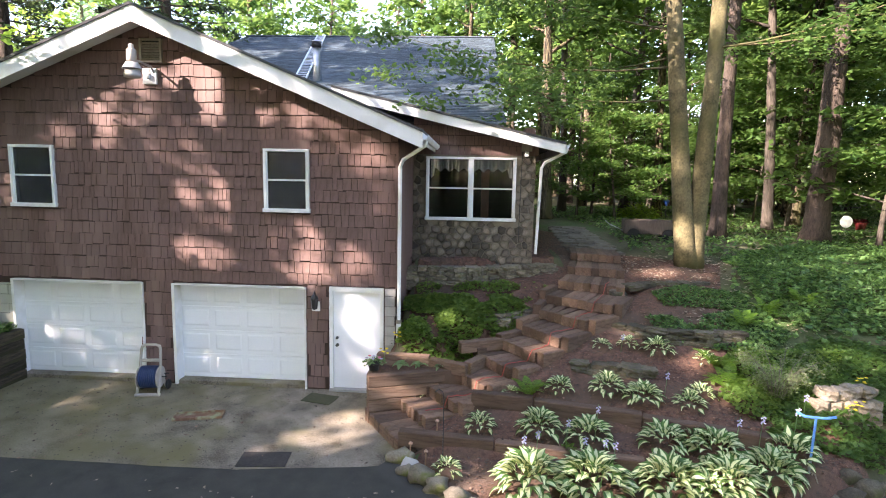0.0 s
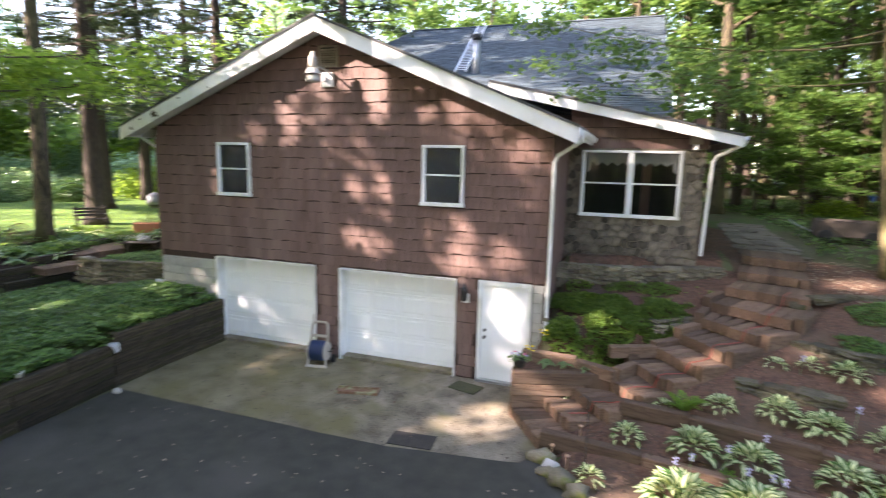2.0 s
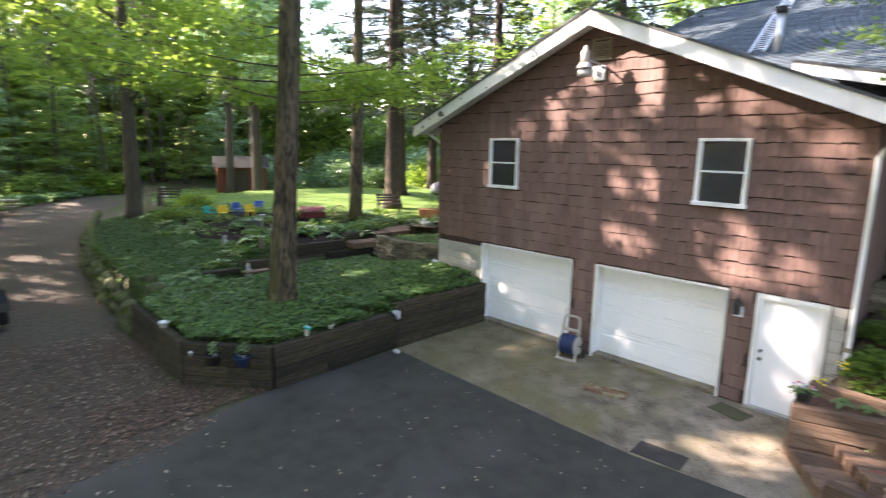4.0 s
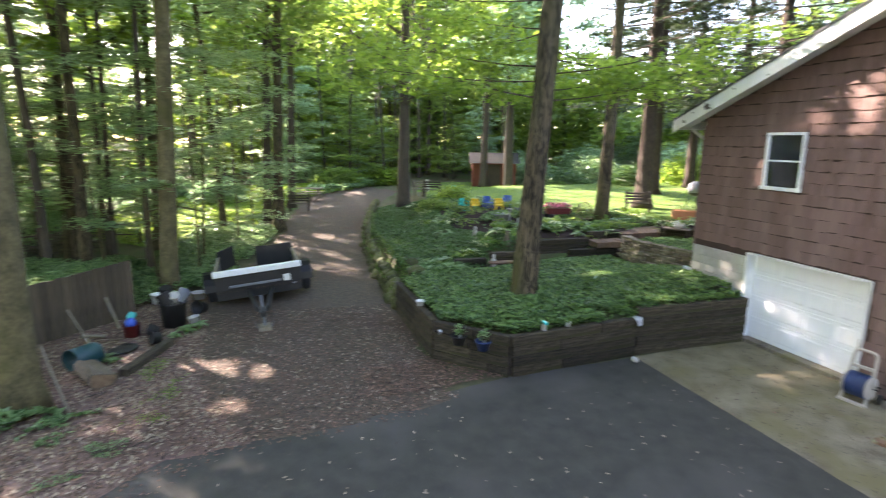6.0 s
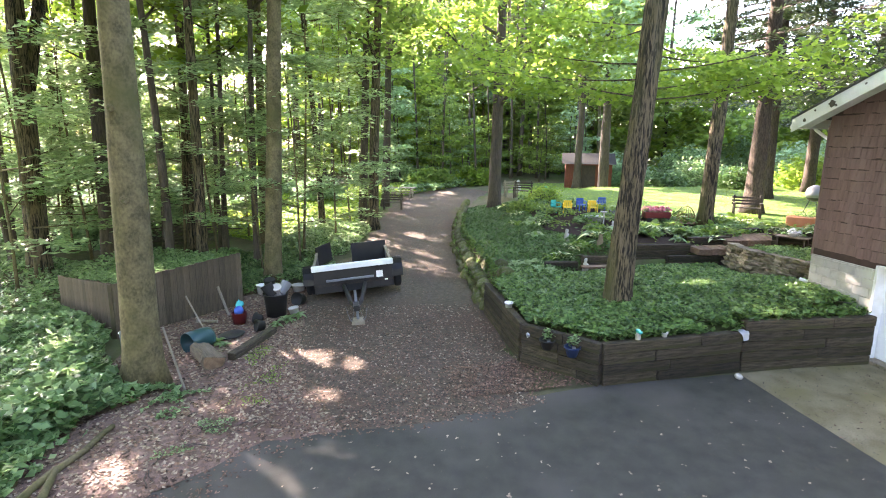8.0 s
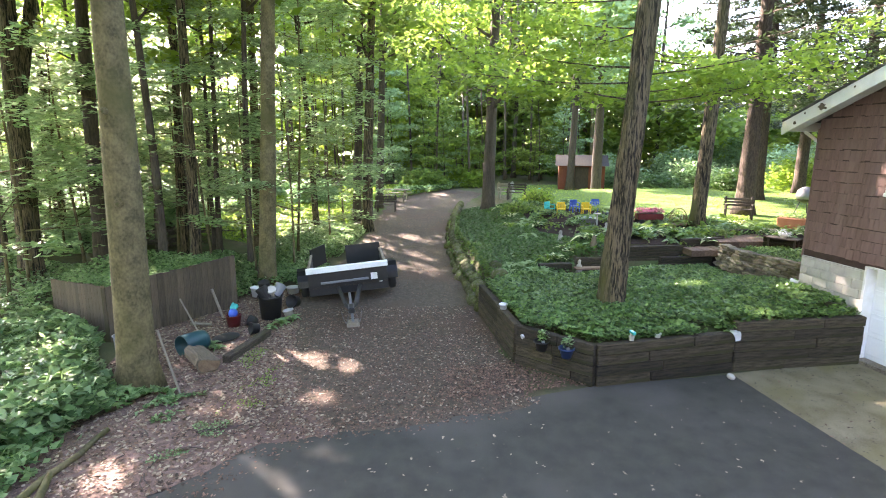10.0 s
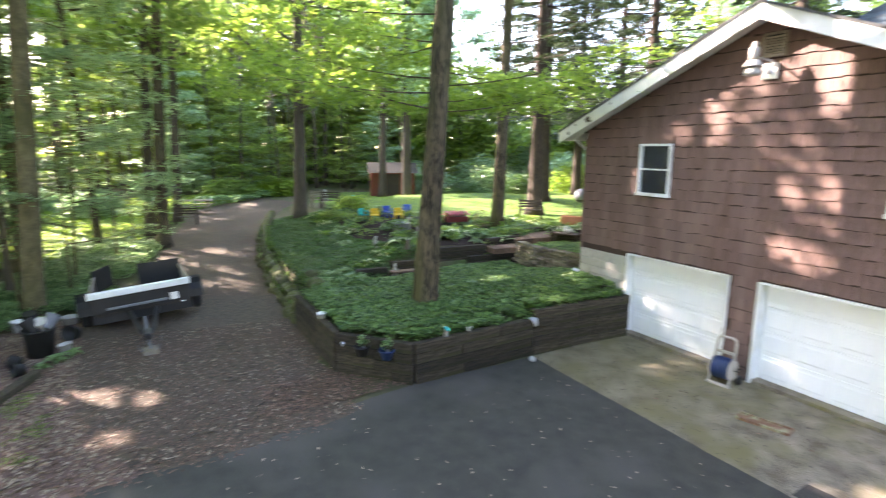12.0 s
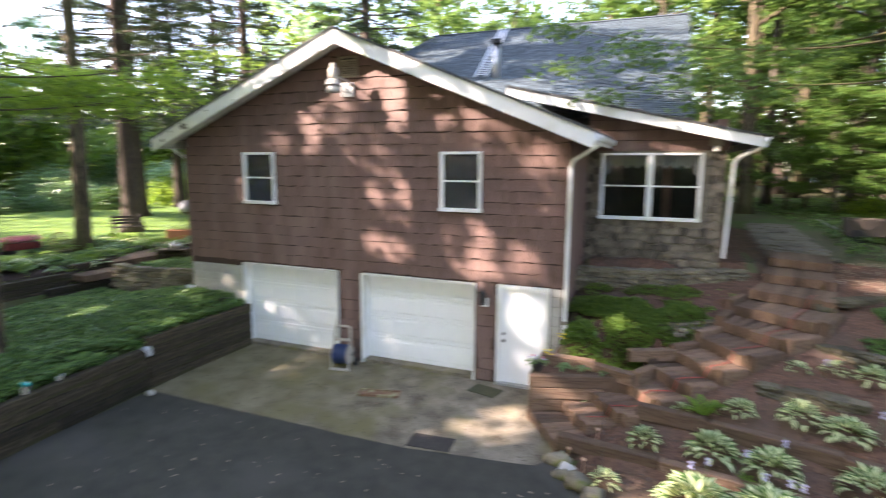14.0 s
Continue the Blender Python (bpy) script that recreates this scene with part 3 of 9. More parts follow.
LX, RXE = -10.25, 0.53
LZ = RIDGE - (RX - LX) * SLOPE
for x1, z1 in ((RXE, EAVE), (LX, LZ)):
    part("roof", slab(bmesh.new(), RX, RIDGE + 0.05, x1, z1 + 0.05, -0.50, 12.2, 0.05), M["roof_fall"], house, "grey asphalt shingle roof")
    part("soffit", slab(bmesh.new(), RX, RIDGE - 0.17, x1, z1 - 0.17, -0.44, 0.02, 0.02), M["white"], house, "white soffit boards")
    part("bargeboard", slab(bmesh.new(), RX, RIDGE - 0.002, x1, z1 - 0.002, -0.475, -0.442, 0.29), M["white"], house, "white painted bargeboard with peeling spots")
    sx = 0.03 if x1 > 0 else -0.03
    part("eave_board", nb(min(x1, x1 - sx), max(x1, x1 - sx), -0.44, 12.0, z1 - 0.20, z1), M["white"], house, "white eave board")

# flakes where the paint has peeled off the boards
for k, (u, dz, w) in enumerate(((0.93, 0.16, 0.09), (0.80, 0.12, 0.16), (0.78, 0.2, 0.06), (0.66, 0.08, 0.05), (0.5, 0.22, 0.04), (0.88, 0.06, 0.05))):
    fx = RX + (LX - RX) * u
    fz = RIDGE - (RX - fx) * SLOPE - 0.02 - dz
    part("peeled_spot", blob(bmesh.new(), (fx, -0.4765, fz), (w / 2, 0.002, w * 0.45), 0.7, 2, k + 3), M["darkwood"], house, "bare grey spot in the white paint")

# shingled siding, course by course
COURSE = 0.236
rng = random.Random(4)
widths = (0.085, 0.115, 0.14, 0.17, 0.215)


# shingles end short of the next course; the dark backing paints the shadow there
def shingle_data(w, h=COURSE - 0.014, t=0.026):
    a = w / 2 - 0.0045
    vs = [(-a, -t, 0), (a, -t, 0), (a, -0.002, 0), (-a, -0.002, 0), (-a, -0.007, h), (a, -0.007, h), (a, 0.0, h), (-a, 0.0, h)]
    fs = [(0, 1, 5, 4), (1, 2, 6, 5), (3, 0, 4, 7), (0, 3, 2, 1), (4, 5, 6, 7)]
    return vs, fs


shingle_meshes = {w: raw_mesh("shingle", *shingle_data(w)) for w in widths}
shingle_spots, rest_v, rest_f = [], [], []
row = 0
zc = 0.06
while zc < 7.2:
    x = GX0
    while x < GX1 + 0.02:
        w = rng.choice(widths)
        if x + w > GX1 + 0.05:
            w = max(widths[0], GX1 + 0.025 - x)
        a, b, drop = x, x + w, rng.uniform(-0.016, 0.014)
        for h in (W1, W2):
            if h[2] - COURSE + 0.03 < zc < h[3] - 0.02 and a < h[1] and b > h[0]:
                if a < h[0]:
                    b = h[0]
                elif b > h[1]:
                    a = h[1]
                else:
                    b = a
        cx = (a + b) / 2
        ok = b - a > 0.02 and zc + 0.06 < RIDGE - abs(cx - RX) * SLOPE - 0.2
        if zc < 2.1:
            ok = ok and (G1[1] + 0.03 < cx < G2[0] - 0.03 or G2[1] + 0.03 < cx < DOOR[0] - 0.03)
        if ok:
            near = min(widths, key=lambda q: abs(q - (b - a)))
            shingle_spots.append((cx, zc + drop, near, (b - a) / near))
        x += w
    zc += COURSE
    row += 1
shingle_spots.sort(key=lambda s: (s[0] + 2.6) ** 2 + 1.3 * (s[1] - 3.6) ** 2)
shingle_singles = shingle_spots[:300]
for cx, z, w, k_ in shingle_spots[300:]:
    vs, fs = shingle_data(w * k_)
    k = len(rest_v)
    rest_v += [(px + cx, py + 0.028, pz + z) for px, py, pz in vs]
    rest_f += [tuple(i + k for i in f) for f in fs]
M["shingle_rest"] = mat("brown_shingle_siding", *SHINGLE_PAINT, stretch=(6, 6, 0.8), vary=0.10, island=True, c3=(0.185, 0.118, 0.102), big=0.25)
ob = link_mesh("shingle_siding", raw_mesh("shingle_siding", rest_v, rest_f), M["shingle_rest"], house, "brown painted wooden shingles")
ob["kind"] = "stuff"
part("corner_trim", nb(-0.01, 0.03, -0.004, 0.05, 2.16, 5.0), M["shingle"], house, "brown corner strip")
part("corner_trim", nb(GX0 - 0.03, GX0 + 0.01, -0.004, 0.05, 2.0, 5.0), M["shingle"], house, "brown corner strip")


# painted concrete block at the foot of the wall
def block_wall(x0, x1, z0, z1, y):
    z, r = z0, 0
    while z < z1 - 0.02:
        x = x0 - (0.2 if r % 2 else 0)
        while x < x1 - 0.02:
            a, b = max(x, x0), min(x + 0.4, x1)
            if b - a > 0.04:
                part("concrete_block", nb(a + 0.004, b - 0.004, y, y + 0.04, z + 0.004, min(z + 0.2, z1) - 0.004, 0.004), M["block"], house)
            x += 0.4
        z += 0.2
        r += 1


block_wall(GX0, G1[0] - 0.005, 0.6, 2.04, -0.012)
block_wall(DOOR[1] + 0.02, 0.0, 0.0, 2.16, -0.012)


# windows
def sash_window(x0, x1, z0, z1, y, halves=1, name_label="white framed double hung window"):
    win = empty("window", ((x0 + x1) / 2, y, z0), "", "")
    win.parent = house
    win["label"] = name_label
    t = 0.055

    def piece(nm, m, *b, label="", bevel=0.004):
        o = part(nm, nb(b[0] - (x0 + x1) / 2, b[1] - (x0 + x1) / 2, b[2], b[3], b[4] - z0, b[5] - z0, bevel), m, win, label)
        return o

    piece("window_frame", M["white"], x0, x0 + t, -0.05, 0.10, z0, z1)
    piece("window_frame", M["white"], x1 - t, x1, -0.05, 0.10, z0, z1)
    piece("window_frame", M["white"], x0 + t, x1 - t, -0.05, 0.10, z1 - t, z1)
    piece("window_sill", M["white"], x0 - 0.02, x1 + 0.02, -0.07, 0.10, z0 - 0.03, z0 + 0.045)
    n = (x1 - x0 - 2 * t) / halves
    for k in range(halves):
        a, b = x0 + t + k * n, x0 + t + (k + 1) * n
        if k:
            piece("mullion", M["white"], a - 0.045, a + 0.045, -0.045, 0.10, z0 + 0.045, z1 - t)
            a += 0.045
        if k < halves - 1:
            b -= 0.045
        mid = (z0 + z1) / 2
        piece("meeting_rail", M["white"], a, b, -0.015, 0.03, mid - 0.018, mid + 0.018)
        for lo, hi, dy in ((z0 + 0.045, mid - 0.018, 0.0), (mid + 0.018, z1 - t, 0.012)):
            for c, d in ((a, a + 0.022), (b - 0.022, b)):
                piece("sash_stile", M["white"], c, d, dy - 0.012, dy + 0.025, lo, hi, bevel=0)
            o = piece("pane", M["glass"] if halves == 1 else M["glass_dark"], a + 0.022, b - 0.022, dy, dy + 0.006, lo, hi, bevel=0)
            o.visible_shadow = False
        if halves == 1:
            for lo, hi in ((z0 + 0.047, mid - 0.019), (mid + 0.019, z1 - t - 0.002)):
                piece("insect_screen", M["screen"], a + 0.023, b - 0.023, -0.010, -0.008, lo, hi, label="fine dark insect screen", bevel=0)
    return win


def slatted_blind(x0, x1, z0, z1, y):
    bm = bmesh.new()
    z = z0
    while z < z1:
        box(bm, x0, x1, y, y + 0.004, z, z + 0.024)
        z += 0.027
    ob = part("window_blind", bm, M["blind"], None)
    return tagged(ob, "closed grey slatted blind behind the window", "blind")


for h in (W1, W2):
    sash_window(*h, 0.0)
    top = 0.06 + COURSE * math.ceil((h[3] - 0.02 - 0.06) / COURSE)
    part("window_head", nb(h[0] - 0.02, h[1] + 0.02, -0.012, 0.03, h[3] + 0.001, top + 0.01), M["shingle"], house, "brown board above the window")
    low = 0.06 + COURSE * math.floor((h[2] - 0.06) / COURSE)
    slatted_blind(h[0] + 0.06, h[1] - 0.06, h[2] + 0.05, h[3] - 0.06, 0.12)
sash_window(*SW, STONE_Y - 0.02, 2, "wide white double window in the stone wall")
bm = bmesh.new()
for side in (0, 1):
    x0 = SW[0] + 0.1 + side * 1.06
    cols = 36
    pv = []
    for i in range(cols + 1):
        x = x0 + 0.92 * i / cols
        dip = 0.20 + 0.10 * abs(((i / cols * 4) % 1) - 0.5) * 2 + (0.16 if (i < 4 and side == 0) or (i > cols - 4 and side == 1) else 0)
        yy = STONE_Y + 0.16 + 0.018 * math.sin(i * 1.9)
        pv.append((bm.verts.new((x, yy, SW[3] - 0.06)), bm.verts.new((x, yy, SW[3] - 0.06 - dip))))
    for a, b in zip(pv, pv[1:]):
        bm.faces.new((a[0], a[1], b[1], b[0]))
tagged(part("lace_valance", bm, M["lace"]), "white scalloped lace valance inside the window", "curtain")

# garage doors
def garage_door(h):
    d = empty("garage_door", ((h[0] + h[1]) / 2, 0.24, 0.1), "", "")
    d.parent = house
    d["label"] = "closed white panelled steel garage door"
    w, n = h[1] - h[0], 4
    rows = (h[3] - 0.1) / n
    for r in range(n):
        bm = nb(-w / 2, w / 2, 0.0, 0.04, r * rows + 0.003, (r + 1) * rows - 0.003, 0.003)
        for c in range(4):
            a, b = -w / 2 + (c + 0.09) * w / 4, -w / 2 + (c + 0.91) * w / 4
            lo, hi = r * rows + 0.09, (r + 1) * rows - 0.07
            f = 0.03
            o = [(a, lo), (b, lo), (b, hi), (a, hi)]
            ring = [[bm.verts.new((x, -0.001, z)) for x, z in o], [bm.verts.new((x + (f if x == a else -f), -0.009, z + (f if z == lo else -f))) for x, z in o]]
            for i in range(4):
                bm.faces.new((ring[0][i], ring[0][(i + 1) % 4], ring[1][(i + 1) % 4], ring[1][i]))
            bm.faces.new(ring[1])
        part("door_section", bm, M["door_white"], d)
    for a, b in ((h[0] - 0.02, h[0] + 0.035), (h[1] - 0.012, h[1] + 0.02)):
        part("jamb", nb(a - (h[0] + h[1]) / 2, b - (h[0] + h[1]) / 2, -0.265, 0.0, -0.09, h[3] - 0.1), M["white"], d, "white painted jamb")
    part("head_trim", nb(-w / 2 + 0.036, w / 2 - 0.013, -0.262, 0.0, h[3] - 0.125, h[3] - 0.09), M["white"], d, "white painted head trim")
    part("threshold", nb(-w / 2 + 0.036, w / 2 - 0.013, -0.23, 0.25, -0.09, -0.004, 0.01), M["concrete"], d, "mossy concrete threshold")


garage_door(G1)
garage_door(G2)

entry = empty("entry_door", ((DOOR[0] + DOOR[1]) / 2, 0.0, 0.04), "", "")
entry.parent = house
entry["label"] = "closed plain white steel entry door"
hw = (DOOR[1] - DOOR[0]) / 2
part("door_leaf", nb(-hw + 0.07, hw - 0.06, 0.03, 0.08, 0.03, 2.04, 0.004), M["door_white"], entry)
part("door_frame", nb(-hw, -hw + 0.07, -0.03, 0.1, 0.0, 2.12), M["white"], entry)
part("door_frame", nb(hw - 0.06, hw, -0.03, 0.1, 0.0, 2.12), M["white"], entry)
part("door_frame", nb(-hw + 0.07, hw - 0.06, -0.03, 0.1, 2.04, 2.12), M["white"], entry)
part("threshold", nb(-hw, hw, -0.08, 0.12, -0.035, 0.03), M["steel"], entry, "grey metal threshold")
for z, r in ((1.08, 0.028), (0.93, 0.032)):
    bm = bmesh.new()
    lathe(bm, [(r, 0), (r, 0.012), (r * 0.5, 0.02), (r * 0.5, 0.04), (r * 0.9, 0.05), (r * 0.8, 0.075), (0.001, 0.08)], 12)
    for vv in bm.verts:
        vv.co = Vector((vv.co.x - hw + 0.15, 0.03 - vv.co.z, vv.co.y + z))
    part("door_knob", bm, M["knob"], entry, "small dark metal knob and lock")

# the set-back wing with its stone wall
part("wing_wall", wall_boxes(bmesh.new(), 0.0, 2.95, 1.6, 5.02, STONE_Y + 0.03, STONE_Y + 0.28, [SW]), M["mortar"], house, "mortared stone wall")
bm = bmesh.new()
_p = [bm.verts.new((x, y, z)) for y in (STONE_Y + 0.03, STONE_Y + 0.28) for x, z in ((0.0, 5.02), (2.95, 5.02), (2.95, 5.12), (0.0, 5.78))]
for f in ((0, 1, 2, 3), (7, 6, 5, 4), (0, 4, 5, 1), (1, 5, 6, 2), (2, 6, 7, 3), (3, 7, 4, 0)):
    bm.faces.new([_p[i] for i in f])
part("wing_gable", bm, M["wallback"], house, "sheathing darkened for shadow gaps behind brown shingles")
part("wing_side_wall", nb(2.70, 2.95, STONE_Y + 0.28, 12.0, 1.6, 5.6), M["shingle"], house, "brown side wall")
part("wing_inner_wall", nb(0.02, 2.6, STONE_Y + 1.6, STONE_Y + 1.7, 2.0, 5.6), M["dark_room"], house, "interior partition coloured dark like an unlit room")
# unseen ceiling added to stop daylight leaking in under the roof
part("wing_ceiling", nb(0.02, 2.68, STONE_Y + 0.3, STONE_Y + 1.6, 5.0, 5.06), M["dark_room"], house, "ceiling added against stray daylight, coloured dark")
part("wing_floor", nb(0.02, 2.68, STONE_Y + 0.3, STONE_Y + 1.6, 2.3, 2.5), M["dark_room"], house, "room floor coloured dark like an unlit room")


# shingles above the wing's window
vs_all, fs_all = [], []
z = SW[3] + 0.05
while z < 6.3:
    x = 0.0
    while x < 2.95:
        w = rng.choice(widths)
        if z + 0.05 < 5.93 - 0.224 * (x + w / 2):
            vs, fs = shingle_data(w)
            k = len(vs_all)
            vs_all += [(px + x + w / 2, py + STONE_Y + 0.028, pz + z) for px, py, pz in vs]
            fs_all += [tuple(i + k for i in f) for f in fs]
        x += w
    z += COURSE
link_mesh("wing_siding", raw_mesh("wing_siding", vs_all, fs_all), M["shingle_rest"], house, "brown painted wooden shingles")

# low roof over the wing, with its white edge
WX0, WZ0, WX1, WZ1 = -1.9, 6.42, 3.58, 5.19
part("wing_roof", slab(bmesh.new(), WX0, WZ0 + 0.04, WX1, WZ1 + 0.04, 2.36, 12.2, 0.05), M["roof_fall"], house, "low grey roof over the wing")
part("wing_fascia", slab(bmesh.new(), WX0, WZ0 - 0.012, WX1, WZ1 - 0.012, 2.385, 2.42, 0.21), M["white"], house, "white fascia board with algae stains")
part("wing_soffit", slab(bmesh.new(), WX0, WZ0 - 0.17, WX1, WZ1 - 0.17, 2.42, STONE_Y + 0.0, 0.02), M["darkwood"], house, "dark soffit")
part("wing_eave", nb(WX1 - 0.03, WX1 - 0.002, 2.42, 12.0, WZ1 - 0.2, WZ1 - 0.012), M["white"], house, "white eave board")

# steep grey main roof: shingle courses step over one another
MR = [(-10.6, 2.28), (3.4, 5.55), (18.4, 11.52)]
bm = bmesh.new()
(x0, x1), (y0, z0), (y1, z1) = MR
q = [bm.verts.new(p) for p in ((x0, y0, z0), (x1, y0, z0), (x1, y1, z1), (x0, y1, z1), (x0, y0, z0 - 0.15), (x1, y0, z0 - 0.15), (x1, y1, z1 - 0.15), (x0, y1, z1 - 0.15))]
for f in ((0, 1, 2, 3), (7, 6, 5, 4), (0, 4, 5, 1), (1, 5, 6, 2), (2, 6, 7, 3), (3, 7, 4, 0)):
    bm.faces.new([q[i] for i in f])
part("main_roof", bm, M["roof_fall"], house, "grey asphalt shingle roof")
run = math.hypot(y1 - y0, z1 - z0)
ny_, nz_ = (y1 - y0) / run, (z1 - z0) / run
vs_all, fs_all = [], []
s, r = 0.6, 0
while s < run - 0.05:
    x = x0 - rng.uniform(0, 0.3)
    while x < x1:
        w = rng.uniform(0.22, 0.42)
        a, b = max(x, x0), min(x + w - 0.006, x1)
        if b - a > 0.03:
            e = min(s + 0.20, run)
            h0, h1 = 0.012 + rng.uniform(0, 0.006), 0.004
            k = len(vs_all)
            for xx, ss, hh in ((a, s, h0), (b, s, h0), (b, e, h1), (a, e, h1), (a, s, 0), (b, s, 0)):
                vs_all.append((xx, y0 + ny_ * ss - nz_ * hh, z0 + nz_ * ss + ny_ * hh))
            fs_all += [(k, k + 1, k + 2, k + 3), (k + 4, k + 5, k + 1, k)]
        x += w
    s += 0.17
    r += 1
M["roof_piece"] = mat("grey_asphalt_shingle_tab", (0.026, 0.039, 0.047), (0.062, 0.088, 0.104), 5, 0.9, 0.5, 120, vary=0.40, island=True)
ob = link_mesh("roof_shingles", raw_mesh("roof_shingles", vs_all, fs_all), M["roof_piece"], house, "blue-grey asphalt shingles")
ob["kind"] = "stuff"
part("ridge_cap", nb(x0, x1, y1 - 0.12, y1 + 0.12, z1 - 0.02, z1 + 0.05, 0.02), M["roof"], house, "grey ridge cap")
bm = bmesh.new()
q = [bm.verts.new(p) for p in ((x0, y1, z1), (x1, y1, z1), (x1, y1 + 9, z1 - 5), (x0, y1 + 9, z1 - 5))]
bm.faces.new(q)
bmesh.ops.solidify(bm, geom=bm.faces[:], thickness=0.15)
part("rear_roof", bm, M["roof"], house, "grey asphalt shingle roof")
for gxx in (x0 + 0.4, x1 - 0.6):
    bm = bmesh.new()
    prof = [(y0 + 0.5, 1.5), (y0 + 0.5, z0 + 0.02), (y1, z1 - 0.18), (y1 + 8.5, z1 - 4.95), (y1 + 8.5, 1.5)]
    a = [bm.verts.new((gxx, y, z)) for y, z in prof]
    b = [bm.verts.new((gxx + 0.2, y, z)) for y, z in prof]
    bm.faces.new(a[::-1]), bm.faces.new(b)
    for i in range(5):
        bm.faces.new((a[i], a[(i + 1) % 5], b[(i + 1) % 5], b[i]))
    part("main_gable_wall", bm, M["shingle"], house, "brown gable wall")


# fieldstone facing: cells of an uneven mosaic
def mosaic(x0, x1, z0, z1, size, seed, skip):
    r = random.Random(seed)
    pts = []
    rows_ = int((z1 - z0) / (size * 0.87)) + 3
    for j in range(-1, rows_):
        for i in range(-1, int((x1 - x0) / size) + 3):
            pts.append((x0 + (i + (0.5 if j % 2 else 0) + r.uniform(-0.33, 0.33)) * size, z0 + (j + r.uniform(-0.33, 0.33)) * size * 0.87))
    cells = []
    for p in pts:
        if not (x0 - 0.02 < p[0] < x1 + 0.02 and z0 - 0.02 < p[1] < z1) or skip(*p):
            continue
        poly = [(x0, z0), (x1, z0), (x1, z1), (x0, z1)]
        for o in pts:
            d = math.hypot(o[0] - p[0], o[1] - p[1])
            if 0 < d < size * 2.6:
                nx, nz = (o[0] - p[0]) / d, (o[1] - p[1]) / d
                lim = nx * (p[0] + o[0]) / 2 + nz * (p[1] + o[1]) / 2 - 0.012
                out = []
                for a, b in zip(poly, poly[1:] + poly[:1]):
                    da, db = nx * a[0] + nz * a[1] - lim, nx * b[0] + nz * b[1] - lim
                    if da <= 0:
                        out.append(a)
                    if da * db < 0:
                        k = da / (da - db)
                        out.append((a[0] + k * (b[0] - a[0]), a[1] + k * (b[1] - a[1])))
                poly = out
                if len(poly) < 3:
                    break
        if len(poly) >= 3:
            cells.append((p, poly))
    return cells


def stone_piece(p, poly, y, proud):
    bm = bmesh.new()
    cx, cz = sum(q[0] for q in poly) / len(poly), sum(q[1] for q in poly) / len(poly)
    rings = []
    for k, d in ((1.0, 0.0), (0.97, proud * 0.6), (0.78, proud)):
        rings.append([bm.verts.new(((q[0] - cx) * k, -d, (q[1] - cz) * k)) for q in poly])
    n = len(poly)
    for a, b in zip(rings, rings[1:]):
        for i in range(n):
            bm.faces.new((a[i], a[(i + 1) % n], b[(i + 1) % n], b[i]))
    bm.faces.new(rings[-1])
    o = part("stone", bm, M["stone"], house)
    o.location = (cx, y, cz)


def over_window(x, z):
    return SW[0] - 0.05 < x < SW[1] + 0.05 and SW[2] - 0.08 < z < SW[3] + 0.05


for p, poly in mosaic(0.0, 2.95, 2.05, SW[3] + 0.04, 0.20, 3, over_window):
    poly = [(min(max(qx, 0), SW[0] - 0.01) if qx < SW[0] + 0.12 and SW[2] < p[1] and p[0] < SW[0] else (max(qx, SW[1] + 0.01) if SW[2] < p[1] and p[0] > SW[1] else qx), min(qz, SW[2] - 0.035) if SW[0] < p[0] < SW[1] else qz) for qx, qz in poly]
    stone_piece(p, poly, STONE_Y + 0.03, rng.uniform(0.025, 0.06))

# ---- gutters and things on the house ----
def gutter(x, y0, y1, z):
    bm = bmesh.new()
    prof = [(0, 0.0), (0, -0.1), (0.06, -0.1), (0.10, -0.04), (0.10, 0.0), (0.093, 0.0), (0.093, -0.038), (0.057, -0.093), (0.007, -0.093), (0.007, 0)]
    a = [bm.verts.new((x + p, y0, z + q)) for p, q in prof]
    b = [bm.verts.new((x + p, y1, z + q)) for p, q in prof]
    for i in range(len(prof)):
        bm.faces.new((a[i], a[(i + 1) % len(prof)], b[(i + 1) % len(prof)], b[i]))
    bm.faces.new(a[::-1]), bm.faces.new(b)
    return bm


gu = empty("gutter", (0.53, -0.47, 5.1), "white metal eave gutter with a downspout", "gutter", "white gutters")
part("trough", gutter(0.0, 0.0, 11.5, 0.03), M["white"], gu)
part("downspout", tube(bmesh.new(), [(0.06, 0.1, -0.07), (0.05, 0.12, -0.16), (-0.40, 0.40, -0.42), (-0.46, 0.42, -0.55), (-0.46, 0.42, -3.8)], 0.038, 8), M["white"], gu, "white downspout")
part("lower_pipe", tube(bmesh.new(), [(-0.46, 0.42, -3.55), (-0.46, 0.42, -4.02)], 0.05, 10), M["white_plastic"], gu, "wider white drain pipe")
part("clamp", tube(bmesh.new(), [(-0.46, 0.42, -3.62), (-0.46, 0.42, -3.55)], 0.058, 10), M["wood"], gu, "tan pipe clamp")
part("elbow", tube(bmesh.new(), [(-0.46, 0.42, -3.9), (-0.38, 0.37, -3.84), (-0.27, 0.32, -3.72)], [0.045, 0.05, 0.062], 10), M["white_plastic"], gu, "white plastic spout")
gu = empty("gutter", (WX1, 2.38, WZ1), "white metal eave gutter with a downspout", "gutter", "white gutters")
part("trough", gutter(0.0, 0.0, 9.0, 0.0), M["white"], gu)
part("downspout", tube(bmesh.new(), [(0.05, 0.1, -0.1), (0.02, 0.12, -0.18), (-0.42, 0.34, -0.42), (-0.50, 0.36, -0.56), (-0.56, 0.36, -2.62)], 0.038, 8), M["white"], gu, "white downspout")
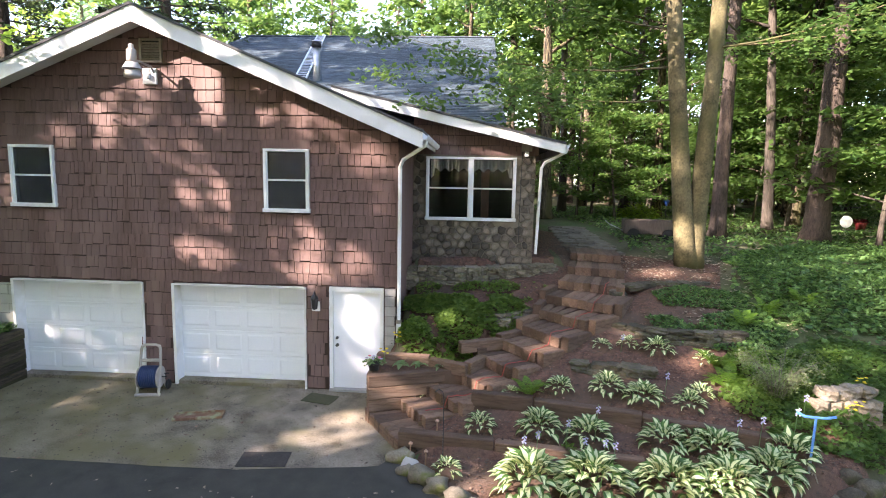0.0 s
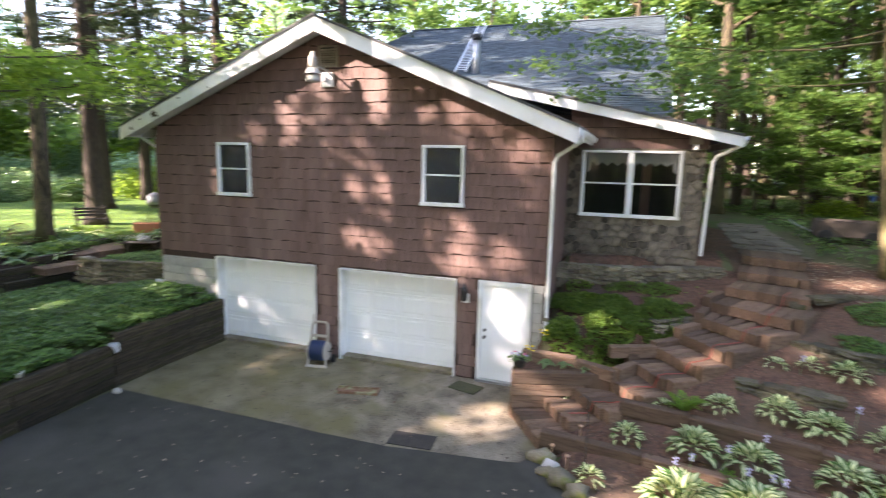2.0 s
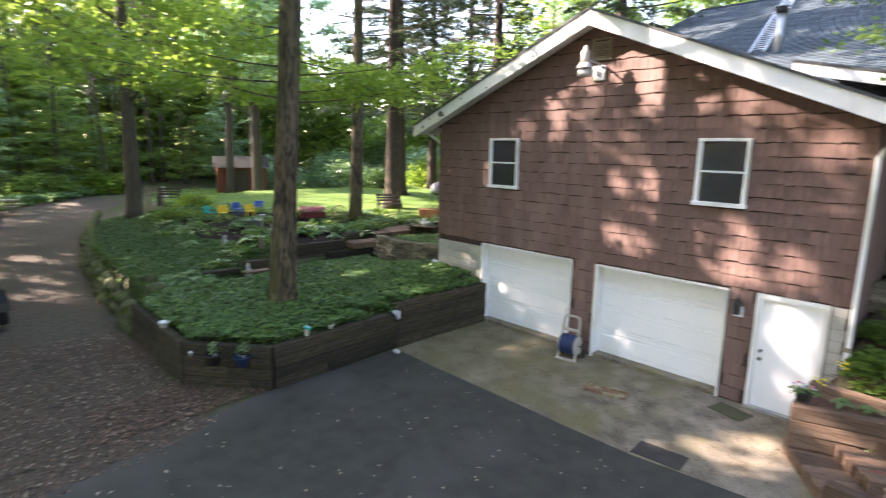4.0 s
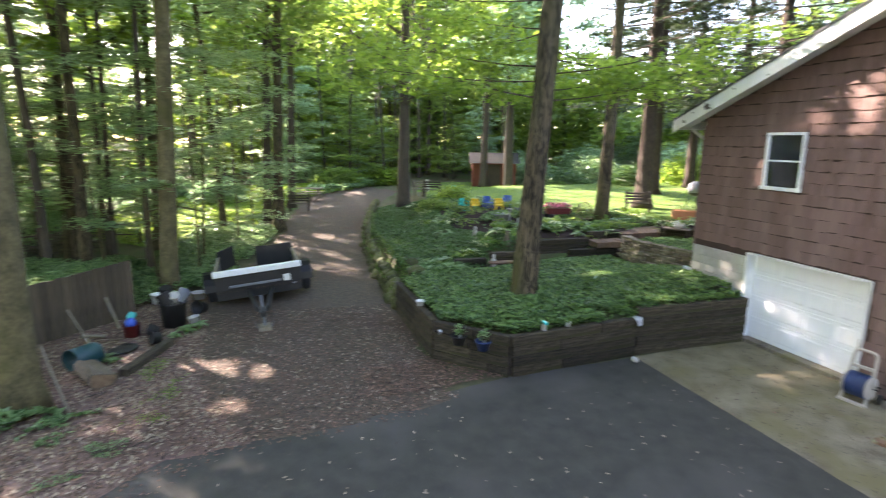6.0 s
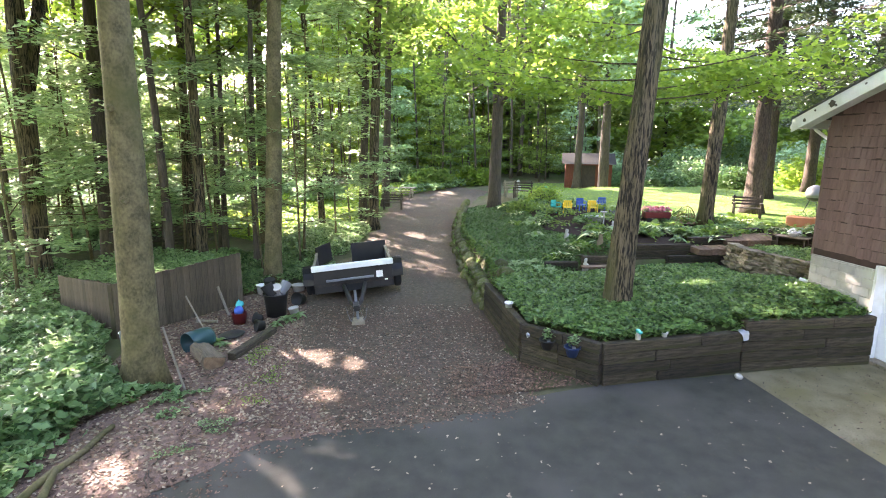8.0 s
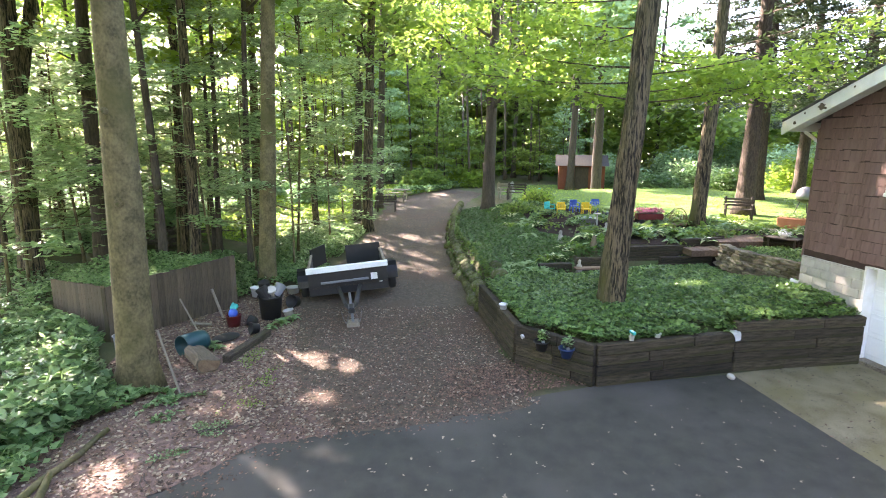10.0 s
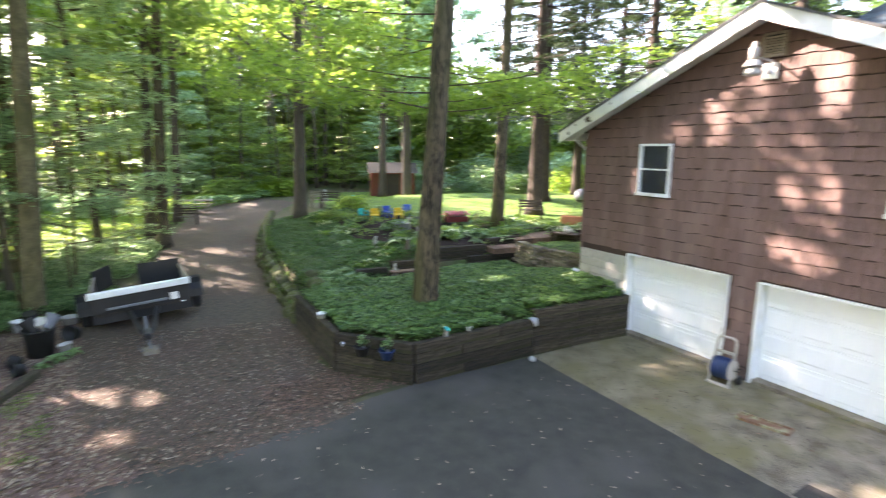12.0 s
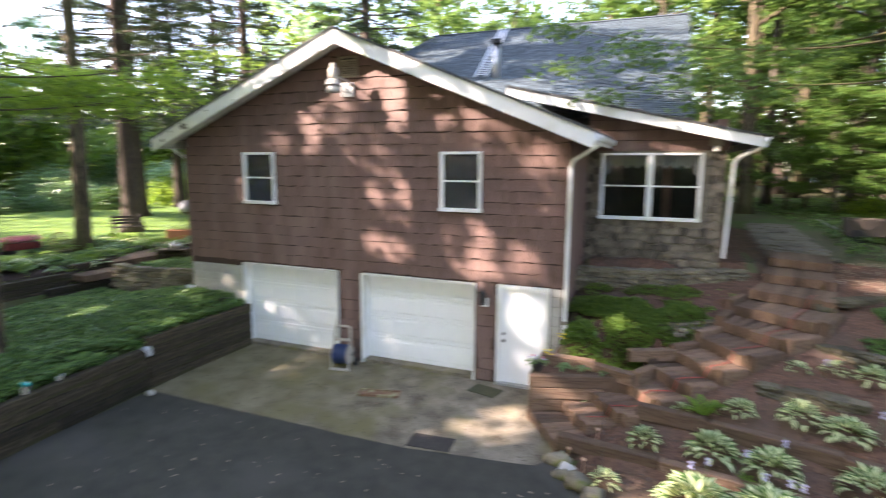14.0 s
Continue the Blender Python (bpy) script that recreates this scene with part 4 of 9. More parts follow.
gu = empty("gutter", (GX0 - 0.62, -0.4, 5.0), "white metal eave gutter with a downspout", "gutter", "white gutters")
part("trough", gutter(-0.09, 0.0, 11.5, 0.05), M["white"], gu)
part("downspout", tube(bmesh.new(), [(0.0, 0.6, -0.06), (0.5, 0.62, -0.35), (0.55, 0.62, -0.5), (0.55, 0.62, -3.75)], 0.038, 8), M["white"], gu, "white downspout")
part("elbow", tube(bmesh.new(), [(0.55, 0.62, -3.6), (0.5, 0.5, -3.7), (0.38, 0.38, -3.66)], [0.05, 0.05, 0.06], 10), M["white_plastic"], gu, "white plastic spout")

# gable vent
gv_ = empty("gable_vent", (-4.77, -0.005, 6.44), "grey slatted gable vent", "vent")
for a, b, c, d in ((-0.22, -0.18, 0, 0.44), (0.18, 0.22, 0, 0.44), (-0.18, 0.18, 0.40, 0.44), (-0.18, 0.18, 0, 0.04)):
    part("frame", nb(a, b, -0.035, 0.03, c, d), M["wood"], gv_)
part("backing", nb(-0.18, 0.18, 0.012, 0.02, 0.04, 0.40), M["dark_room"], gv_)
for k in range(7):
    bm = nb(-0.18, 0.18, -0.022, 0.012, 0.0, 0.008)
    for q in bm.verts:
        q.co.z += 0.06 + k * 0.048 - q.co.y * 0.8
    part("slat", bm, M["wood"], gv_)

# barn style floodlight
fl = empty("yard_light", (-4.86, -0.10, 6.3), "white hooded yard light on the gable", "outdoor light")
part("arm", tube(bmesh.new(), [(0.16, 0.1, -0.12), (0.12, 0.0, 0.05), (0.03, -0.2, 0.1), (0, -0.36, 0.09)], 0.022, 8), M["steel"], fl)
M["milky"] = plain("weathered_milky_plastic", (0.46, 0.44, 0.41), 0.5)
part("hood", lathe(bmesh.new(), [(0.02, 0.0), (0.10, -0.01), (0.17, -0.12), (0.175, -0.13), (0.16, -0.13), (0.02, -0.03)], 20, (0, -0.38, 0.06)), M["milky"], fl, "flared translucent hood", True)
part("housing", lathe(bmesh.new(), [(0.075, 0.0), (0.085, 0.02), (0.085, 0.2), (0.06, 0.23), (0.045, 0.24), (0.045, 0.30), (0.02, 0.32)], 16, (0, -0.38, 0.06)), M["tan_plastic"], fl, "", True)
part("globe", lathe(bmesh.new(), [(0.12, 0.0), (0.15, -0.1), (0.145, -0.15), (0.01, -0.16)], 16, (0, -0.38, -0.07)), M["milky"], fl, "milky lower bowl", True)
sb = empty("meter_box", (-4.80, 0.0, 6.03), "white square fixture box on the gable", "wall box")
part("plate", nb(-0.14, 0.14, -0.05, 0.0, 0.0, 0.30, 0.01), M["white_plastic"], sb)
part("sensor", nb(-0.035, 0.035, -0.11, -0.05, 0.09, 0.2, 0.015), M["steel"], sb, "grey sensor")
part("cable", tube(bmesh.new(), [(0.02, -0.06, 0.2), (0.0, -0.05, 0.32), (0.02, -0.02, 0.44)], 0.006, 6), M["black_matt"], sb)

# lantern beside the entry door
la = empty("wall_lantern", (-1.60, -0.01, 1.66), "black carriage lantern on a white plate", "wall lantern")
part("plate", nb(-0.085, 0.085, -0.02, 0.0, 0.0, 0.2, 0.01), M["white_plastic"], la, "white mounting plate")
part("cage", lathe(bmesh.new(), [(0.035, 0.0), (0.06, 0.02), (0.075, 0.2), (0.08, 0.215), (0.02, 0.215)], 6, (0, -0.12, 0.06)), M["black"], la)
part("glass", lathe(bmesh.new(), [(0.05, 0.03), (0.064, 0.18), (0.02, 0.19)], 6, (0, -0.12, 0.06)), M["glass"], la, "clear glass")
part("cap", lathe(bmesh.new(), [(0.085, 0.0), (0.06, 0.05), (0.025, 0.09), (0.02, 0.12), (0.004, 0.17)], 6, (0, -0.12, 0.275)), M["black"], la)
part("arm", tube(bmesh.new(), [(0, -0.015, 0.1), (0, -0.06, 0.06), (0, -0.12, 0.06)], 0.012, 6), M["black"], la)

# small lights and cables on the stone wing
tb = empty("eave_box", (2.72, STONE_Y, 5.02), "white wooden box under the eave corner", "wall box")
part("body", nb(-0.12, 0.12, -0.16, 0.02, 0.0, 0.28, 0.006), M["wood"], tb)
part("lamp", nb(-0.05, 0.05, -0.12, -0.04, -0.12, 0.0, 0.01), M["white_plastic"], tb, "small white lamp")
part("cable", tube(bmesh.new(), [(-0.1, -0.06, 0.0), (-0.11, -0.07, -0.5), (-0.13, -0.07, -2.2)], 0.008, 6), M["black_matt"], tb, "black cable")

# flue pipe and ladder on the roof
def on_roof(x, s, h=0.0):
    return Vector((x, y0 + ny_ * s - nz_ * h, z0 + nz_ * s + ny_ * h))


fp = on_roof(-4.05, 5.6)
fl = empty("flue_pipe", fp, "grey metal flue pipe with a cap", "flue")
part("pipe", lathe(bmesh.new(), [(0.13, -0.3), (0.13, 1.1)], 16), M["steel"], fl, "", True)
part("collar", lathe(bmesh.new(), [(0.15, 1.1), (0.17, 1.13), (0.17, 1.22), (0.15, 1.25)], 16), M["black_matt"], fl, "dark collar", True)
part("cap", lathe(bmesh.new(), [(0.18, 1.27), (0.19, 1.30), (0.05, 1.36)], 16), M["steel"], fl, "", True)
ld = empty("ladder", on_roof(-4.55, 5.4, 0.12), "aluminium ladder lying on the roof", "ladder")
Lm = 10.6
ldm = Vector((-0.19, ny_, nz_)).normalized()
for k in (-0.2, 0.2):
    part("rail", tube(bmesh.new(), [(k, 0, 0), Vector((k, 0, 0)) + ldm * Lm], 0.035, 6), M["alu"], ld)
for k in range(1, 34):
    c = ldm * (k * 0.305)
    part("rung", tube(bmesh.new(), [(c.x - 0.19, c.y, c.z), (c.x + 0.19, c.y, c.z)], 0.018, 6), M["alu"], ld)


# ---- timber steps ----
def tie(bm_len, w, h, seed=0):
    """A railway tie along x, slightly worn."""
    bm = nb(0, bm_len, -w / 2, w / 2, 0, h, 0.012)
    for q in bm.verts:
        q.co += Vector((0, noise.noise(q.co * 3 + Vector((seed, 0, 0))), noise.noise(q.co * 3 + Vector((0, seed, 9))))) * 0.012
    return bm


tie_meshes = []
for k in range(4):
    me = bpy.data.meshes.new("tie")
    bm = tie(1.0, 0.165, 0.2, k * 3.7)
    bm.to_mesh(me)
    bm.free()
    me.materials.append(M["timber"])
    tie_meshes.append(me)


def put_tie(parent, name, a, b, z, width=0.165, height=0.2, material=None):
    """A tie from plan point a to b, its top at z."""
    o = new(name, rng.choice(tie_meshes))
    d = math.hypot(b[0] - a[0], b[1] - a[1])
    o.parent = parent
    o.matrix_basis = Matrix.Translation((a[0], a[1], z - height)) @ Matrix.Rotation(math.atan2(b[1] - a[1], b[0] - a[0]), 4, "Z") @ Matrix.Diagonal((d, width / 0.165, height / 0.2, 1))
    if material:
        o.material_slots[0].link = "OBJECT"
        o.material_slots[0].material = material
    return o


# front corners of each tread: (left, right, height)
TREADS = [((-0.28, -1.33), (0.40, -2.39)), ((0.25, -1.22), (0.80, -1.98)), ((0.76, -1.08), (1.25, -1.78)), ((1.25, -0.74), (1.75, -1.48)), ((1.67, -0.36), (2.20, -1.15)), ((2.12, -0.10), (2.66, -0.86)), ((2.55, 0.30), (3.13, -0.54)), ((2.95, 0.82), (3.72, 0.0)), ((3.15, 1.42), (4.36, 0.52)), ((3.50, 2.10), (4.85, 1.42)), ((3.85, 3.0), (5.12, 2.50)), ((4.10, 4.05), (5.30, 3.55)), ((4.25, 5.2), (5.45, 4.7))]
RISE = 0.205
steps = empty("timber_steps", (0, 0, 0), "curving garden steps of weathered reddish railway ties", "steps")
for k in range(12):
    a, b = Vector(TREADS[k][0]), Vector(TREADS[k][1])
    a2, b2 = Vector(TREADS[k + 1][0]), Vector(TREADS[k + 1][1])
    n = max(4, round((b - a).length / 0.19))
    for i in range(n):
        u = (i + 0.5) / n
        p, q = a.lerp(b, u), a2.lerp(b2, u)
        d = (q - p).normalized()
        e = q + d * 0.16
        put_tie(steps, "tie", p + d * rng.uniform(-0.015, 0.015), e, RISE * (k + 1) + rng.uniform(-0.008, 0.008), (b - a).length / n * 0.97)
    # ends that close each step below
    if k < 9:
        put_tie(steps, "kerb_tie", a.lerp(a2, -0.05) + (a - b).normalized() * 0.09, a2 + (a - b).normalized() * 0.09, RISE * (k + 1) + (0.10 if k > 3 else 0.0), 0.17, 0.26)
    if k > 1 and k < 9:
        put_tie(steps, "kerb_tie", b.lerp(b2, 0.1) + (b - a).normalized() * 0.10, b2 + (b - a).normalized() * 0.10, RISE * (k + 1) + 0.03, 0.17, 0.32)
put_tie(steps, "riser_tie", (-0.20, -1.33), (0.46, -2.35), RISE - 0.02, 0.17, 0.21)

# planter wall beside the steps
planter = empty("timber_planter", (0, 0, 0), "stacked timber planter wall beside the entry door", "planter")
for k in range(4):
    z = 0.22 * (k + 1)
    put_tie(planter, "timber", (-0.30, -1.36), (0.12 + 0.40 * k, -1.18 + 0.13 * k), z, 0.17, 0.215)
    put_tie(planter, "timber", (-0.24, -1.27), (-0.24, -0.05), z, 0.17, 0.215)
bm = bmesh.new()
prism = [(-0.16, -1.20), (0.5, -1.06), (1.0, -0.98), (1.42, -0.93), (0.75, -0.66), (-0.16, -0.56)]
low, top = [bm.verts.new((x, y, 0.5)) for x, y in prism], [bm.verts.new((x, y, 0.87 + 0.02 * math.sin(9 * x))) for x, y in prism]
bm.faces.new(top), bm.faces.new(low[::-1])
for k in range(6):
    bm.faces.new((low[k], low[(k + 1) % 6], top[(k + 1) % 6], top[k]))
part("soil", bm, M["mulch"], planter, "dark soil filling the planter")
put_tie(planter, "timber", (-0.25, -0.62), (0.75, -0.70), 1.06, 0.17, 0.22, M["timber"])
put_tie(planter, "timber", (0.75, -0.70), (1.45, -0.98), 1.02, 0.17, 0.22, M["timber"])
put_tie(planter, "timber", (1.45, -0.95), (1.75, -0.45), 1.04, 0.17, 0.22)
put_tie(planter, "timber", (1.3, -0.42), (2.15, -0.02), 1.26, 0.17, 0.22)

# timber terraces of the hosta bed
terr = empty("timber_terrace", (0, 0, 0), "low dark timber terrace edging across the flower bed", "garden edging", "timber terraces")
for a, b, z in (((0.42, -2.42), (1.9, -2.60), 0.42), ((1.92, -2.60), (4.05, -2.95), 0.40), ((4.07, -2.95), (6.2, -3.15), 0.36)):
    put_tie(terr, "timber", a, b, z, 0.17, 0.24, M["timber"])
    put_tie(terr, "timber", (a[0], a[1] + 0.02), (b[0], b[1] + 0.02), z - 0.24, 0.17, 0.24, M["timber"])
terr = empty("timber_terrace", (0, 0, 0), "low dark timber terrace edging across the flower bed", "garden edging", "timber terraces")
for a, b, z in (((1.55, -1.72), (2.55, -1.86), 0.82), ((2.57, -1.86), (4.2, -2.22), 0.78), ((4.22, -2.22), (5.9, -2.75), 0.74)):
    put_tie(terr, "timber", a, b, z, 0.17, 0.24, M["timber"])
    put_tie(terr, "timber", (a[0], a[1] + 0.02), (b[0], b[1] + 0.02), z - 0.24, 0.17, 0.26, M["timber"])

# retaining wall of the ivy bed beside the drive
wallt = empty("timber_retaining_wall", (0, 0, 0), "dark mossy stacked timber retaining wall round the raised bed", "retaining wall")
RUNS = [((-7.86, 0.0), (-7.90, -3.0), 5), ((-7.90, -3.02), (-7.62, -6.12), 4), ((-7.60, -6.14), (-8.92, -7.28), 4), ((-8.95, -7.28), (-12.3, -7.30), 4)]
for (a, b, n) in RUNS:
    a, b = Vector(a), Vector(b)
    L_ = (b - a).length
    for k in range(n):
        cuts = [0.0] + sorted(rng.uniform(0.25, 0.75) for _ in range(1 if L_ < 3.4 else 2)) + [1.0]
        for c, d in zip(cuts, cuts[1:]):
            if d - c < 0.06:
                continue
            j = Vector((rng.uniform(-0.012, 0.012), rng.uniform(-0.012, 0.012)))
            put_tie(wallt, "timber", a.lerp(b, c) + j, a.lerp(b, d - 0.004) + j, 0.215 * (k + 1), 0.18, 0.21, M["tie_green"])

# ---- trees ----
def leaf_cloud(spots, n, size, spread, flat=0.35, seed=1, droop=0.25, long=1.7, tilt=0.5):
    """n leaves strewn round the spots; every leaf a folded pair of triangles pairs. Returns vertices and faces as arrays."""
    r = np.random.RandomState(int(seed * 100) % 100000)
    spots = np.asarray(spots, float)
    c = spots[r.randint(0, len(spots), n)]
    g = r.normal(0, 1, (n, 3))
    g /= np.linalg.norm(g, axis=1)[:, None] + 1e-9
    g *= (r.uniform(0, 1, n) ** 0.5)[:, None]
    c = c + g * np.array([spread, spread, spread * flat])
    c[:, 2] -= droop * spread * (g[:, 0] ** 2 + g[:, 1] ** 2)
    az = r.uniform(0, 2 * np.pi, n)
    d = np.stack([np.cos(az), np.sin(az), r.normal(-0.15, tilt, n)], 1)
    d /= np.linalg.norm(d, axis=1)[:, None]
    up = np.stack([r.normal(0, tilt, n), r.normal(0, tilt, n), np.ones(n)], 1)
    s = np.cross(d, up)
    s /= np.linalg.norm(s, axis=1)[:, None] + 1e-9
    k = size * r.uniform(0.65, 1.25, n)[:, None]
    nrm = np.cross(s, d)
    a, b = c - d * k * long / 2, c + d * k * long / 2
    m = c - d * k * 0.1
    v = np.stack([a, m + s * k * 0.5 - nrm * k * 0.12, b, m - s * k * 0.5 - nrm * k * 0.12], 1).reshape(-1, 3)
    i = np.arange(n)[:, None] * 4
    return v, np.concatenate([i + [0, 1, 2], i + [0, 2, 3]], 0)


def array_mesh(name, v, f):
    me = bpy.data.meshes.new(name)
    v, f = np.asarray(v, np.float32), np.asarray(f, np.int32)
    k = f.shape[1]
    me.vertices.add(len(v))
    me.vertices.foreach_set("co", v.ravel())
    me.loops.add(f.size)
    me.loops.foreach_set("vertex_index", f.ravel())
    me.polygons.add(len(f))
    me.polygons.foreach_set("loop_start", np.arange(0, f.size, k, dtype=np.int32))
    me.update(calc_edges=True)
    return me


def trunk_mesh(height, r0, r1, lean=(0, 0), seed=0, seg=12, bumps=0.06, flare=1.35, wobble=0.25, limbs=(), furrow=0.0):
    """A tapering bole with a root flare and limbs given as (start height, direction, length, radius). Returns the mesh and limb tips."""
    bm = bmesh.new()
    n = max(8, int(height / (0.16 if furrow else 0.55)))
    rings = []

    def axis(k):
        w = wobble * math.sin(k * 2.3 + seed) * k * (1 - k * 0.3)
        w2 = wobble * math.sin(k * 3.1 + seed * 1.7) * k * (1 - k * 0.3)
        return Vector((lean[0] * k + w, lean[1] * k + w2, height * k))

    for i in range(n + 1):
        k = i / n
        h = height * k
        rad = (r0 + (r1 - r0) * k ** 0.85) * (1 + (flare - 1) * math.exp(-h / 0.35))
        ring = []
        for j in range(seg):
            t = 2 * math.pi * j / seg
            q = Vector((math.cos(t), math.sin(t), h * 0.45))
            rr = rad * (1 + bumps * noise.noise(q * 1.2 + Vector((seed * 9.1, 0, 0))) * 2 + (0.12 * math.exp(-h / 0.4) * math.sin(t * 4 + seed)))
            if furrow:
                rr *= 1 + furrow * (0.5 - abs(noise.noise(Vector((math.cos(t) * 4.6, math.sin(t) * 4.6, h * 0.9 + seed)))) * 3)
            ring.append(bm.verts.new(axis(k) + Vector((math.cos(t), math.sin(t), 0)) * rr))
        rings.append(ring)
    for a, b in zip(rings, rings[1:]):
        for j in range(seg):
            bm.faces.new((a[j], a[(j + 1) % seg], b[(j + 1) % seg], b[j]))
    bm.faces.new(rings[0][::-1]), bm.faces.new(rings[-1])
    tips = []
    for h, way, length, rad in limbs:
        p = axis(h / height)
        way = Vector(way).normalized()
        pts, rs = [], []
        for i in range(6):
            k = i / 5
            pts.append(p + way * length * k + Vector((0.1 * math.sin(k * 5 + h), 0.1 * math.cos(k * 4 + h), 0.18 * length * k * k)) * (0.3 + 0.12 * length))
            rs.append(rad * (1 - 0.85 * k))
        tube(bm, pts, rs, 6)
        tips += [pts[2], pts[3], pts[4], pts[5], pts[5]]
        for kk in (2, 3, 4):
            turn = Matrix.Rotation(rnd(0.5, 1.0) * (1 if kk % 2 else -1), 3, "Z")
            e = pts[kk] + (turn @ way) * length * 0.35
            tube(bm, [pts[kk], pts[kk].lerp(e, 0.5) + Vector((0, 0, 0.05)), e], [rs[kk] * 0.55, rs[kk] * 0.35, 0.006], 4)
            tips += [e, pts[kk].lerp(e, 0.6)]
    me = bpy.data.meshes.new("trunk")
    bm.to_mesh(me)
    bm.free()
    me.polygons.foreach_set("use_smooth", [True] * len(me.polygons))
    return me, tips


def limb_ring(h0, h1, count, length, rad, rise=0.25, seed=0):
    r = random.Random(seed)
    out = []
    for i in range(count):
        t = i * 2.399 + r.uniform(-0.4, 0.4)
        h = h0 + (h1 - h0) * i / max(1, count - 1)
        out.append((h, (math.cos(t), math.sin(t), rise + r.uniform(-0.1, 0.2)), length * r.uniform(0.7, 1.15) * (1 - 0.4 * i / count), rad * (1 - 0.5 * i / count)))
    return out


def make_tree(name, label, height, r0, limbs, leaves, leaf_size, spread, bark, leaf, lean=(0, 0), seed=0, flat=0.35, seg=12, category="tree", bumps=0.06, wobble=0.25, extra=(), furrow=0.0, tilt=0.5):
    me, tips = trunk_mesh(height, r0, r0 * 0.35, lean, seed, seg, bumps, wobble=wobble, limbs=limbs, furrow=furrow)
    tree = empty(name, (0, 0, 0), label, category)
    link_mesh("trunk", me, bark, tree)
    tips = [tuple(t) for t in tips] + list(extra)
    if leaves and tips:
        v, f = leaf_cloud(tips, leaves, leaf_size, spread, flat, seed + 11, tilt=tilt)
        link_mesh("crown", array_mesh("crown", v, f), leaf, tree)
    return tree


# woodland kinds, built once at the origin and then placed
def woodland_kind(k, leaves=1700, size=0.31):
    r = random.Random(100 + k)
    h = r.uniform(17, 23)
    limbs = limb_ring(h * 0.36, h * 0.97, 13, r.uniform(3.0, 4.4), 0.09, 0.35, k)
    bark = (M["bark"], M["bark_dark"], M["bark_rough"])[k % 3]
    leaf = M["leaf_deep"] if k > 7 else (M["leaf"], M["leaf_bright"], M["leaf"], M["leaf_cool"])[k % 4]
    return make_tree("forest_tree", "tall slender forest tree with a high green crown", h, r.uniform(0.16, 0.27), limbs, leaves, size, 1.3, bark, leaf, (r.uniform(-0.9, 0.9), r.uniform(-0.9, 0.9)), k * 1.37, 0.42, 9, wobble=0.5)


def sapling_kind(k):
    r = random.Random(200 + k)
    h = r.uniform(5.5, 9.5)
    limbs = limb_ring(1.0, h * 0.97, 16, r.uniform(1.7, 2.6), 0.03, 0.12, k + 50)
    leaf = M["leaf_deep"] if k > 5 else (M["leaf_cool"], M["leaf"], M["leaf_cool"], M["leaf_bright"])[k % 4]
    return make_tree("sapling", "young understorey tree with flat layers of leaves", h, r.uniform(0.045, 0.08), limbs, 2600, 0.14, 0.85, M["bark_dark"], leaf, (r.uniform(-0.5, 0.5), r.uniform(-0.5, 0.5)), k * 2.1, 0.16, 7, wobble=0.3)


def pole_kind(k):
    r = random.Random(300 + k)
    h = r.uniform(13, 17)
    return make_tree("pole_tree", "thin dark woodland stem with sparse leaves", h, r.uniform(0.08, 0.13), limb_ring(h * 0.45, h * 0.97, 9, 2.2, 0.05, 0.4, k + 80), 800, 0.22, 1.0, M["bark_dark"], M["leaf_bright"], (r.uniform(-1.2, 1.2), r.uniform(-1.2, 1.2)), k * 3.3, 0.4, 8, wobble=0.5)


pole_kinds = [pole_kind(k) for k in range(3)]
kinds = [woodland_kind(k) for k in range(8)]
deep_kinds = [woodland_kind(k) for k in range(8, 12)]
fine_kinds = [woodland_kind(k, 4200, 0.175) for k in range(12, 18)]
rear_kinds = [woodland_kind(k, 800, 0.45) for k in (20, 21)]
young = [sapling_kind(k) for k in range(9)]
spent = set()


def place(kind, x, y, turn, scale):
    z = ground_z(x, y) - 0.05
    m = Matrix.Translation((x, y, z)) @ Matrix.Rotation(turn, 4, "Z")
    if kind.name not in spent:
        spent.add(kind.name)
        ob = kind
        ob.matrix_world = m
    else:
        ob = copy_thing(kind, m)
    ob.scale = (scale, scale, scale)
    return ob


KEEP_OUT = [[(-11.5, -1), (5, -1), (5, 29), (-11.5, 29)], [(p[0], p[1]) for p in ASPHALT], [(p[0], p[1]) for p in DRIVE], [(p[0], p[1]) for p in LAWN], [(p[0], p[1]) for p in GARDEN], [(-32.0, -4.2), (-21.0, -6.8), (-12.3, -7.6), (-7, -8), (-7, 0), (-12.0, 5.0), (-20.0, 4.5), (-29.0, -1.0)]]


def free_of(x, y, gap):
    return all(edge_gap(x, y, p) < -gap for p in KEEP_OUT)


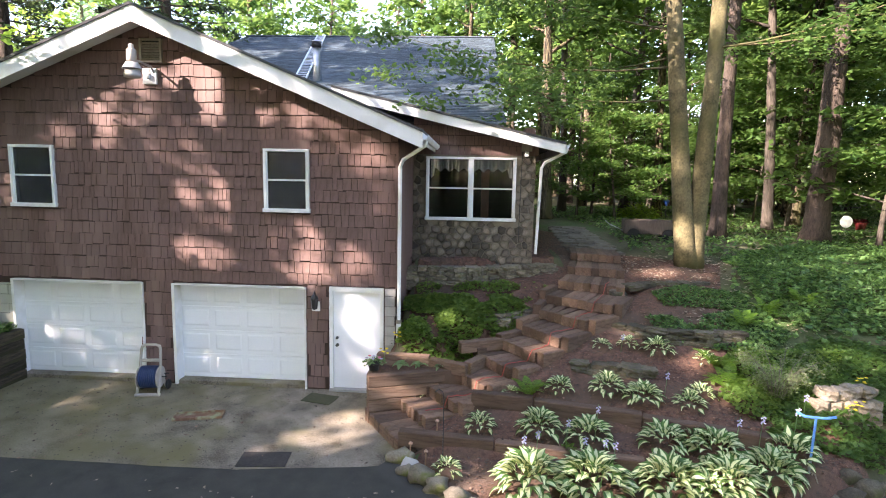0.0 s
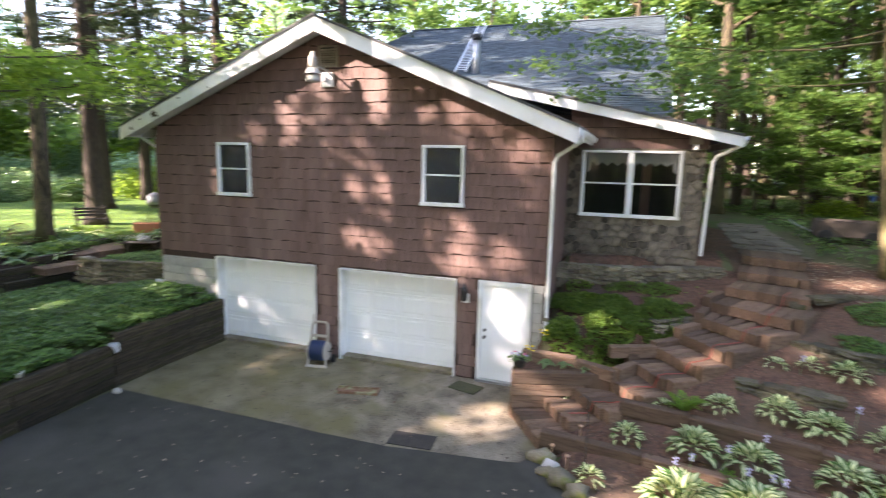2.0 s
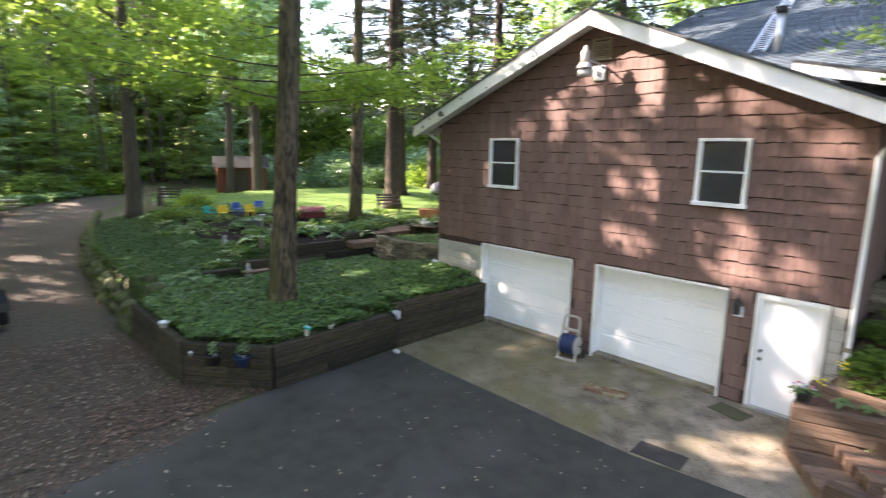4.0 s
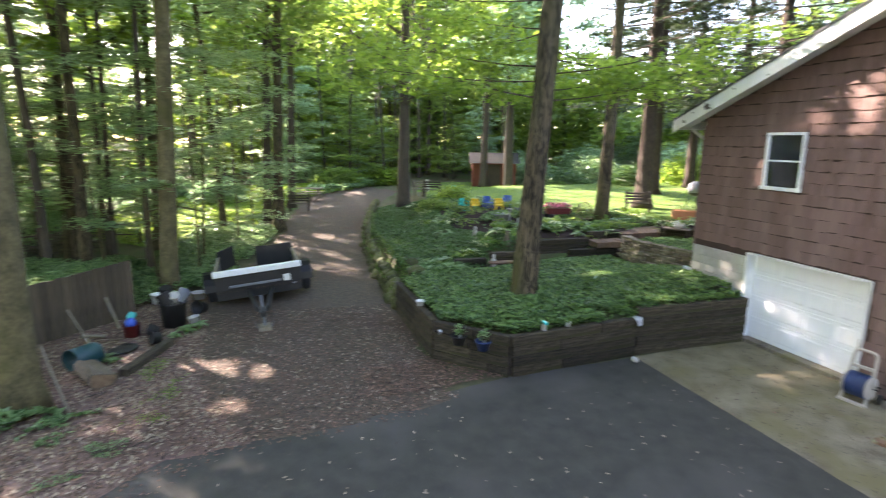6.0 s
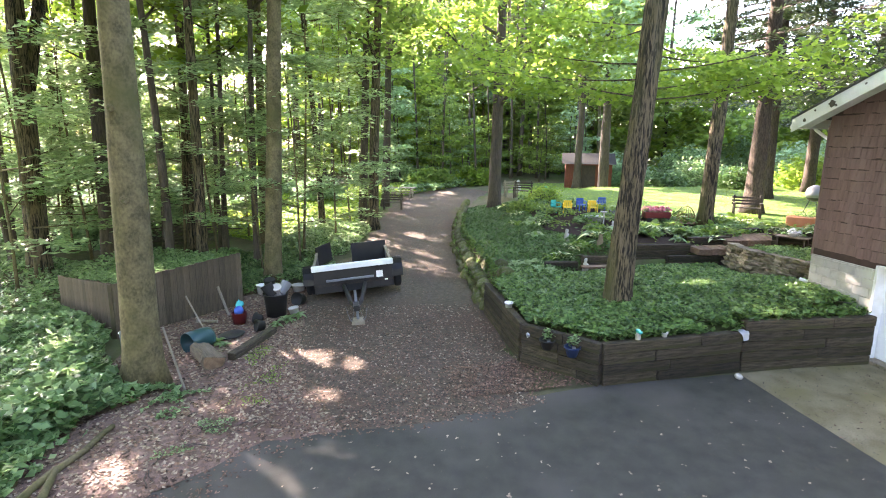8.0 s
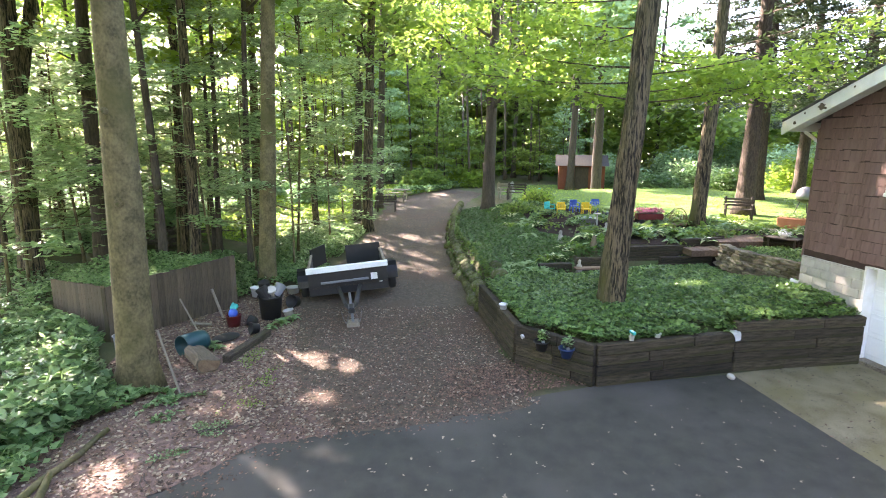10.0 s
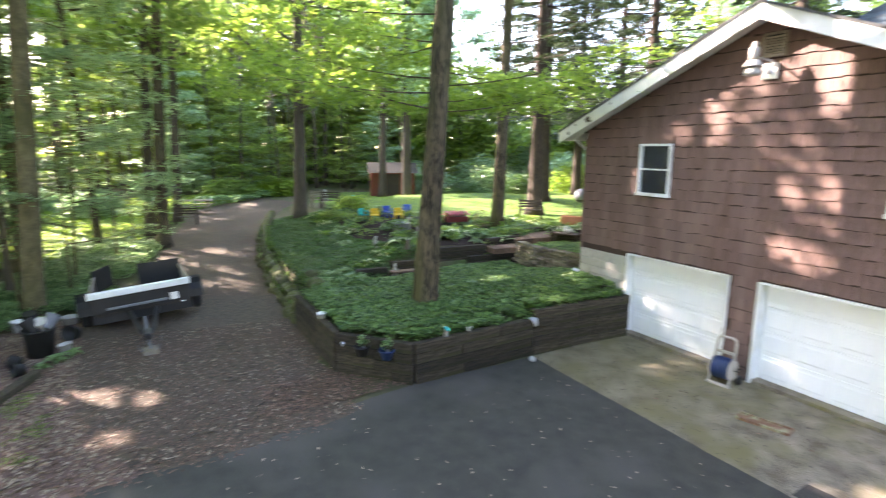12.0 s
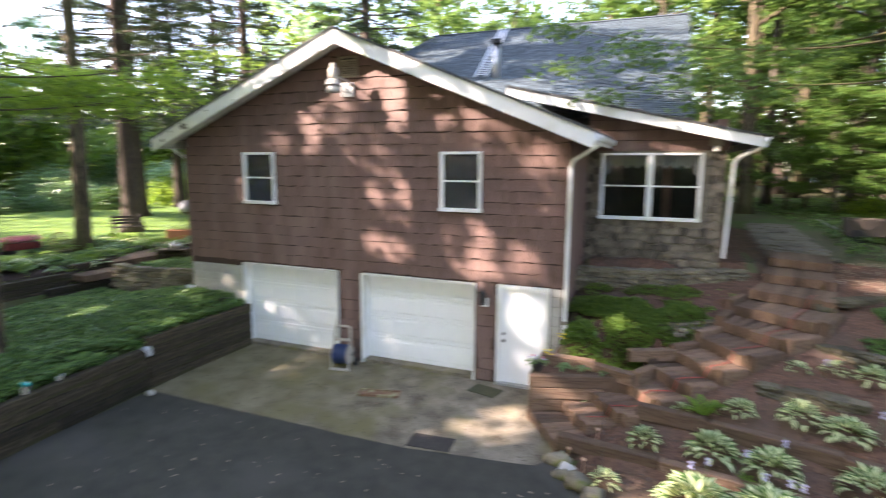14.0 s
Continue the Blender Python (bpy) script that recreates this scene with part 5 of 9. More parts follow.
tr = random.Random(12)
taken = [(-8.7, -14.8), (-16.0, -13.5), (7.05, 3.6), (13, 8.6), (10, 9), (-9.9, -4.8), (-27.6, -3.4), (-25.3, -10.1), (-17.7, 2.6), (-21.3, 7.5), (-17.3, -21)]
count = tries = 0
while count < 178 and tries < 9000:
    tries += 1
    ang, rad = tr.uniform(0, 2 * math.pi), 14 + 52 * tr.random() ** 0.75
    x, y = 1.6 + rad * math.cos(ang), -10.5 + rad * math.sin(ang)
    bear = math.degrees(math.atan2(-(x - 1.6), y + 10.5))
    if not -70 < bear < 118 and tr.random() < 0.62:
        continue
    if not free_of(x, y, 1.2) or (edge_gap(x, y, LAWN2) > -0.5 and tr.random() < 0.85) or min(math.hypot(x - a, y - b) for a, b in taken) < 2.4:
        continue
    if 66 < bear < 150 and tr.random() < (1.0 if bear > 97 and rad < 62 else 0.82 if bear > 88 else 0.45):
        continue
    if rad < 21 and (bear > 70 or -40 < bear < 12):
        continue
    if x > 0 and y > -4 and x < 9 and y < 9:
        continue
    if 40 < bear < 63 and tr.random() < 0.6:
        continue
    # open sky on the sunny side of the gable and of the lawn
    along = -(x + 5) * 0.89 - y * 0.456
    if 10 < along < 34 and abs((x + 5) * 0.456 - y * 0.89) < 5 and tr.random() < 0.7:
        continue
    if -78 < x < -44 and -24 < y < 12 and tr.random() < 0.72:
        continue
    taken.append((x, y))
    place(rear_kinds[count % 2] if not -55 < bear < 128 else fine_kinds[count % 6] if rad < 36 and -60 < bear < 125 else deep_kinds[count % 4] if -100 < bear < 32 else kinds[count % len(kinds)], x, y, tr.uniform(0, 6.28), tr.uniform(0.85, 1.15))
    count += 1
count = tries = 0
while count < 90 and tries < 6000:
    tries += 1
    ang, rad = tr.uniform(0, 2 * math.pi), 17 + 38 * tr.random() ** 0.8
    x, y = 1.6 + rad * math.cos(ang), -10.5 + rad * math.sin(ang)
    bear = math.degrees(math.atan2(-(x - 1.6), y + 10.5))
    if not -48 < bear < 132:
        continue
    if not free_of(x, y, 1.6) or edge_gap(x, y, LAWN2) > -1.0 or min(math.hypot(x - a, y - b) for a, b in taken) < 1.3:
        continue
    if bear > 88 or (40 < bear < 63 and tr.random() < 0.8):
        continue
    if rad < 23 and not (-48 < bear < -30 and rad > 19):
        continue
    if x > 0 and y < 14 and x < 12:
        continue
    taken.append((x, y))
    place(young[6 + count % 3] if bear < 45 else young[count % 6], x, y, tr.uniform(0, 6.28), tr.uniform(0.8, 1.25))
    count += 1

count = tries = 0
while count < 92 and tries < 6000:
    tries += 1
    bear, rad = tr.uniform(66, 124), tr.uniform(20, 56)
    x, y = 1.6 - rad * math.sin(math.radians(bear)), -10.5 + rad * math.cos(math.radians(bear))
    if not free_of(x, y, 1.5) or edge_gap(x, y, LAWN2) > -0.8 or min(math.hypot(x - a, y - b) for a, b in taken) < 1.2:
        continue
    taken.append((x, y))
    if bear > 92 and count % 2 == 0:
        count += 1
        continue
    place(young[(count * 5) % 6] if count % 6 == 1 and bear < 84 else pole_kinds[count % 3], x, y, tr.uniform(0, 6.28), tr.uniform(0.9, 1.25))
    count += 1


def spray_kind(k):
    r = random.Random(400 + k)
    h = r.uniform(6.5, 9.5)
    return make_tree("beech_sapling", "slender beech sapling with thin level sprays of leaves paled as sky sheen", h, 0.045, limb_ring(1.6, h * 0.96, 12, 2.6, 0.022, 0.06, k + 90), 2400, 0.125, 0.8, M["bark"], M["spray"], (r.uniform(-0.4, 0.4), r.uniform(-0.4, 0.4)), k * 1.9, 0.07, 7, wobble=0.25, tilt=0.18)


spray_kinds = [spray_kind(k) for k in range(3)]
count = tries = 0
while count < 46 and tries < 3000:
    tries += 1
    bear, rad = tr.uniform(86, 124), tr.uniform(19, 38)
    x, y = 1.6 - rad * math.sin(math.radians(bear)), -10.5 + rad * math.cos(math.radians(bear))
    if not free_of(x, y, 1.2) or edge_gap(x, y, LAWN2) > 0.5 or min(math.hypot(x - a, y - b) for a, b in taken) < 1.2:
        continue
    taken.append((x, y))
    place(spray_kinds[count % 3], x, y, tr.uniform(0, 6.28), tr.uniform(0.9, 1.3))
    count += 1


# whatever kind has not been used yet stands far back in the woods
for k, kind in enumerate(young + kinds + deep_kinds + fine_kinds + rear_kinds + pole_kinds + spray_kinds):
    if kind.name not in spent:
        place(kind, -58.0 - 2 * k, -8.0 + 3 * k, 0.5 * k, 1.0)


# the trees that stand near, one by one
def near_tree(name, label, x, y, r0, height, lean, bark, leaf, limbs, leaves=7000, size=0.16, spread=1.3, seed=1, bumps=0.05, z=None, flat=0.3, extra=(), furrow=0.0):
    t = make_tree(name, label, height, r0, limbs, leaves, size, spread, bark, leaf, lean, seed, flat, 56 if furrow else 18, bumps=bumps, wobble=0.18, extra=extra, furrow=furrow)
    t.matrix_world = pose(x, y, (ground_z(x, y) if z is None else z) - 0.04)
    return t


def high_limbs(h0, h1, n, length, rad, seed):
    return limb_ring(h0, h1, n, length, rad, 0.4, seed)


def swept(h0, h1, n, length, rad, seed, az0, az1, rise=0.1):
    r = random.Random(seed)
    return [(h0 + (h1 - h0) * r.random(), (math.cos(t), math.sin(t), rise + r.uniform(-0.12, 0.15)), length * r.uniform(0.75, 1.15), rad) for t in [az0 + (az1 - az0) * (k + 0.5) / n for k in range(n)]]


# extra foliage added high out of view, to shade gable wall, asphalt and roof
rx_ = random.Random(91)
wall_shade_spots = [(rx_.uniform(-8.5, 1.5), rx_.uniform(3.0, 4.7), rx_.uniform(10, 16.5)) for _ in range(60)]
asphalt_shade_spots = [(rx_.uniform(-9.0, 2.5), rx_.uniform(-5.5, 5.5), rx_.uniform(12, 18)) for _ in range(90)]
roof_shade_spots = [(rx_.uniform(-1.5, 6.0), rx_.uniform(-5.5, 6.0), rx_.uniform(14.5, 19.5)) for _ in range(70)]
near_tree("beech_tree", "large smooth grey beech with knots on its trunk", -8.72, -14.77, 0.34, 20, (-0.2, 0.4), M["bark"], M["leaf"], high_limbs(10.5, 19, 14, 4.5, 0.12, 1), 7500, 0.19, 1.5, 1)
# knots on the side of the beech that faces the drive
beech = bpy.data.objects["beech_tree"]
for kx, ky, kz, ks in ((-8.42, -14.64, 3.62, 0.065), (-8.38, -14.70, 5.16, 0.05)):
    bm = lathe(bmesh.new(), [(1.25, -0.3), (1.1, 0.05), (0.75, 0.22), (0.45, 0.05), (0.1, -0.05)], 14)
    kn = part("knot", bm, M["bark"], beech, "dark healed branch knot", True)
    kn.matrix_basis = Matrix.Translation((kx + 8.72, ky + 14.77, kz)) @ Matrix.Rotation(0.4, 4, "Z") @ Matrix.Rotation(1.45, 4, "Y") @ Matrix.Scale(ks, 4)
near_tree("forest_tree", "straight grey trunked tree beside the trailer", -15.97, -13.51, 0.28, 21, (-0.25, 1.3), M["bark"], M["leaf"], high_limbs(9, 20, 18, 5.2, 0.1, 2), 16000, 0.2, 1.5, 2, extra=wall_shade_spots)
near_tree("forest_tree", "slim dark tree beside the gravel drive", -25.26, -10.11, 0.27, 21, (0.0, 0.8), M["bark_rough"], M["leaf"], high_limbs(8, 20, 13, 4.0, 0.1, 3), 2200, 0.26, 1.5, 3)
near_tree("forest_tree", "slim dark tree beside the gravel drive", -28.4, -10.6, 0.25, 21, (0.0, 0.7), M["bark_dark"], M["leaf"], high_limbs(7, 20, 13, 4.0, 0.1, 4), 2200, 0.26, 1.5, 4)
near_tree("forest_tree", "slim dark tree beside the gravel drive", -32.4, -9.2, 0.26, 21, (0.0, 0.8), M["bark_dark"], M["leaf"], high_limbs(8, 20, 13, 4.0, 0.1, 5), 2200, 0.26, 1.5, 5)
near_tree("forest_tree", "dark trunked maple at the garden edge", -27.6, -3.4, 0.36, 20, (0.1, 0.4), M["bark_dark"], M["leaf_bright"], high_limbs(5.5, 19, 16, 5.0, 0.12, 6), 4500, 0.24, 1.4, 6)
near_tree("maple_tree", "furrowed maple trunk standing in the raised bed", -9.87, -4.77, 0.29, 20, (0.5, 0.9), M["bark_rough"], M["leaf_bright"], swept(4.6, 8.5, 9, 4.6, 0.022, 7, 2.2, 4.6, 0.02) + swept(4.0, 6.5, 4, 4.0, 0.02, 17, 1.2, 2.2, -0.02) + high_limbs(9.5, 19, 22, 5.6, 0.11, 7), 21000, 0.105, 0.95, 7, 0.09, flat=0.22, furrow=0.13)
near_tree("forest_tree", "pale barked tree in the garden", -17.72, 2.63, 0.29, 20, (0.2, 0.3), M["bark_rough"], M["leaf"], high_limbs(10, 19, 12, 3.8, 0.1, 8), 11000, 0.24, 1.4, 8, extra=roof_shade_spots)
near_tree("forest_tree", "grey forked forest tree", -17.29, -21.04, 0.36, 20, (-0.4, 0.7), M["bark_rough"], M["leaf"], [(6.0, (-0.5, 0.4, 2.2), 9.0, 0.2)] + high_limbs(11.5, 19, 12, 4.0, 0.1, 9), 11000, 0.22, 1.5, 9, extra=asphalt_shade_spots)
near_tree("forest_tree", "dark straight forest tree", -19.14, -19.67, 0.28, 21, (-0.2, 0.5), M["bark_dark"], M["leaf_cool"], high_limbs(11, 20, 13, 4.0, 0.1, 10), 2200, 0.22, 1.5, 10)
near_tree("forest_tree", "slender grey forest tree", -22.5, -14.8, 0.22, 19, (0, 0.2), M["bark"], M["leaf_cool"], high_limbs(9.5, 18, 13, 3.8, 0.07, 11), 4200, 0.2, 1.3, 11)
near_tree("forest_tree", "slender leaning forest tree", -26.0, -12.6, 0.17, 18, (0.0, -0.9), M["bark_rough"], M["leaf_cool"], high_limbs(9.0, 17, 12, 3.4, 0.06, 12), 2400, 0.2, 1.2, 12)
# two invented trees whose high crowns keep sun off the asphalt
for x, y, k in ((-20.5, -17.2, 51), (-17.7, -16.1, 53)):
    near_tree("forest_tree", "slim brown forest tree added behind the fence for shade", x, y, 0.19, 20, (0.3, 0.5), M["bark_rough"], M["leaf"], high_limbs(9, 19, 16, 5.0, 0.08, k), 6500, 0.2, 1.5, k)
near_tree("forest_tree", "dark tree beside the garden shed", -36.56, 7.0, 0.40, 19, (0, 0), M["bark_dark"], M["leaf_cool"], high_limbs(7, 18, 12, 4, 0.1, 13), 5000, 0.3, 1.5, 13)
near_tree("forest_tree", "dark tree beside the garden shed", -40.6, 6.6, 0.33, 19, (0.2, 0.4), M["bark_dark"], M["leaf"], high_limbs(7, 18, 12, 4, 0.1, 14), 5000, 0.3, 1.5, 14)
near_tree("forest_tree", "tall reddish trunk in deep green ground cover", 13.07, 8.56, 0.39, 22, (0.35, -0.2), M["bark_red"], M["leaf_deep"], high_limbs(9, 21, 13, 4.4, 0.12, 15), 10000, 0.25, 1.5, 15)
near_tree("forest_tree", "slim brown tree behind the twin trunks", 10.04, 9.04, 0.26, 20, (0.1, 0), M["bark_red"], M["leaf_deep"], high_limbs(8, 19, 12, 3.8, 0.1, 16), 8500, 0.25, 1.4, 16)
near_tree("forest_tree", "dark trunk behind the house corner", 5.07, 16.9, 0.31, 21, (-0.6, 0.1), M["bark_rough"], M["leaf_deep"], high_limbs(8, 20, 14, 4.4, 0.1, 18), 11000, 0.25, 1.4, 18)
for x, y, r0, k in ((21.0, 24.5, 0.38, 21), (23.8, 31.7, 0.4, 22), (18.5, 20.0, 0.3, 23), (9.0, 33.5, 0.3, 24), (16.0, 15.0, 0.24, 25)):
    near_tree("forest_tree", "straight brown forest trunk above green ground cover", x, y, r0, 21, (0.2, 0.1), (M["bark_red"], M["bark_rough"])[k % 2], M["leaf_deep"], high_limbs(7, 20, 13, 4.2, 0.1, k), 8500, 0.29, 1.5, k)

# unseen trees behind the camera, added to shade the driveway
for x, y, k in ((-3.5, -18.2, 61), (2.2, -21.0, 62), (-8.2, -21.5, 63), (-1.0, -25.5, 64), (8.5, -22.5, 65)):
    near_tree("forest_tree", "tall unseen shade tree added on the far side of the driveway", x, y, 0.32, 21, (0.3, 0.4), M["bark"], M["leaf"], high_limbs(7.5, 20, 17, 5.4, 0.11, k), 6500, 0.24, 1.5, k)

# invented sunward trees; their crowns above view block sun from the gravel drive
for x, y, k in ((-33.5, -23.5, 71), (-41.0, -21.5, 72), (-27.5, -25.0, 73), (-50.0, -20.5, 74), (-56.0, -17.0, 75)):
    near_tree("forest_tree", "tall forest tree added for shade, with a wide high crown", x, y, 0.26, 21, (0.3, 0.2), M["bark_rough"], M["leaf"], high_limbs(12.5, 20, 20, 5.8, 0.1, k), 8000, 0.24, 1.7, k)

# twin-stemmed tree beside the steps
twin = empty("twin_trunk_tree", (7.08, 3.57, ground_z(7.08, 3.57) - 0.05), "grey tree with two stems joined at the foot", "tree")
tips_all = []
for dx, dy, lean, r0, seed, az in ((-0.14, 0.0, (-2.2, 0.5), 0.25, 31, (2.2, 4.2)), (0.06, 0.06, (0.35, 0.1), 0.235, 32, (-1.2, 1.2))):
    me, tips = trunk_mesh(20, r0, r0 * 0.35, lean, seed, 18, 0.07, 1.3, 0.15, swept(5.2, 8.2, 5, 5.6, 0.028, seed, *az, 0.0) + ([(4.2, (-5.6, -2.1, -0.85), 6.0, 0.025), (5.0, (-7.2, -0.6, -0.9), 7.2, 0.028)] if seed == 31 else []) + high_limbs(9, 19, 11, 4.3, 0.1, seed))
    o = link_mesh("trunk", me, M["bark"], twin)
    o.location = (dx, dy, 0)
    tips_all += [(t.x + dx, t.y + dy, t.z) for t in tips]
v_, f_ = leaf_cloud(tips_all, 32000, 0.1, 0.85, 0.3, 33)
link_mesh("crown", array_mesh("crown", v_, f_), M["leaf_shade"], twin)


# spruces: whorls of drooping boughs with short needles
def spruce(x, y, r0, height, h0, seed, reach=4.8, n=15000):
    r = random.Random(seed)
    limbs, spots = [], []
    h, k = h0, 0
    while h < height - 1:
        for j in range(4):
            t = k * 1.1 + j * math.pi / 2 + r.uniform(-0.3, 0.3)
            L_ = reach * (1 - 0.75 * (h - h0) / (height - h0)) * r.uniform(0.75, 1.1)
            w = Vector((math.cos(t), math.sin(t), -0.12)).normalized()
            limbs.append((h + r.uniform(-0.2, 0.2), tuple(w), L_, 0.05))
            for q in range(3, 11):
                p = w * L_ * q / 10
                for s_ in (-1, 1):
                    e = Vector((-w.y, w.x, -0.25)) * s_ * L_ * 0.22 * (1.2 - q / 10)
                    for u in (0.1, 0.55, 1.0):
                        spots.append((p.x + e.x * u, p.y + e.y * u, h + p.z + e.z * u - 0.1 * u))
        h += 0.85
        k += 1
    me, _ = trunk_mesh(height, r0, 0.06, (0, 0), seed, 14, 0.08, 1.3, 0.1, limbs)
    t = empty("spruce_tree", (x, y, ground_z(x, y) - 0.05), "tall dark spruce with drooping boughs", "tree", "spruces")
    link_mesh("trunk", me, M["bark_red"], t)
    v, f = leaf_cloud(spots, n, 0.10, 0.33, 0.5, seed, 0.3, 3.2, 0.5)
    link_mesh("crown", array_mesh("crown", v, f), M["needle"], t)


spruce(-21.3, 7.45, 0.42, 24, 5.5, 41, 4.4, 15000)
spruce(-19.5, 13.5, 0.4, 23, 4.5, 42, 4.6, 15000)
spruce(-27.5, 13.0, 0.4, 22, 6.0, 43, 4.2)
spruce(-13.0, 15.0, 0.4, 23, 5.0, 44, 4.6, 14000)
spruce(-25.5, 17.5, 0.4, 23, 5.0, 46, 4.6, 15000)
spruce(-31.0, 19.0, 0.4, 21, 5.0, 45, 4.2)

# far woods: one mass of foliage behind the trunks
r_ = random.Random(77)
spots, backlit_spots, deep_spots = [], [], []
for k in range(7600):
    a = math.radians(r_.uniform(62, 96) if r_.random() < 0.26 else r_.uniform(-62, 130) if r_.random() < 0.84 else r_.uniform(130, 298))
    d = r_.uniform(58, 92)
    h = r_.uniform(0.3, 1) ** 1.2 * 22 if r_.random() < 0.45 else r_.uniform(0.3, 9)
    if 0.72 < a < 1.08:
        h = min(h, r_.uniform(4, 13))
    if 1.08 < a < 1.66:
        h = r_.uniform(0.3, 26)
    if 1.66 < a < 2.27 and r_.random() < 0.38:
        continue
    if a < 0.6 or a > 4:
        h *= 1.3
    # part of the foliage takes a brighter leaf colour to look backlit
    (deep_spots if a < 0.6 or a > 4 else spots if r_.random() < 0.55 else backlit_spots).append((1.6 - d * math.sin(a), -10.5 + d * math.cos(a), h + 0.5))
for nm, sp, n, m_ in (("far_woods", spots, 100000, M["leaf"]), ("far_woods", backlit_spots, 75000, M["leaf_bright"]), ("far_woods", deep_spots, 95000, M["leaf_deep"])):
    v_, f_ = leaf_cloud(sp, n, 0.52, 2.3, 0.5, len(sp))
    tagged(link_mesh(nm, array_mesh(nm, v_, f_), m_), "dense green foliage of the far woods", "woods", kind="stuff")


# ---- low growth ----
def cover(name, poly, n, size, low, high, material, label, category, seed=1, patch=0.0, scale=0.6, long=1.5, tilt=0.45, lift=0.0):
    """Low leaves all over an outline, in uneven mounds; patch 0 to 1 leaves bare gaps."""
    r = np.random.RandomState(seed)
    xs, ys = [p[0] for p in poly], [p[1] for p in poly]
    pts = []
    while len(pts) < n:
        x, y = r.uniform(min(xs), max(xs)), r.uniform(min(ys), max(ys))
        g = edge_gap(x, y, poly)
        q = noise.noise(Vector((x * scale, y * scale, seed)))
        if g < 0 or q < patch - 0.75 + 0.3 * (1 - min(1, g / 0.4)):
            if r.uniform() > 0.02:
                continue
            if g < 0:
                continue
        hh = low + (high - low) * (0.55 + 0.6 * q) * min(1.0, 0.3 + g / 0.3)
        pts.append((x, y, ground_z(x, y) + lift + 0.02 + hh * r.uniform(0.35, 1.0) ** 0.6))
    v, f = leaf_cloud(pts, int(n * 1.0), size, size * 0.3, 0.5, seed + 3, 0.0, long, tilt)
    return tagged(link_mesh(name, array_mesh(name, v, f), material), label, category, kind="stuff")


cover("pachysandra", [(-8.06, -0.1), (-8.06, -3.9), (-7.93, -5.95), (-8.97, -6.95), (-12.2, -6.95), (-13.2, -6.1), (-13.0, -5.2), (-12.8, -4.4), (-13.2, -3.2), (-13.6, -1.3), (-13.5, 0.2), (-12.3, 0.1), (-11.2, 0.3), (-9.7, 0.7), (-9.0, -0.05)], 34000, 0.08, 0.14, 0.32, M["cover"], "dense glossy green ground cover in the raised bed", "ground cover", 1)
# the same growth leaning over the timber wall
EDGE = [(-7.84, -0.1), (-7.87, -3.0), (-7.66, -6.05), (-8.92, -7.2), (-12.2, -7.22), (-12.2, -6.6), (-9.15, -6.6), (-8.2, -5.75), (-8.35, -3.9), (-8.35, -0.1)]
re_ = np.random.RandomState(71)
edge_spots = []
while len(edge_spots) < 5200:
    x, y = re_.uniform(-12.2, -7.6), re_.uniform(-7.25, -0.1)
    if edge_gap(x, y, EDGE) > 0 and noise.noise(Vector((x * 1.3, y * 1.3, 4))) > -0.35:
        edge_spots.append((x, y, 0.88 + (0.18 if y > -2.95 else 0.0) + 0.17 * re_.uniform() ** 0.7))
v_, f_ = leaf_cloud(edge_spots, 5200, 0.08, 0.03, 0.5, 72, 0.0, 1.5, 0.45)
tagged(link_mesh("pachysandra", array_mesh("pachysandra", v_, f_), M["cover"]), "glossy green ground cover leaning over the timber wall", "ground cover", kind="stuff")
cover("pachysandra", [(-9.75, 1.2), (-12.0, 0.75), (-13.8, 1.4), (-13.8, 3.4), (-9.75, 4.5)], 9000, 0.06, 0.06, 0.35, M["cover"], "dense green ground cover above the small stone wall", "ground cover", 2)
cover("ivy", [(-12.3, -6.9), (-20.8, -6.3), (-30.0, -4.6), (-27.0, -2.2), (-19.0, -3.4), (-14.6, -2.4)], 26000, 0.075, 0.06, 0.3, M["ivy"], "dark ivy and low shrubs on the bank beside the drive", "ground cover", 3)
cover("pachysandra", [(7.0, 0.6), (8.0, 4.2), (6.0, 5.2), (6.6, 12.0), (4.5, 26.0), (30.0, 34.0), (34.0, 2.0), (16.0, -2.5), (9.8, -1.6)], 46000, 0.10, 0.05, 0.26, M["cover"], "deep green ground cover under the trees", "ground cover", 4, 0.3, 0.35)
cover("pachysandra", [(7.6, 0.8), (8.2, 4.4), (13.0, 8.0), (17.0, 3.0), (11.0, -0.8)], 24000, 0.085, 0.05, 0.22, M["cover"], "deep green ground cover on the slope", "ground cover", 5, 0.2)
cover("pachysandra", [(0.10, -0.45), (0.9, -0.7), (1.6, -0.5), (2.3, 0.3), (2.8, 1.1), (1.9, 1.3), (0.08, 1.1)], 8000, 0.075, 0.04, 0.30, M["leaf"], "light green periwinkle on the slope beside the steps", "ground cover", 6, 0.40, 2.0)
cover("slope_weeds", [(0.2, 1.2), (2.7, 1.2), (3.4, 2.0), (0.3, 2.3)], 1500, 0.05, 0.02, 0.14, M["leaf"], "sparse weeds below the stone wall", "weeds", 44, 0.6, 1.6)
cover("garden_plants", [(p[0], p[1]) for p in GARDEN], 6500, 0.10, 0.06, 0.42, M["cover"], "mixed low garden plants in the dark mulch", "ground cover", 45, 0.82, 0.8)
cover("garden_plants", [(p[0], p[1]) for p in GARDEN], 2600, 0.085, 0.05, 0.45, M["leaf"], "light green perennials in the dark mulch", "ground cover", 46, 0.95, 1.1)
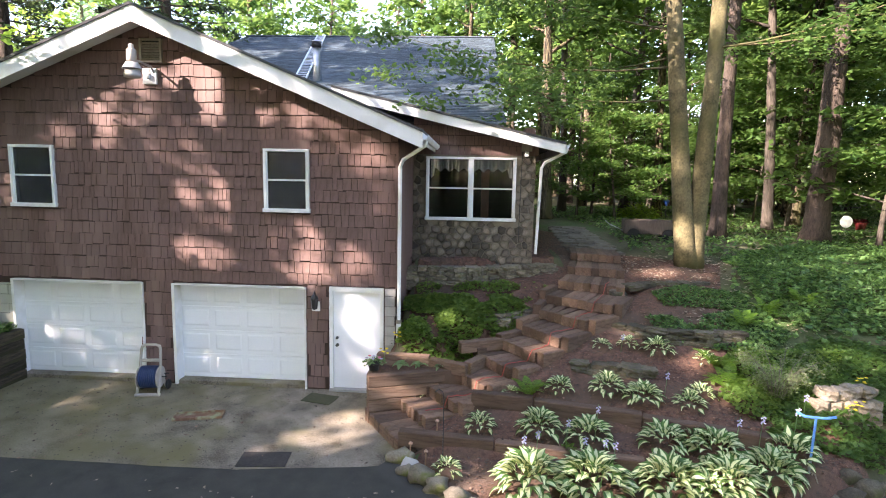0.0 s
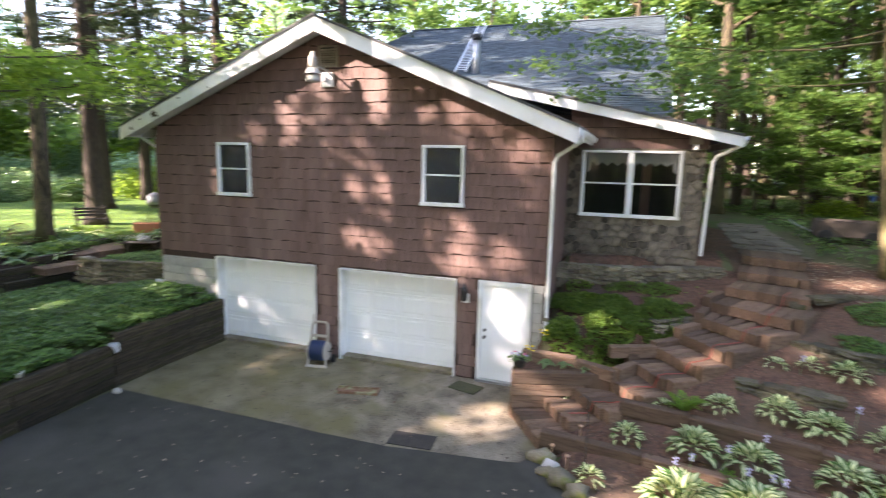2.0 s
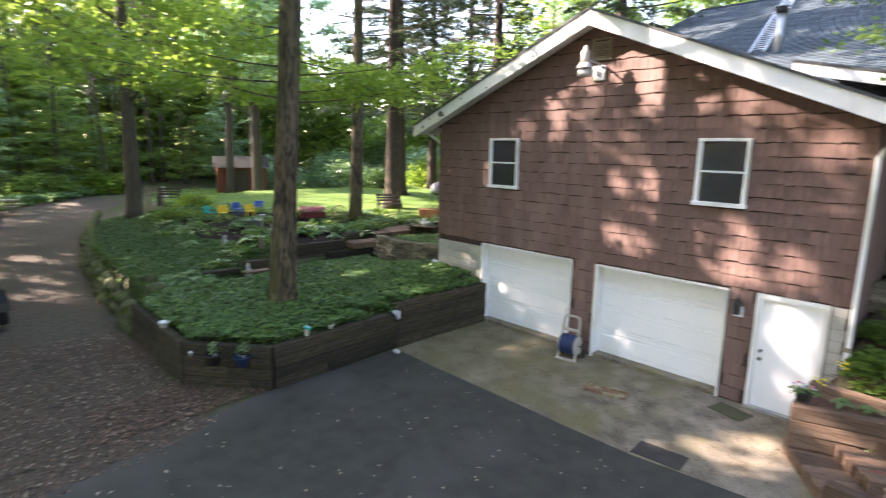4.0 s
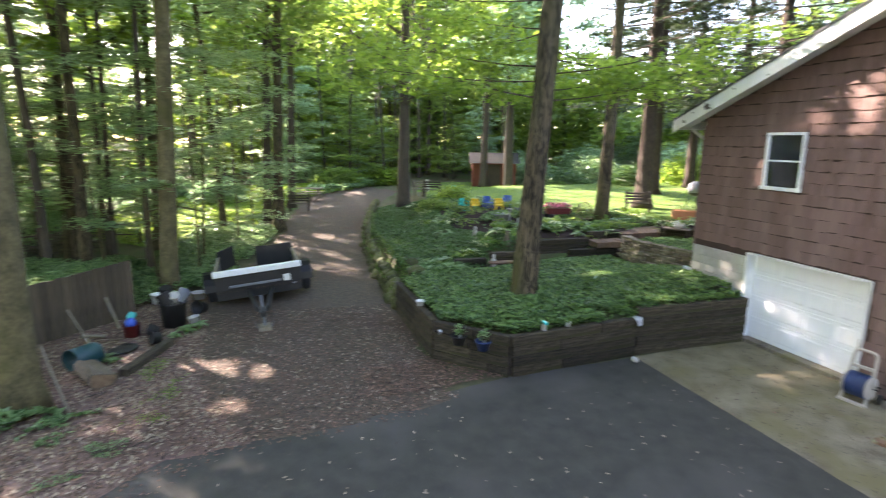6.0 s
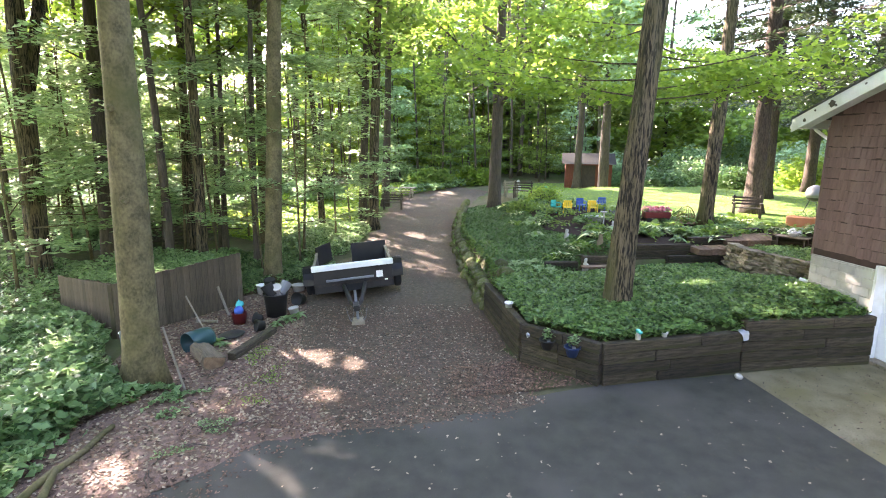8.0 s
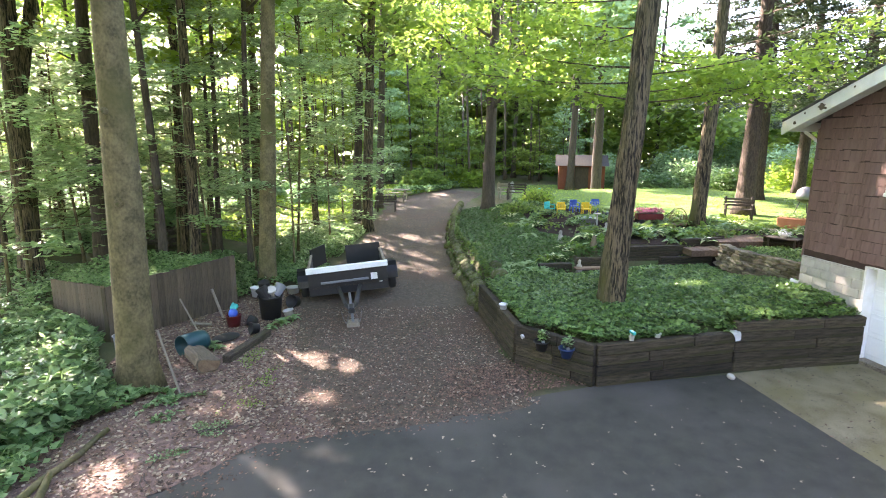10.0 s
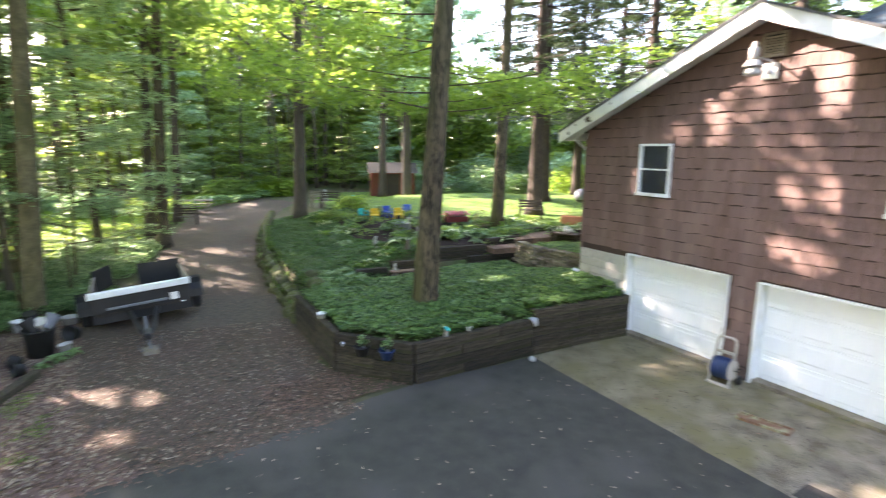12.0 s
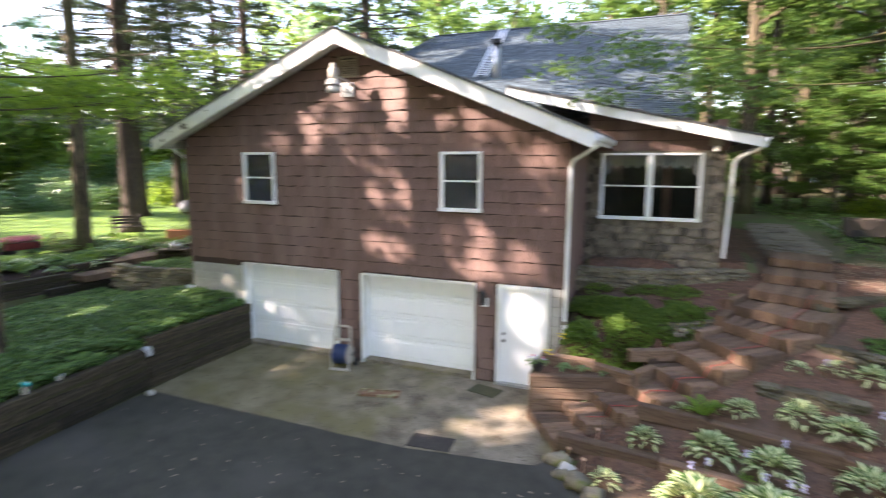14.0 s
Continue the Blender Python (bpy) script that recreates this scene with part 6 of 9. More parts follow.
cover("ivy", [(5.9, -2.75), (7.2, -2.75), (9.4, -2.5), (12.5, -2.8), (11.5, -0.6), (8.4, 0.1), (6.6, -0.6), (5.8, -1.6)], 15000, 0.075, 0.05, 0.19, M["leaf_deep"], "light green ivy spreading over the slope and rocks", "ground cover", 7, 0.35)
cover("groundcover_patch", [(5.6, 1.15), (7.3, 1.0), (7.6, 1.7), (6.4, 2.1), (5.5, 1.7)], 2600, 0.05, 0.05, 0.14, M["cover"], "small patch of green ground cover on mulch", "ground cover", 8)
cover("woodland_herbs", [(-7.2, -15.6), (-9.4, -15.6), (-11.3, -16.8), (-13.6, -18.9), (-18.0, -19.5), (-22.0, -26.0), (-8.0, -27.0), (-3.0, -19.0)], 26000, 0.10, 0.1, 0.7, M["herb"], "broad-leaved woodland herbs with silvery leaves", "undergrowth", 9, 0.1, 0.5)
cover("woodland_herbs", [(-8.2, -14.9), (-8.9, -15.4), (-9.3, -15.9), (-11.4, -16.5), (-13.3, -18.5), (-13.0, -19.2), (-7.6, -18.2), (-6.0, -16.2), (-7.0, -15.1)], 9000, 0.145, 0.15, 0.8, M["herb"], "tall pale woodland herbs before the board fence", "undergrowth", 33, 0.0, 0.6)
cover("woodland_herbs", [(-7.4, -14.6), (-8.2, -14.2), (-8.3, -13.4), (-7.2, -13.8)], 260, 0.06, 0.03, 0.22, M["herb"], "sparse herbs on the leaf litter", "undergrowth", 34, 0.3, 1.5)
cover("ivy", [(-12.2, -0.6), (-14.3, -0.7), (-14.0, 0.3), (-13.4, 0.45), (-12.3, 0.2), (-9.9, 0.75), (-9.7, 0.3)], 4200, 0.06, 0.04, 0.2, M["cover"], "green ground cover below the small stone wall", "ground cover", 35)
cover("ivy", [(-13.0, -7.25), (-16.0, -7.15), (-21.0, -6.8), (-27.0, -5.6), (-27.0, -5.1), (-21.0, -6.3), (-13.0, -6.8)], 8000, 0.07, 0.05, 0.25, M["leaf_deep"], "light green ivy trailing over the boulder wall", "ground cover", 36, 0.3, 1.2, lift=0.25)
cover("woodland_vines", [(-14.1, -14.3), (-11.8, -16.5), (-13.5, -18.3), (-16.5, -17.6), (-16.5, -14.6)], 12000, 0.075, 0.9, 1.5, M["herb"], "mound of leafy vines heaped behind the board fence", "undergrowth", 31)
cover("woodland_herbs", [(-14.2, -14.4), (-11.8, -16.6), (-13.8, -18.6), (-20.0, -17.0), (-20.0, -13.2), (-16.3, -12.6)], 16000, 0.09, 0.1, 0.5, M["herb"], "green herbs growing behind the board fence", "undergrowth", 10, 0.1)
cover("woodland_herbs", [(-15.6, -12.3), (-20.5, -11.2), (-26.0, -9.9), (-27.5, -13.5), (-20.0, -15.0)], 13000, 0.10, 0.05, 0.4, M["herb"], "low green herbs between drive and woods", "undergrowth", 11, 0.25)
cover("woodland_herbs", [(-20.0, -19.0), (-26.0, -19.0), (-44.0, -15.0), (-60.0, -20.0), (-50.0, -45.0), (-20.0, -40.0)], 22000, 0.2, 0.1, 0.7, M["leaf_cool"], "undergrowth on the forest floor", "undergrowth", 12, 0.3, 0.2)
cover("woodland_herbs", [(-36.0, -8.2), (-42.0, -2.5), (-46.0, 1.0), (-60.0, 5.0), (-60.0, -14.0), (-46.0, -7.0)], 16000, 0.22, 0.1, 0.8, M["herb"], "bushy undergrowth at the far end of the drive", "undergrowth", 13, 0.2, 0.2)
cover("lawn_grass_blades", [(p[0], p[1]) for p in LAWN], 34000, 0.04, 0.01, 0.05, M["leaf_bright"], "short bright grass blades of the lawn", "grass", 14, 0.0, 0.4, 2.5)
cover("clearing_grass", [(p[0], p[1]) for p in LAWN2], 24000, 0.09, 0.01, 0.08, M["leaf_bright"], "short grass in the woodland clearing", "grass", 15, 0.2, 0.3, 2.5)
cover("slope_weeds", [(4.9, -0.2), (7.0, -0.6), (8.6, 0.2), (8.2, 1.4), (6.6, 0.8), (5.0, 0.6)], 3500, 0.06, 0.03, 0.22, M["cover"], "scattered weeds and seedlings on the slope", "weeds", 16, 0.55, 1.6)
cover("slope_weeds", [(5.7, -2.4), (7.2, -2.5), (8.4, -0.4), (6.4, -0.4), (5.4, -1.4)], 5200, 0.06, 0.05, 0.32, M["leaf"], "tangled light green plants among the rocks", "weeds", 17, 0.35, 1.2)


def litter(name, poly, n, size, material, label, seed, flat=None, lift=0.03):
    r = np.random.RandomState(seed)
    xs, ys = [p[0] for p in poly], [p[1] for p in poly]
    pts = []
    while len(pts) < n:
        x, y = r.uniform(min(xs), max(xs)), r.uniform(min(ys), max(ys))
        if edge_gap(x, y, poly) > 0:
            pts.append((x, y, (ground_z(x, y) if flat is None else flat) + lift))
    v, f = leaf_cloud(pts, n, size, 0.04, 0.1, seed, 0.0, 1.5, 0.22)
    return tagged(link_mesh(name, array_mesh(name, v, f), material), label, "fallen leaves", kind="stuff")


NEAR_DRIVE = [(-6.9, -12.4), (-6.5, -11.4), (-6.6, -10.6), (-7.0, -7.4), (-8.9, -7.4), (-13.0, -7.5), (-13.5, -12.4), (-9.0, -13.2)]
litter("fallen_leaves", NEAR_DRIVE, 19000, 0.030, M["dry_leaf"], "reddish leaf crumbs lying over the near drive", 21, lift=0.026)
litter("fallen_leaves", [(-5.0, -13.9), (-6.9, -11.9), (-7.2, -8.0), (-6.6, -8.0), (-6.3, -11.4), (-4.4, -13.4)], 900, 0.034, M["dry_leaf"], "dry leaves blown over the asphalt edge", 22, 0.0, 0.024)
litter("fallen_leaves", LITTER, 6000, 0.045, M["pale_leaf"], "pale dry leaves among the brown ones", 23, lift=0.035)
cover("woodland_herbs", [(-5.3, -15.3), (-7.6, -14.5), (-8.4, -14.0), (-8.7, -15.3), (-6.5, -16.6), (-4.4, -16.6)], 1500, 0.115, 0.05, 0.35, M["herb"], "sparse herbs spreading over the leaf litter", "undergrowth", 37, 0.55, 1.1)
litter("fallen_leaves", NEAR_DRIVE, 2200, 0.036, M["pale_leaf"], "pale dry leaves on the near drive", 24, lift=0.05)
litter("fallen_leaves", LITTER, 14000, 0.05, M["dry_leaf"], "dry brown leaves lying thick on the verge", 1, lift=0.03)
litter("fallen_leaves", DRIVE, 12000, 0.03, M["dry_leaf"], "dry brown leaves scattered over the gravel drive", 2, lift=0.04)
litter("fallen_leaves", [(-7.6, -6.2), (-8.9, -7.5), (-8.8, -9.0), (-7.4, -9.0)], 2600, 0.04, M["dry_leaf"], "dry brown leaves piled below the retaining wall", 3, lift=0.05)
litter("fallen_leaves", [(-6.4, -12.0), (-7.5, -6.5), (-7.5, -3.4), (0.2, -3.2), (3.5, -5.0), (4.0, -13.0)], 620, 0.034, M["pale_leaf"], "pale leaves scattered on the asphalt", 4, 0.0, 0.022)
litter("leaf_crumbs", [(-6.4, -12.0), (-7.5, -6.5), (-7.5, -3.4), (0.2, -3.2), (3.5, -5.0), (4.0, -13.0)], 1400, 0.02, M["darkwood"], "dark crumbs of bark and twigs on the asphalt", 27, 0.0, 0.02)
litter("leaf_crumbs", CONCRETE, 1600, 0.02, M["darkwood"], "dark crumbs of bark and leaves on the concrete", 25, 0.0, 0.024)
litter("fallen_leaves", CONCRETE, 240, 0.03, M["dry_leaf"], "brown leaf scraps on the concrete apron", 5, 0.0, 0.03)
litter("mulch_chips", MULCH, 9000, 0.028, M["darkwood"], "dark bark chips on the mulched slope", 26, lift=0.045)
litter("mulch_chips", MULCH, 13000, 0.03, M["dry_leaf"], "bark chips and dead leaves on the mulched slope", 6, lift=0.045)
litter("fallen_leaves", [(6.0, 0.5), (5.0, 4.5), (9.0, 5.0), (9.0, 0.0)], 1500, 0.05, M["pale_leaf"], "pale dry leaves on the slope below the twin tree", 7, lift=0.05)

# ---- plants of the slope ----
def leaf_blade(length, width, arch, cols, mats, seed=0, stem=0.25, fold=0.15):
    """One arching leaf from the origin along +x; the middle columns take the second material."""
    me = bpy.data.meshes.new("leaf")
    n, vs, fs, mi = 6, [], [], []
    r = random.Random(seed)
    tw = r.uniform(-0.15, 0.15)
    for i in range(n + 1):
        s = i / n
        x = length * (s - 0.18 * s * s * arch)
        z = length * arch * (1.35 * s - 1.55 * s * s)
        k = max(0.0, (s - stem) / (1 - stem))
        w = width * (0.04 if s <= stem else max(0.04, math.sin(math.pi * k ** 0.72)))
        for c in cols:
            vs.append((x, c * w + tw * length * s * s * 0.4, z + abs(c) * w * fold * 2 + 0.01 * math.sin(9 * s + c * 3)))
    m = len(cols)
    for i in range(n):
        for c in range(m - 1):
            fs.append((i * m + c, (i + 1) * m + c, (i + 1) * m + c + 1, i * m + c + 1))
            mi.append(1 if m == 4 and c == 1 and len(mats) > 1 else 0)
    me.from_pydata(vs, [], fs)
    for q in mats:
        me.materials.append(q)
    me.polygons.foreach_set("material_index", mi)
    me.polygons.foreach_set("use_smooth", [True] * len(fs))
    me.update()
    return me


hosta_leaves = [leaf_blade(1.0, w, a, (-1, -0.5, 0.5, 1), (M["hosta"], M["hosta_edge"]), k, 0.04) for k, (w, a) in enumerate(((0.30, 0.35), (0.26, 0.5), (0.31, 0.25), (0.28, 0.6)))]
plain_leaves = [leaf_blade(1.0, w, a, (-1, 0, 1), (M["herb"],), k + 9) for k, (w, a) in enumerate(((0.20, 0.5), (0.17, 0.8), (0.23, 0.65)))]
strap_leaves = [leaf_blade(1.0, w, a, (-1, 0, 1), (M["fern"],), k + 19, 0.05) for k, (w, a) in enumerate(((0.035, 0.9), (0.03, 1.2), (0.04, 0.7)))]


def clump(name, label, category, x, y, size, count, blades, group="", rise=(0.1, 1.1), z=None, seed=0):
    r = random.Random(seed or int(abs(x * 131 + y * 37) * 100))
    ob = empty(name, (x, y, (ground_z(x, y) if z is None else z) + 0.02), label, category, group)
    for k in range(count):
        o = new("leaf", r.choice(blades))
        o.parent = ob
        u = (k + 0.5) / count
        s = size * r.uniform(0.6, 1.1) * (0.6 + 0.4 * u)
        o.matrix_basis = Matrix.Rotation(k * 2.399 + r.uniform(-0.3, 0.3), 4, "Z") @ Matrix.Rotation(-(rise[1] + (rise[0] - rise[1]) * u) + r.uniform(-0.1, 0.1), 4, "Y") @ Matrix.Scale(s, 4)
    return ob


def mound(name, label, category, x, y, size, count, blades, group=""):
    """A low dome of overlapping blades, all pointing outwards."""
    r = random.Random(int(abs(x * 131 + y * 37) * 100))
    ob = empty(name, (x, y, ground_z(x, y) + 0.01), label, category, group)
    for k in range(count):
        u = (k + 0.5) / count
        t = k * 2.399 + r.uniform(-0.35, 0.35)
        rad = size * 0.80 * math.sqrt(u) * r.uniform(0.85, 1.05)
        z = size * (0.12 + 0.66 * math.sqrt(max(0.0, 1 - u * 0.98))) * r.uniform(0.8, 1.1)
        s = min(0.25, size * r.uniform(0.36, 0.50))
        o = new("leaf", r.choice(blades))
        o.parent = ob
        o.matrix_basis = Matrix.Translation((0.78 * rad * math.cos(t), 0.78 * rad * math.sin(t), z * 0.8)) @ Matrix.Rotation(t + r.uniform(-0.5, 0.5), 4, "Z") @ Matrix.Rotation(-(1.0 - 1.35 * u) + r.uniform(-0.2, 0.2), 4, "Y") @ Matrix.Rotation(r.uniform(-0.4, 0.4), 4, "X") @ Matrix.Scale(s, 4)
    return ob


HOSTA = "variegated hosta with cream striped green leaves"
for x, y, s, n in ((1.21, -3.12, 0.26, 14), (2.35, -3.43, 0.60, 46), (3.23, -3.45, 0.62, 48), (4.27, -3.40, 0.58, 46), (5.08, -3.30, 0.56, 42), (5.70, -3.16, 0.50, 36), (4.72, -3.5, 0.45, 24),
                   (1.69, -2.30, 0.30, 22), (2.6, -2.34, 0.42, 28), (3.34, -2.52, 0.42, 28), (4.42, -2.62, 0.42, 26), (5.09, -2.82, 0.46, 28), (6.10, -2.90, 0.46, 26), (4.85, -2.6, 0.3, 14),
                   (3.03, -1.56, 0.28, 20), (3.81, -1.61, 0.36, 24), (4.33, -1.86, 0.38, 28), (3.97, -0.40, 0.22, 14), (4.98, -0.48, 0.34, 22), (4.48, -0.30, 0.24, 14), (2.22, -1.60, 0.2, 12), (4.99, -2.05, 0.3, 18), (5.75, -0.75, 0.26, 14), (0.72, -0.92, 0.26, 14), (5.25, -1.8, 0.3, 16)):
    mound("hosta", HOSTA, "hosta", x, y, s, int(n * 2.5), hosta_leaves, "hostas on the slope")

# hosta flower stalks
for x, y, h in ((2.25, -3.3, 0.75), (2.45, -3.2, 0.78), (3.1, -3.25, 0.72), (3.35, -3.35, 0.75), (3.5, -3.3, 0.7), (3.42, -2.55, 0.62), (2.95, -2.75, 0.55), (6.2, -2.75, 0.7), (5.7, -2.8, 0.6), (4.7, -1.75, 0.45), (4.3, -0.5, 0.4), (5.4, -2.75, 0.55), (6.45, -2.5, 0.6)):
    z = ground_z(x, y)
    fl = empty("hosta_flower", (x, y, z), "pale lilac hosta flower on a thin stalk", "flower", "hosta flowers")
    part("stalk", tube(bmesh.new(), [(0, 0, 0), (0.02, 0.01, h * 0.6), (0.03, 0.0, h)], 0.005, 4), M["herb"], fl)
    for k in range(7):
        t = k * 2.4
        bm = bmesh.new()
        lathe(bm, [(0.004, 0), (0.008, 0.02), (0.014, 0.04)], 6)
        o = part("bell", bm, M["lilac"], fl)
        o.matrix_basis = Matrix.Translation((0.03, 0, h - 0.02 - k * 0.016)) @ Matrix.Rotation(t, 4, "Z") @ Matrix.Rotation(2.3, 4, "Y")


# ferns
def frond_mesh(seed):
    bm = bmesh.new()
    n = 16
    for i in range(n):
        s = (i + 0.5) / n
        x, z = s * (1 - 0.15 * s), 0.75 * s - 0.62 * s * s
        w = 0.20 * math.sin(math.pi * (0.12 + 0.88 * s) ** 0.8) + 0.015
        for sd in (-1, 1):
            a = [bm.verts.new(p) for p in ((x - 0.018, 0, z), (x + 0.018, 0, z), (x + 0.05 + 0.02, sd * w, z - 0.06 * w * 5 * 0.3), (x + 0.02, sd * w * 0.9, z - 0.08 * w))]
            bm.faces.new(a if sd > 0 else a[::-1])
    tube(bm, [(0, 0, 0), (0.45, 0, 0.21), (0.85, 0, 0.13)], [0.008, 0.006, 0.003], 4)
    me = bpy.data.meshes.new("frond")
    bm.to_mesh(me)
    bm.free()
    me.materials.append(M["fern"])
    return me


fronds = [frond_mesh(1)]


def fern(x, y, s, n=11):
    r = random.Random(int(abs(x * 77 + y * 31) * 100))
    ob = empty("fern", (x, y, ground_z(x, y) + 0.02), "bright green arching fern", "fern", "ferns on the slope")
    for k in range(n):
        o = new("frond", fronds[0])
        o.parent = ob
        o.matrix_basis = Matrix.Rotation(k * 2.399 + r.uniform(-0.3, 0.3), 4, "Z") @ Matrix.Rotation(-r.uniform(0.0, 0.7), 4, "Y") @ Matrix.Scale(s * r.uniform(0.75, 1.1), 4)


for x, y, s in ((2.50, -1.68, 0.48), (5.83, -1.43, 0.55), (5.95, -0.91, 0.6), (6.5, -0.7, 0.5), (0.12, -1.0, 0.34), (6.9, 0.4, 0.5), (3.0, -2.75, 0.2), (7.6, 0.9, 0.5), (8.6, 1.4, 0.5), (-16.3, -1.2, 0.6), (-16.0, 1.5, 0.6), (-17.2, 3.4, 0.6), (-15.2, -2.6, 0.6), (-15.0, -3.4, 0.55), (-19.3, 5.0, 0.6), (-18.5, 4.2, 0.6)):
    fern(x, y, s)

# feathery shrub among the rocks
bs = empty("feathery_shrub", (6.45, -1.80, ground_z(6.45, -1.8)), "pale feathery shrub with drooping sprays", "shrub")
r_ = random.Random(5)
spots = []
bm = bmesh.new()
for k in range(26):
    t, l = k * 2.399, r_.uniform(0.4, 1.0)
    pts = [(0.05 * math.cos(t), 0.05 * math.sin(t), 0.0), (0.28 * l * math.cos(t), 0.28 * l * math.sin(t), 0.6 * l), (0.55 * l * math.cos(t), 0.55 * l * math.sin(t), 0.85 * l), (0.75 * l * math.cos(t), 0.75 * l * math.sin(t), 0.75 * l)]
    tube(bm, pts, [0.008, 0.006, 0.004, 0.002], 4)
    for a, b in zip(pts, pts[1:]):
        for u in (0.2, 0.5, 0.8):
            spots.append(tuple(a[i] + (b[i] - a[i]) * u for i in range(3)))
part("stem", bm, M["wood"], bs)
M["feather"] = leaf_mat("feathery_leaf", (0.13, 0.17, 0.07), (0.22, 0.26, 0.12), 0.4)
v_, f_ = leaf_cloud(spots, 3800, 0.016, 0.11, 0.9, 3, 0.2, 3.5)
link_mesh("leaves", array_mesh("leaves", v_, f_), M["feather"], bs)

# small flowering plants
for x, y, z in ((7.38, -2.16, None), (7.55, -2.05, None), (8.02, -1.39, None), (-0.05, -1.05, 0.98), (0.1, -0.45, 1.12)):
    z = ground_z(x, y) if z is None else z
    fl = empty("yellow_flowers", (x, y, z), "small plant with bright yellow flowers", "flower", "yellow flowers")
    part("stem", tube(bmesh.new(), [(0, 0, 0), (0.01, 0, 0.12), (0, 0.02, 0.25)], 0.004, 4), M["herb"], fl)
    for k in range(6):
        bm = bmesh.new()
        lathe(bm, [(0.005, 0), (0.03, 0.012), (0.012, 0.02)], 7)
        o = part("blossom", bm, M["yellow_flower"], fl)
        o.location = (0.06 * math.cos(k * 2.4), 0.06 * math.sin(k * 2.4), 0.2 + 0.02 * k)


# ---- stones ----
stone_meshes = {}
for kind, size in (("flat", (0.5, 0.5, 0.5)),):
    for k in range(6):
        bm = bmesh.new()
        bmesh.ops.create_cube(bm, size=1.0)
        bmesh.ops.subdivide_edges(bm, edges=bm.edges[:], cuts=2, use_grid_fill=True)
        for q in bm.verts:
            d = q.co.normalized() * 0.62
            q.co = q.co.lerp(d, 0.32) + Vector((noise.noise(q.co * 3 + Vector((k * 5, 0, 0))), noise.noise(q.co * 3 + Vector((0, k * 5, 0))), noise.noise(q.co * 3 + Vector((0, 0, k * 5))))) * 0.2
        me = bpy.data.meshes.new("stone")
        bm.to_mesh(me)
        bm.free()
        me.materials.append(M["dry_stone"])
        stone_meshes.setdefault(kind, []).append(me)


def put_stone(parent, name, x, y, z, sx, sy, sz, turn=0.0, material=None):
    o = new(name, rng.choice(stone_meshes["flat"]))
    o.parent = parent
    o.matrix_basis = Matrix.Translation((x, y, z)) @ Matrix.Rotation(turn, 4, "Z") @ Matrix.Rotation(rng.uniform(-0.06, 0.06), 4, "X") @ Matrix.Diagonal((sx, sy, sz, 1))
    if material:
        o.material_slots[0].link = "OBJECT"
        o.material_slots[0].material = material
    return o


def dry_wall(label, path, base, height, course=0.13, material=None, length=(0.22, 0.5), batter=0.25, z_of=None):
    w = empty("dry_stone_wall", (0, 0, 0), label, "stone wall", "dry stone walls")
    n = max(1, round(height / course))
    for r in range(n):
        for a, b in zip(path, path[1:]):
            a, b = Vector(a), Vector(b)
            L_ = (b - a).length
            d = (b - a) / L_
            nrm = Vector((-d.y, d.x))
            s = -rng.uniform(0, 0.2)
            while s < L_:
                l = rng.uniform(*length)
                c = a + d * min(s + l / 2, L_) + nrm * (r * course * batter + rng.uniform(-0.03, 0.03))
                zb = base if z_of is None else z_of(c.x, c.y)
                put_stone(w, "stone", c.x, c.y, zb + (r + 0.5) * course, l * 0.96, rng.uniform(0.22, 0.36), course * rng.uniform(0.8, 1.15), math.atan2(d.y, d.x) + rng.uniform(-0.06, 0.06), material)
                s += l
    return w


dry_wall("low grey dry stone wall below the stone wing", [(0.05, 1.80), (1.2, 1.90), (2.4, 2.3), (3.5, 2.85)], 1.80, 0.52, 0.105, M["pale_stone"], (0.13, 0.36))
dry_wall("mossy ledge of flat stones beside the steps", [(1.45, 0.45), (2.15, 0.58), (2.75, 1.05)], 1.24, 0.36, 0.09, M["pale_stone"], (0.13, 0.34))
dry_wall("mossy low stone ledge across the slope", [(4.35, 0.34), (5.0, -0.05), (5.9, -0.18), (6.6, -0.1)], 1.28, 0.24, 0.09, None, (0.16, 0.4))
dry_wall("mossy low stone ledge across the slope", [(3.35, -0.95), (4.0, -1.05), (4.6, -1.15)], 0.96, 0.18, 0.09, None, (0.15, 0.38))
dry_wall("mossy stones below the twin tree", [(5.0, 1.75), (5.8, 2.2), (6.8, 2.3)], 1.95, 0.16, 0.12, None, (0.2, 0.5))
dry_wall("pale sandstone blocks in the ivy", [(7.0, -2.1), (7.8, -1.95)], 0.68, 0.56, 0.18, M["sand_block"], (0.2, 0.3))
dry_wall("small curved dry stone wall at the house corner", [(-13.3, 0.55), (-12.3, 0.35), (-11.2, 0.55), (-10.3, 0.85), (-9.75, 1.05)], 0.92, 0.68, 0.135, M["pale_stone"])
dry_wall("pale stone kerb at the far flower bed", [(-31.0, 21.5), (-26.0, 19.0), (-21.0, 16.5)], 1.3, 0.5, 0.22, M["pale_stone"], (0.4, 0.9))

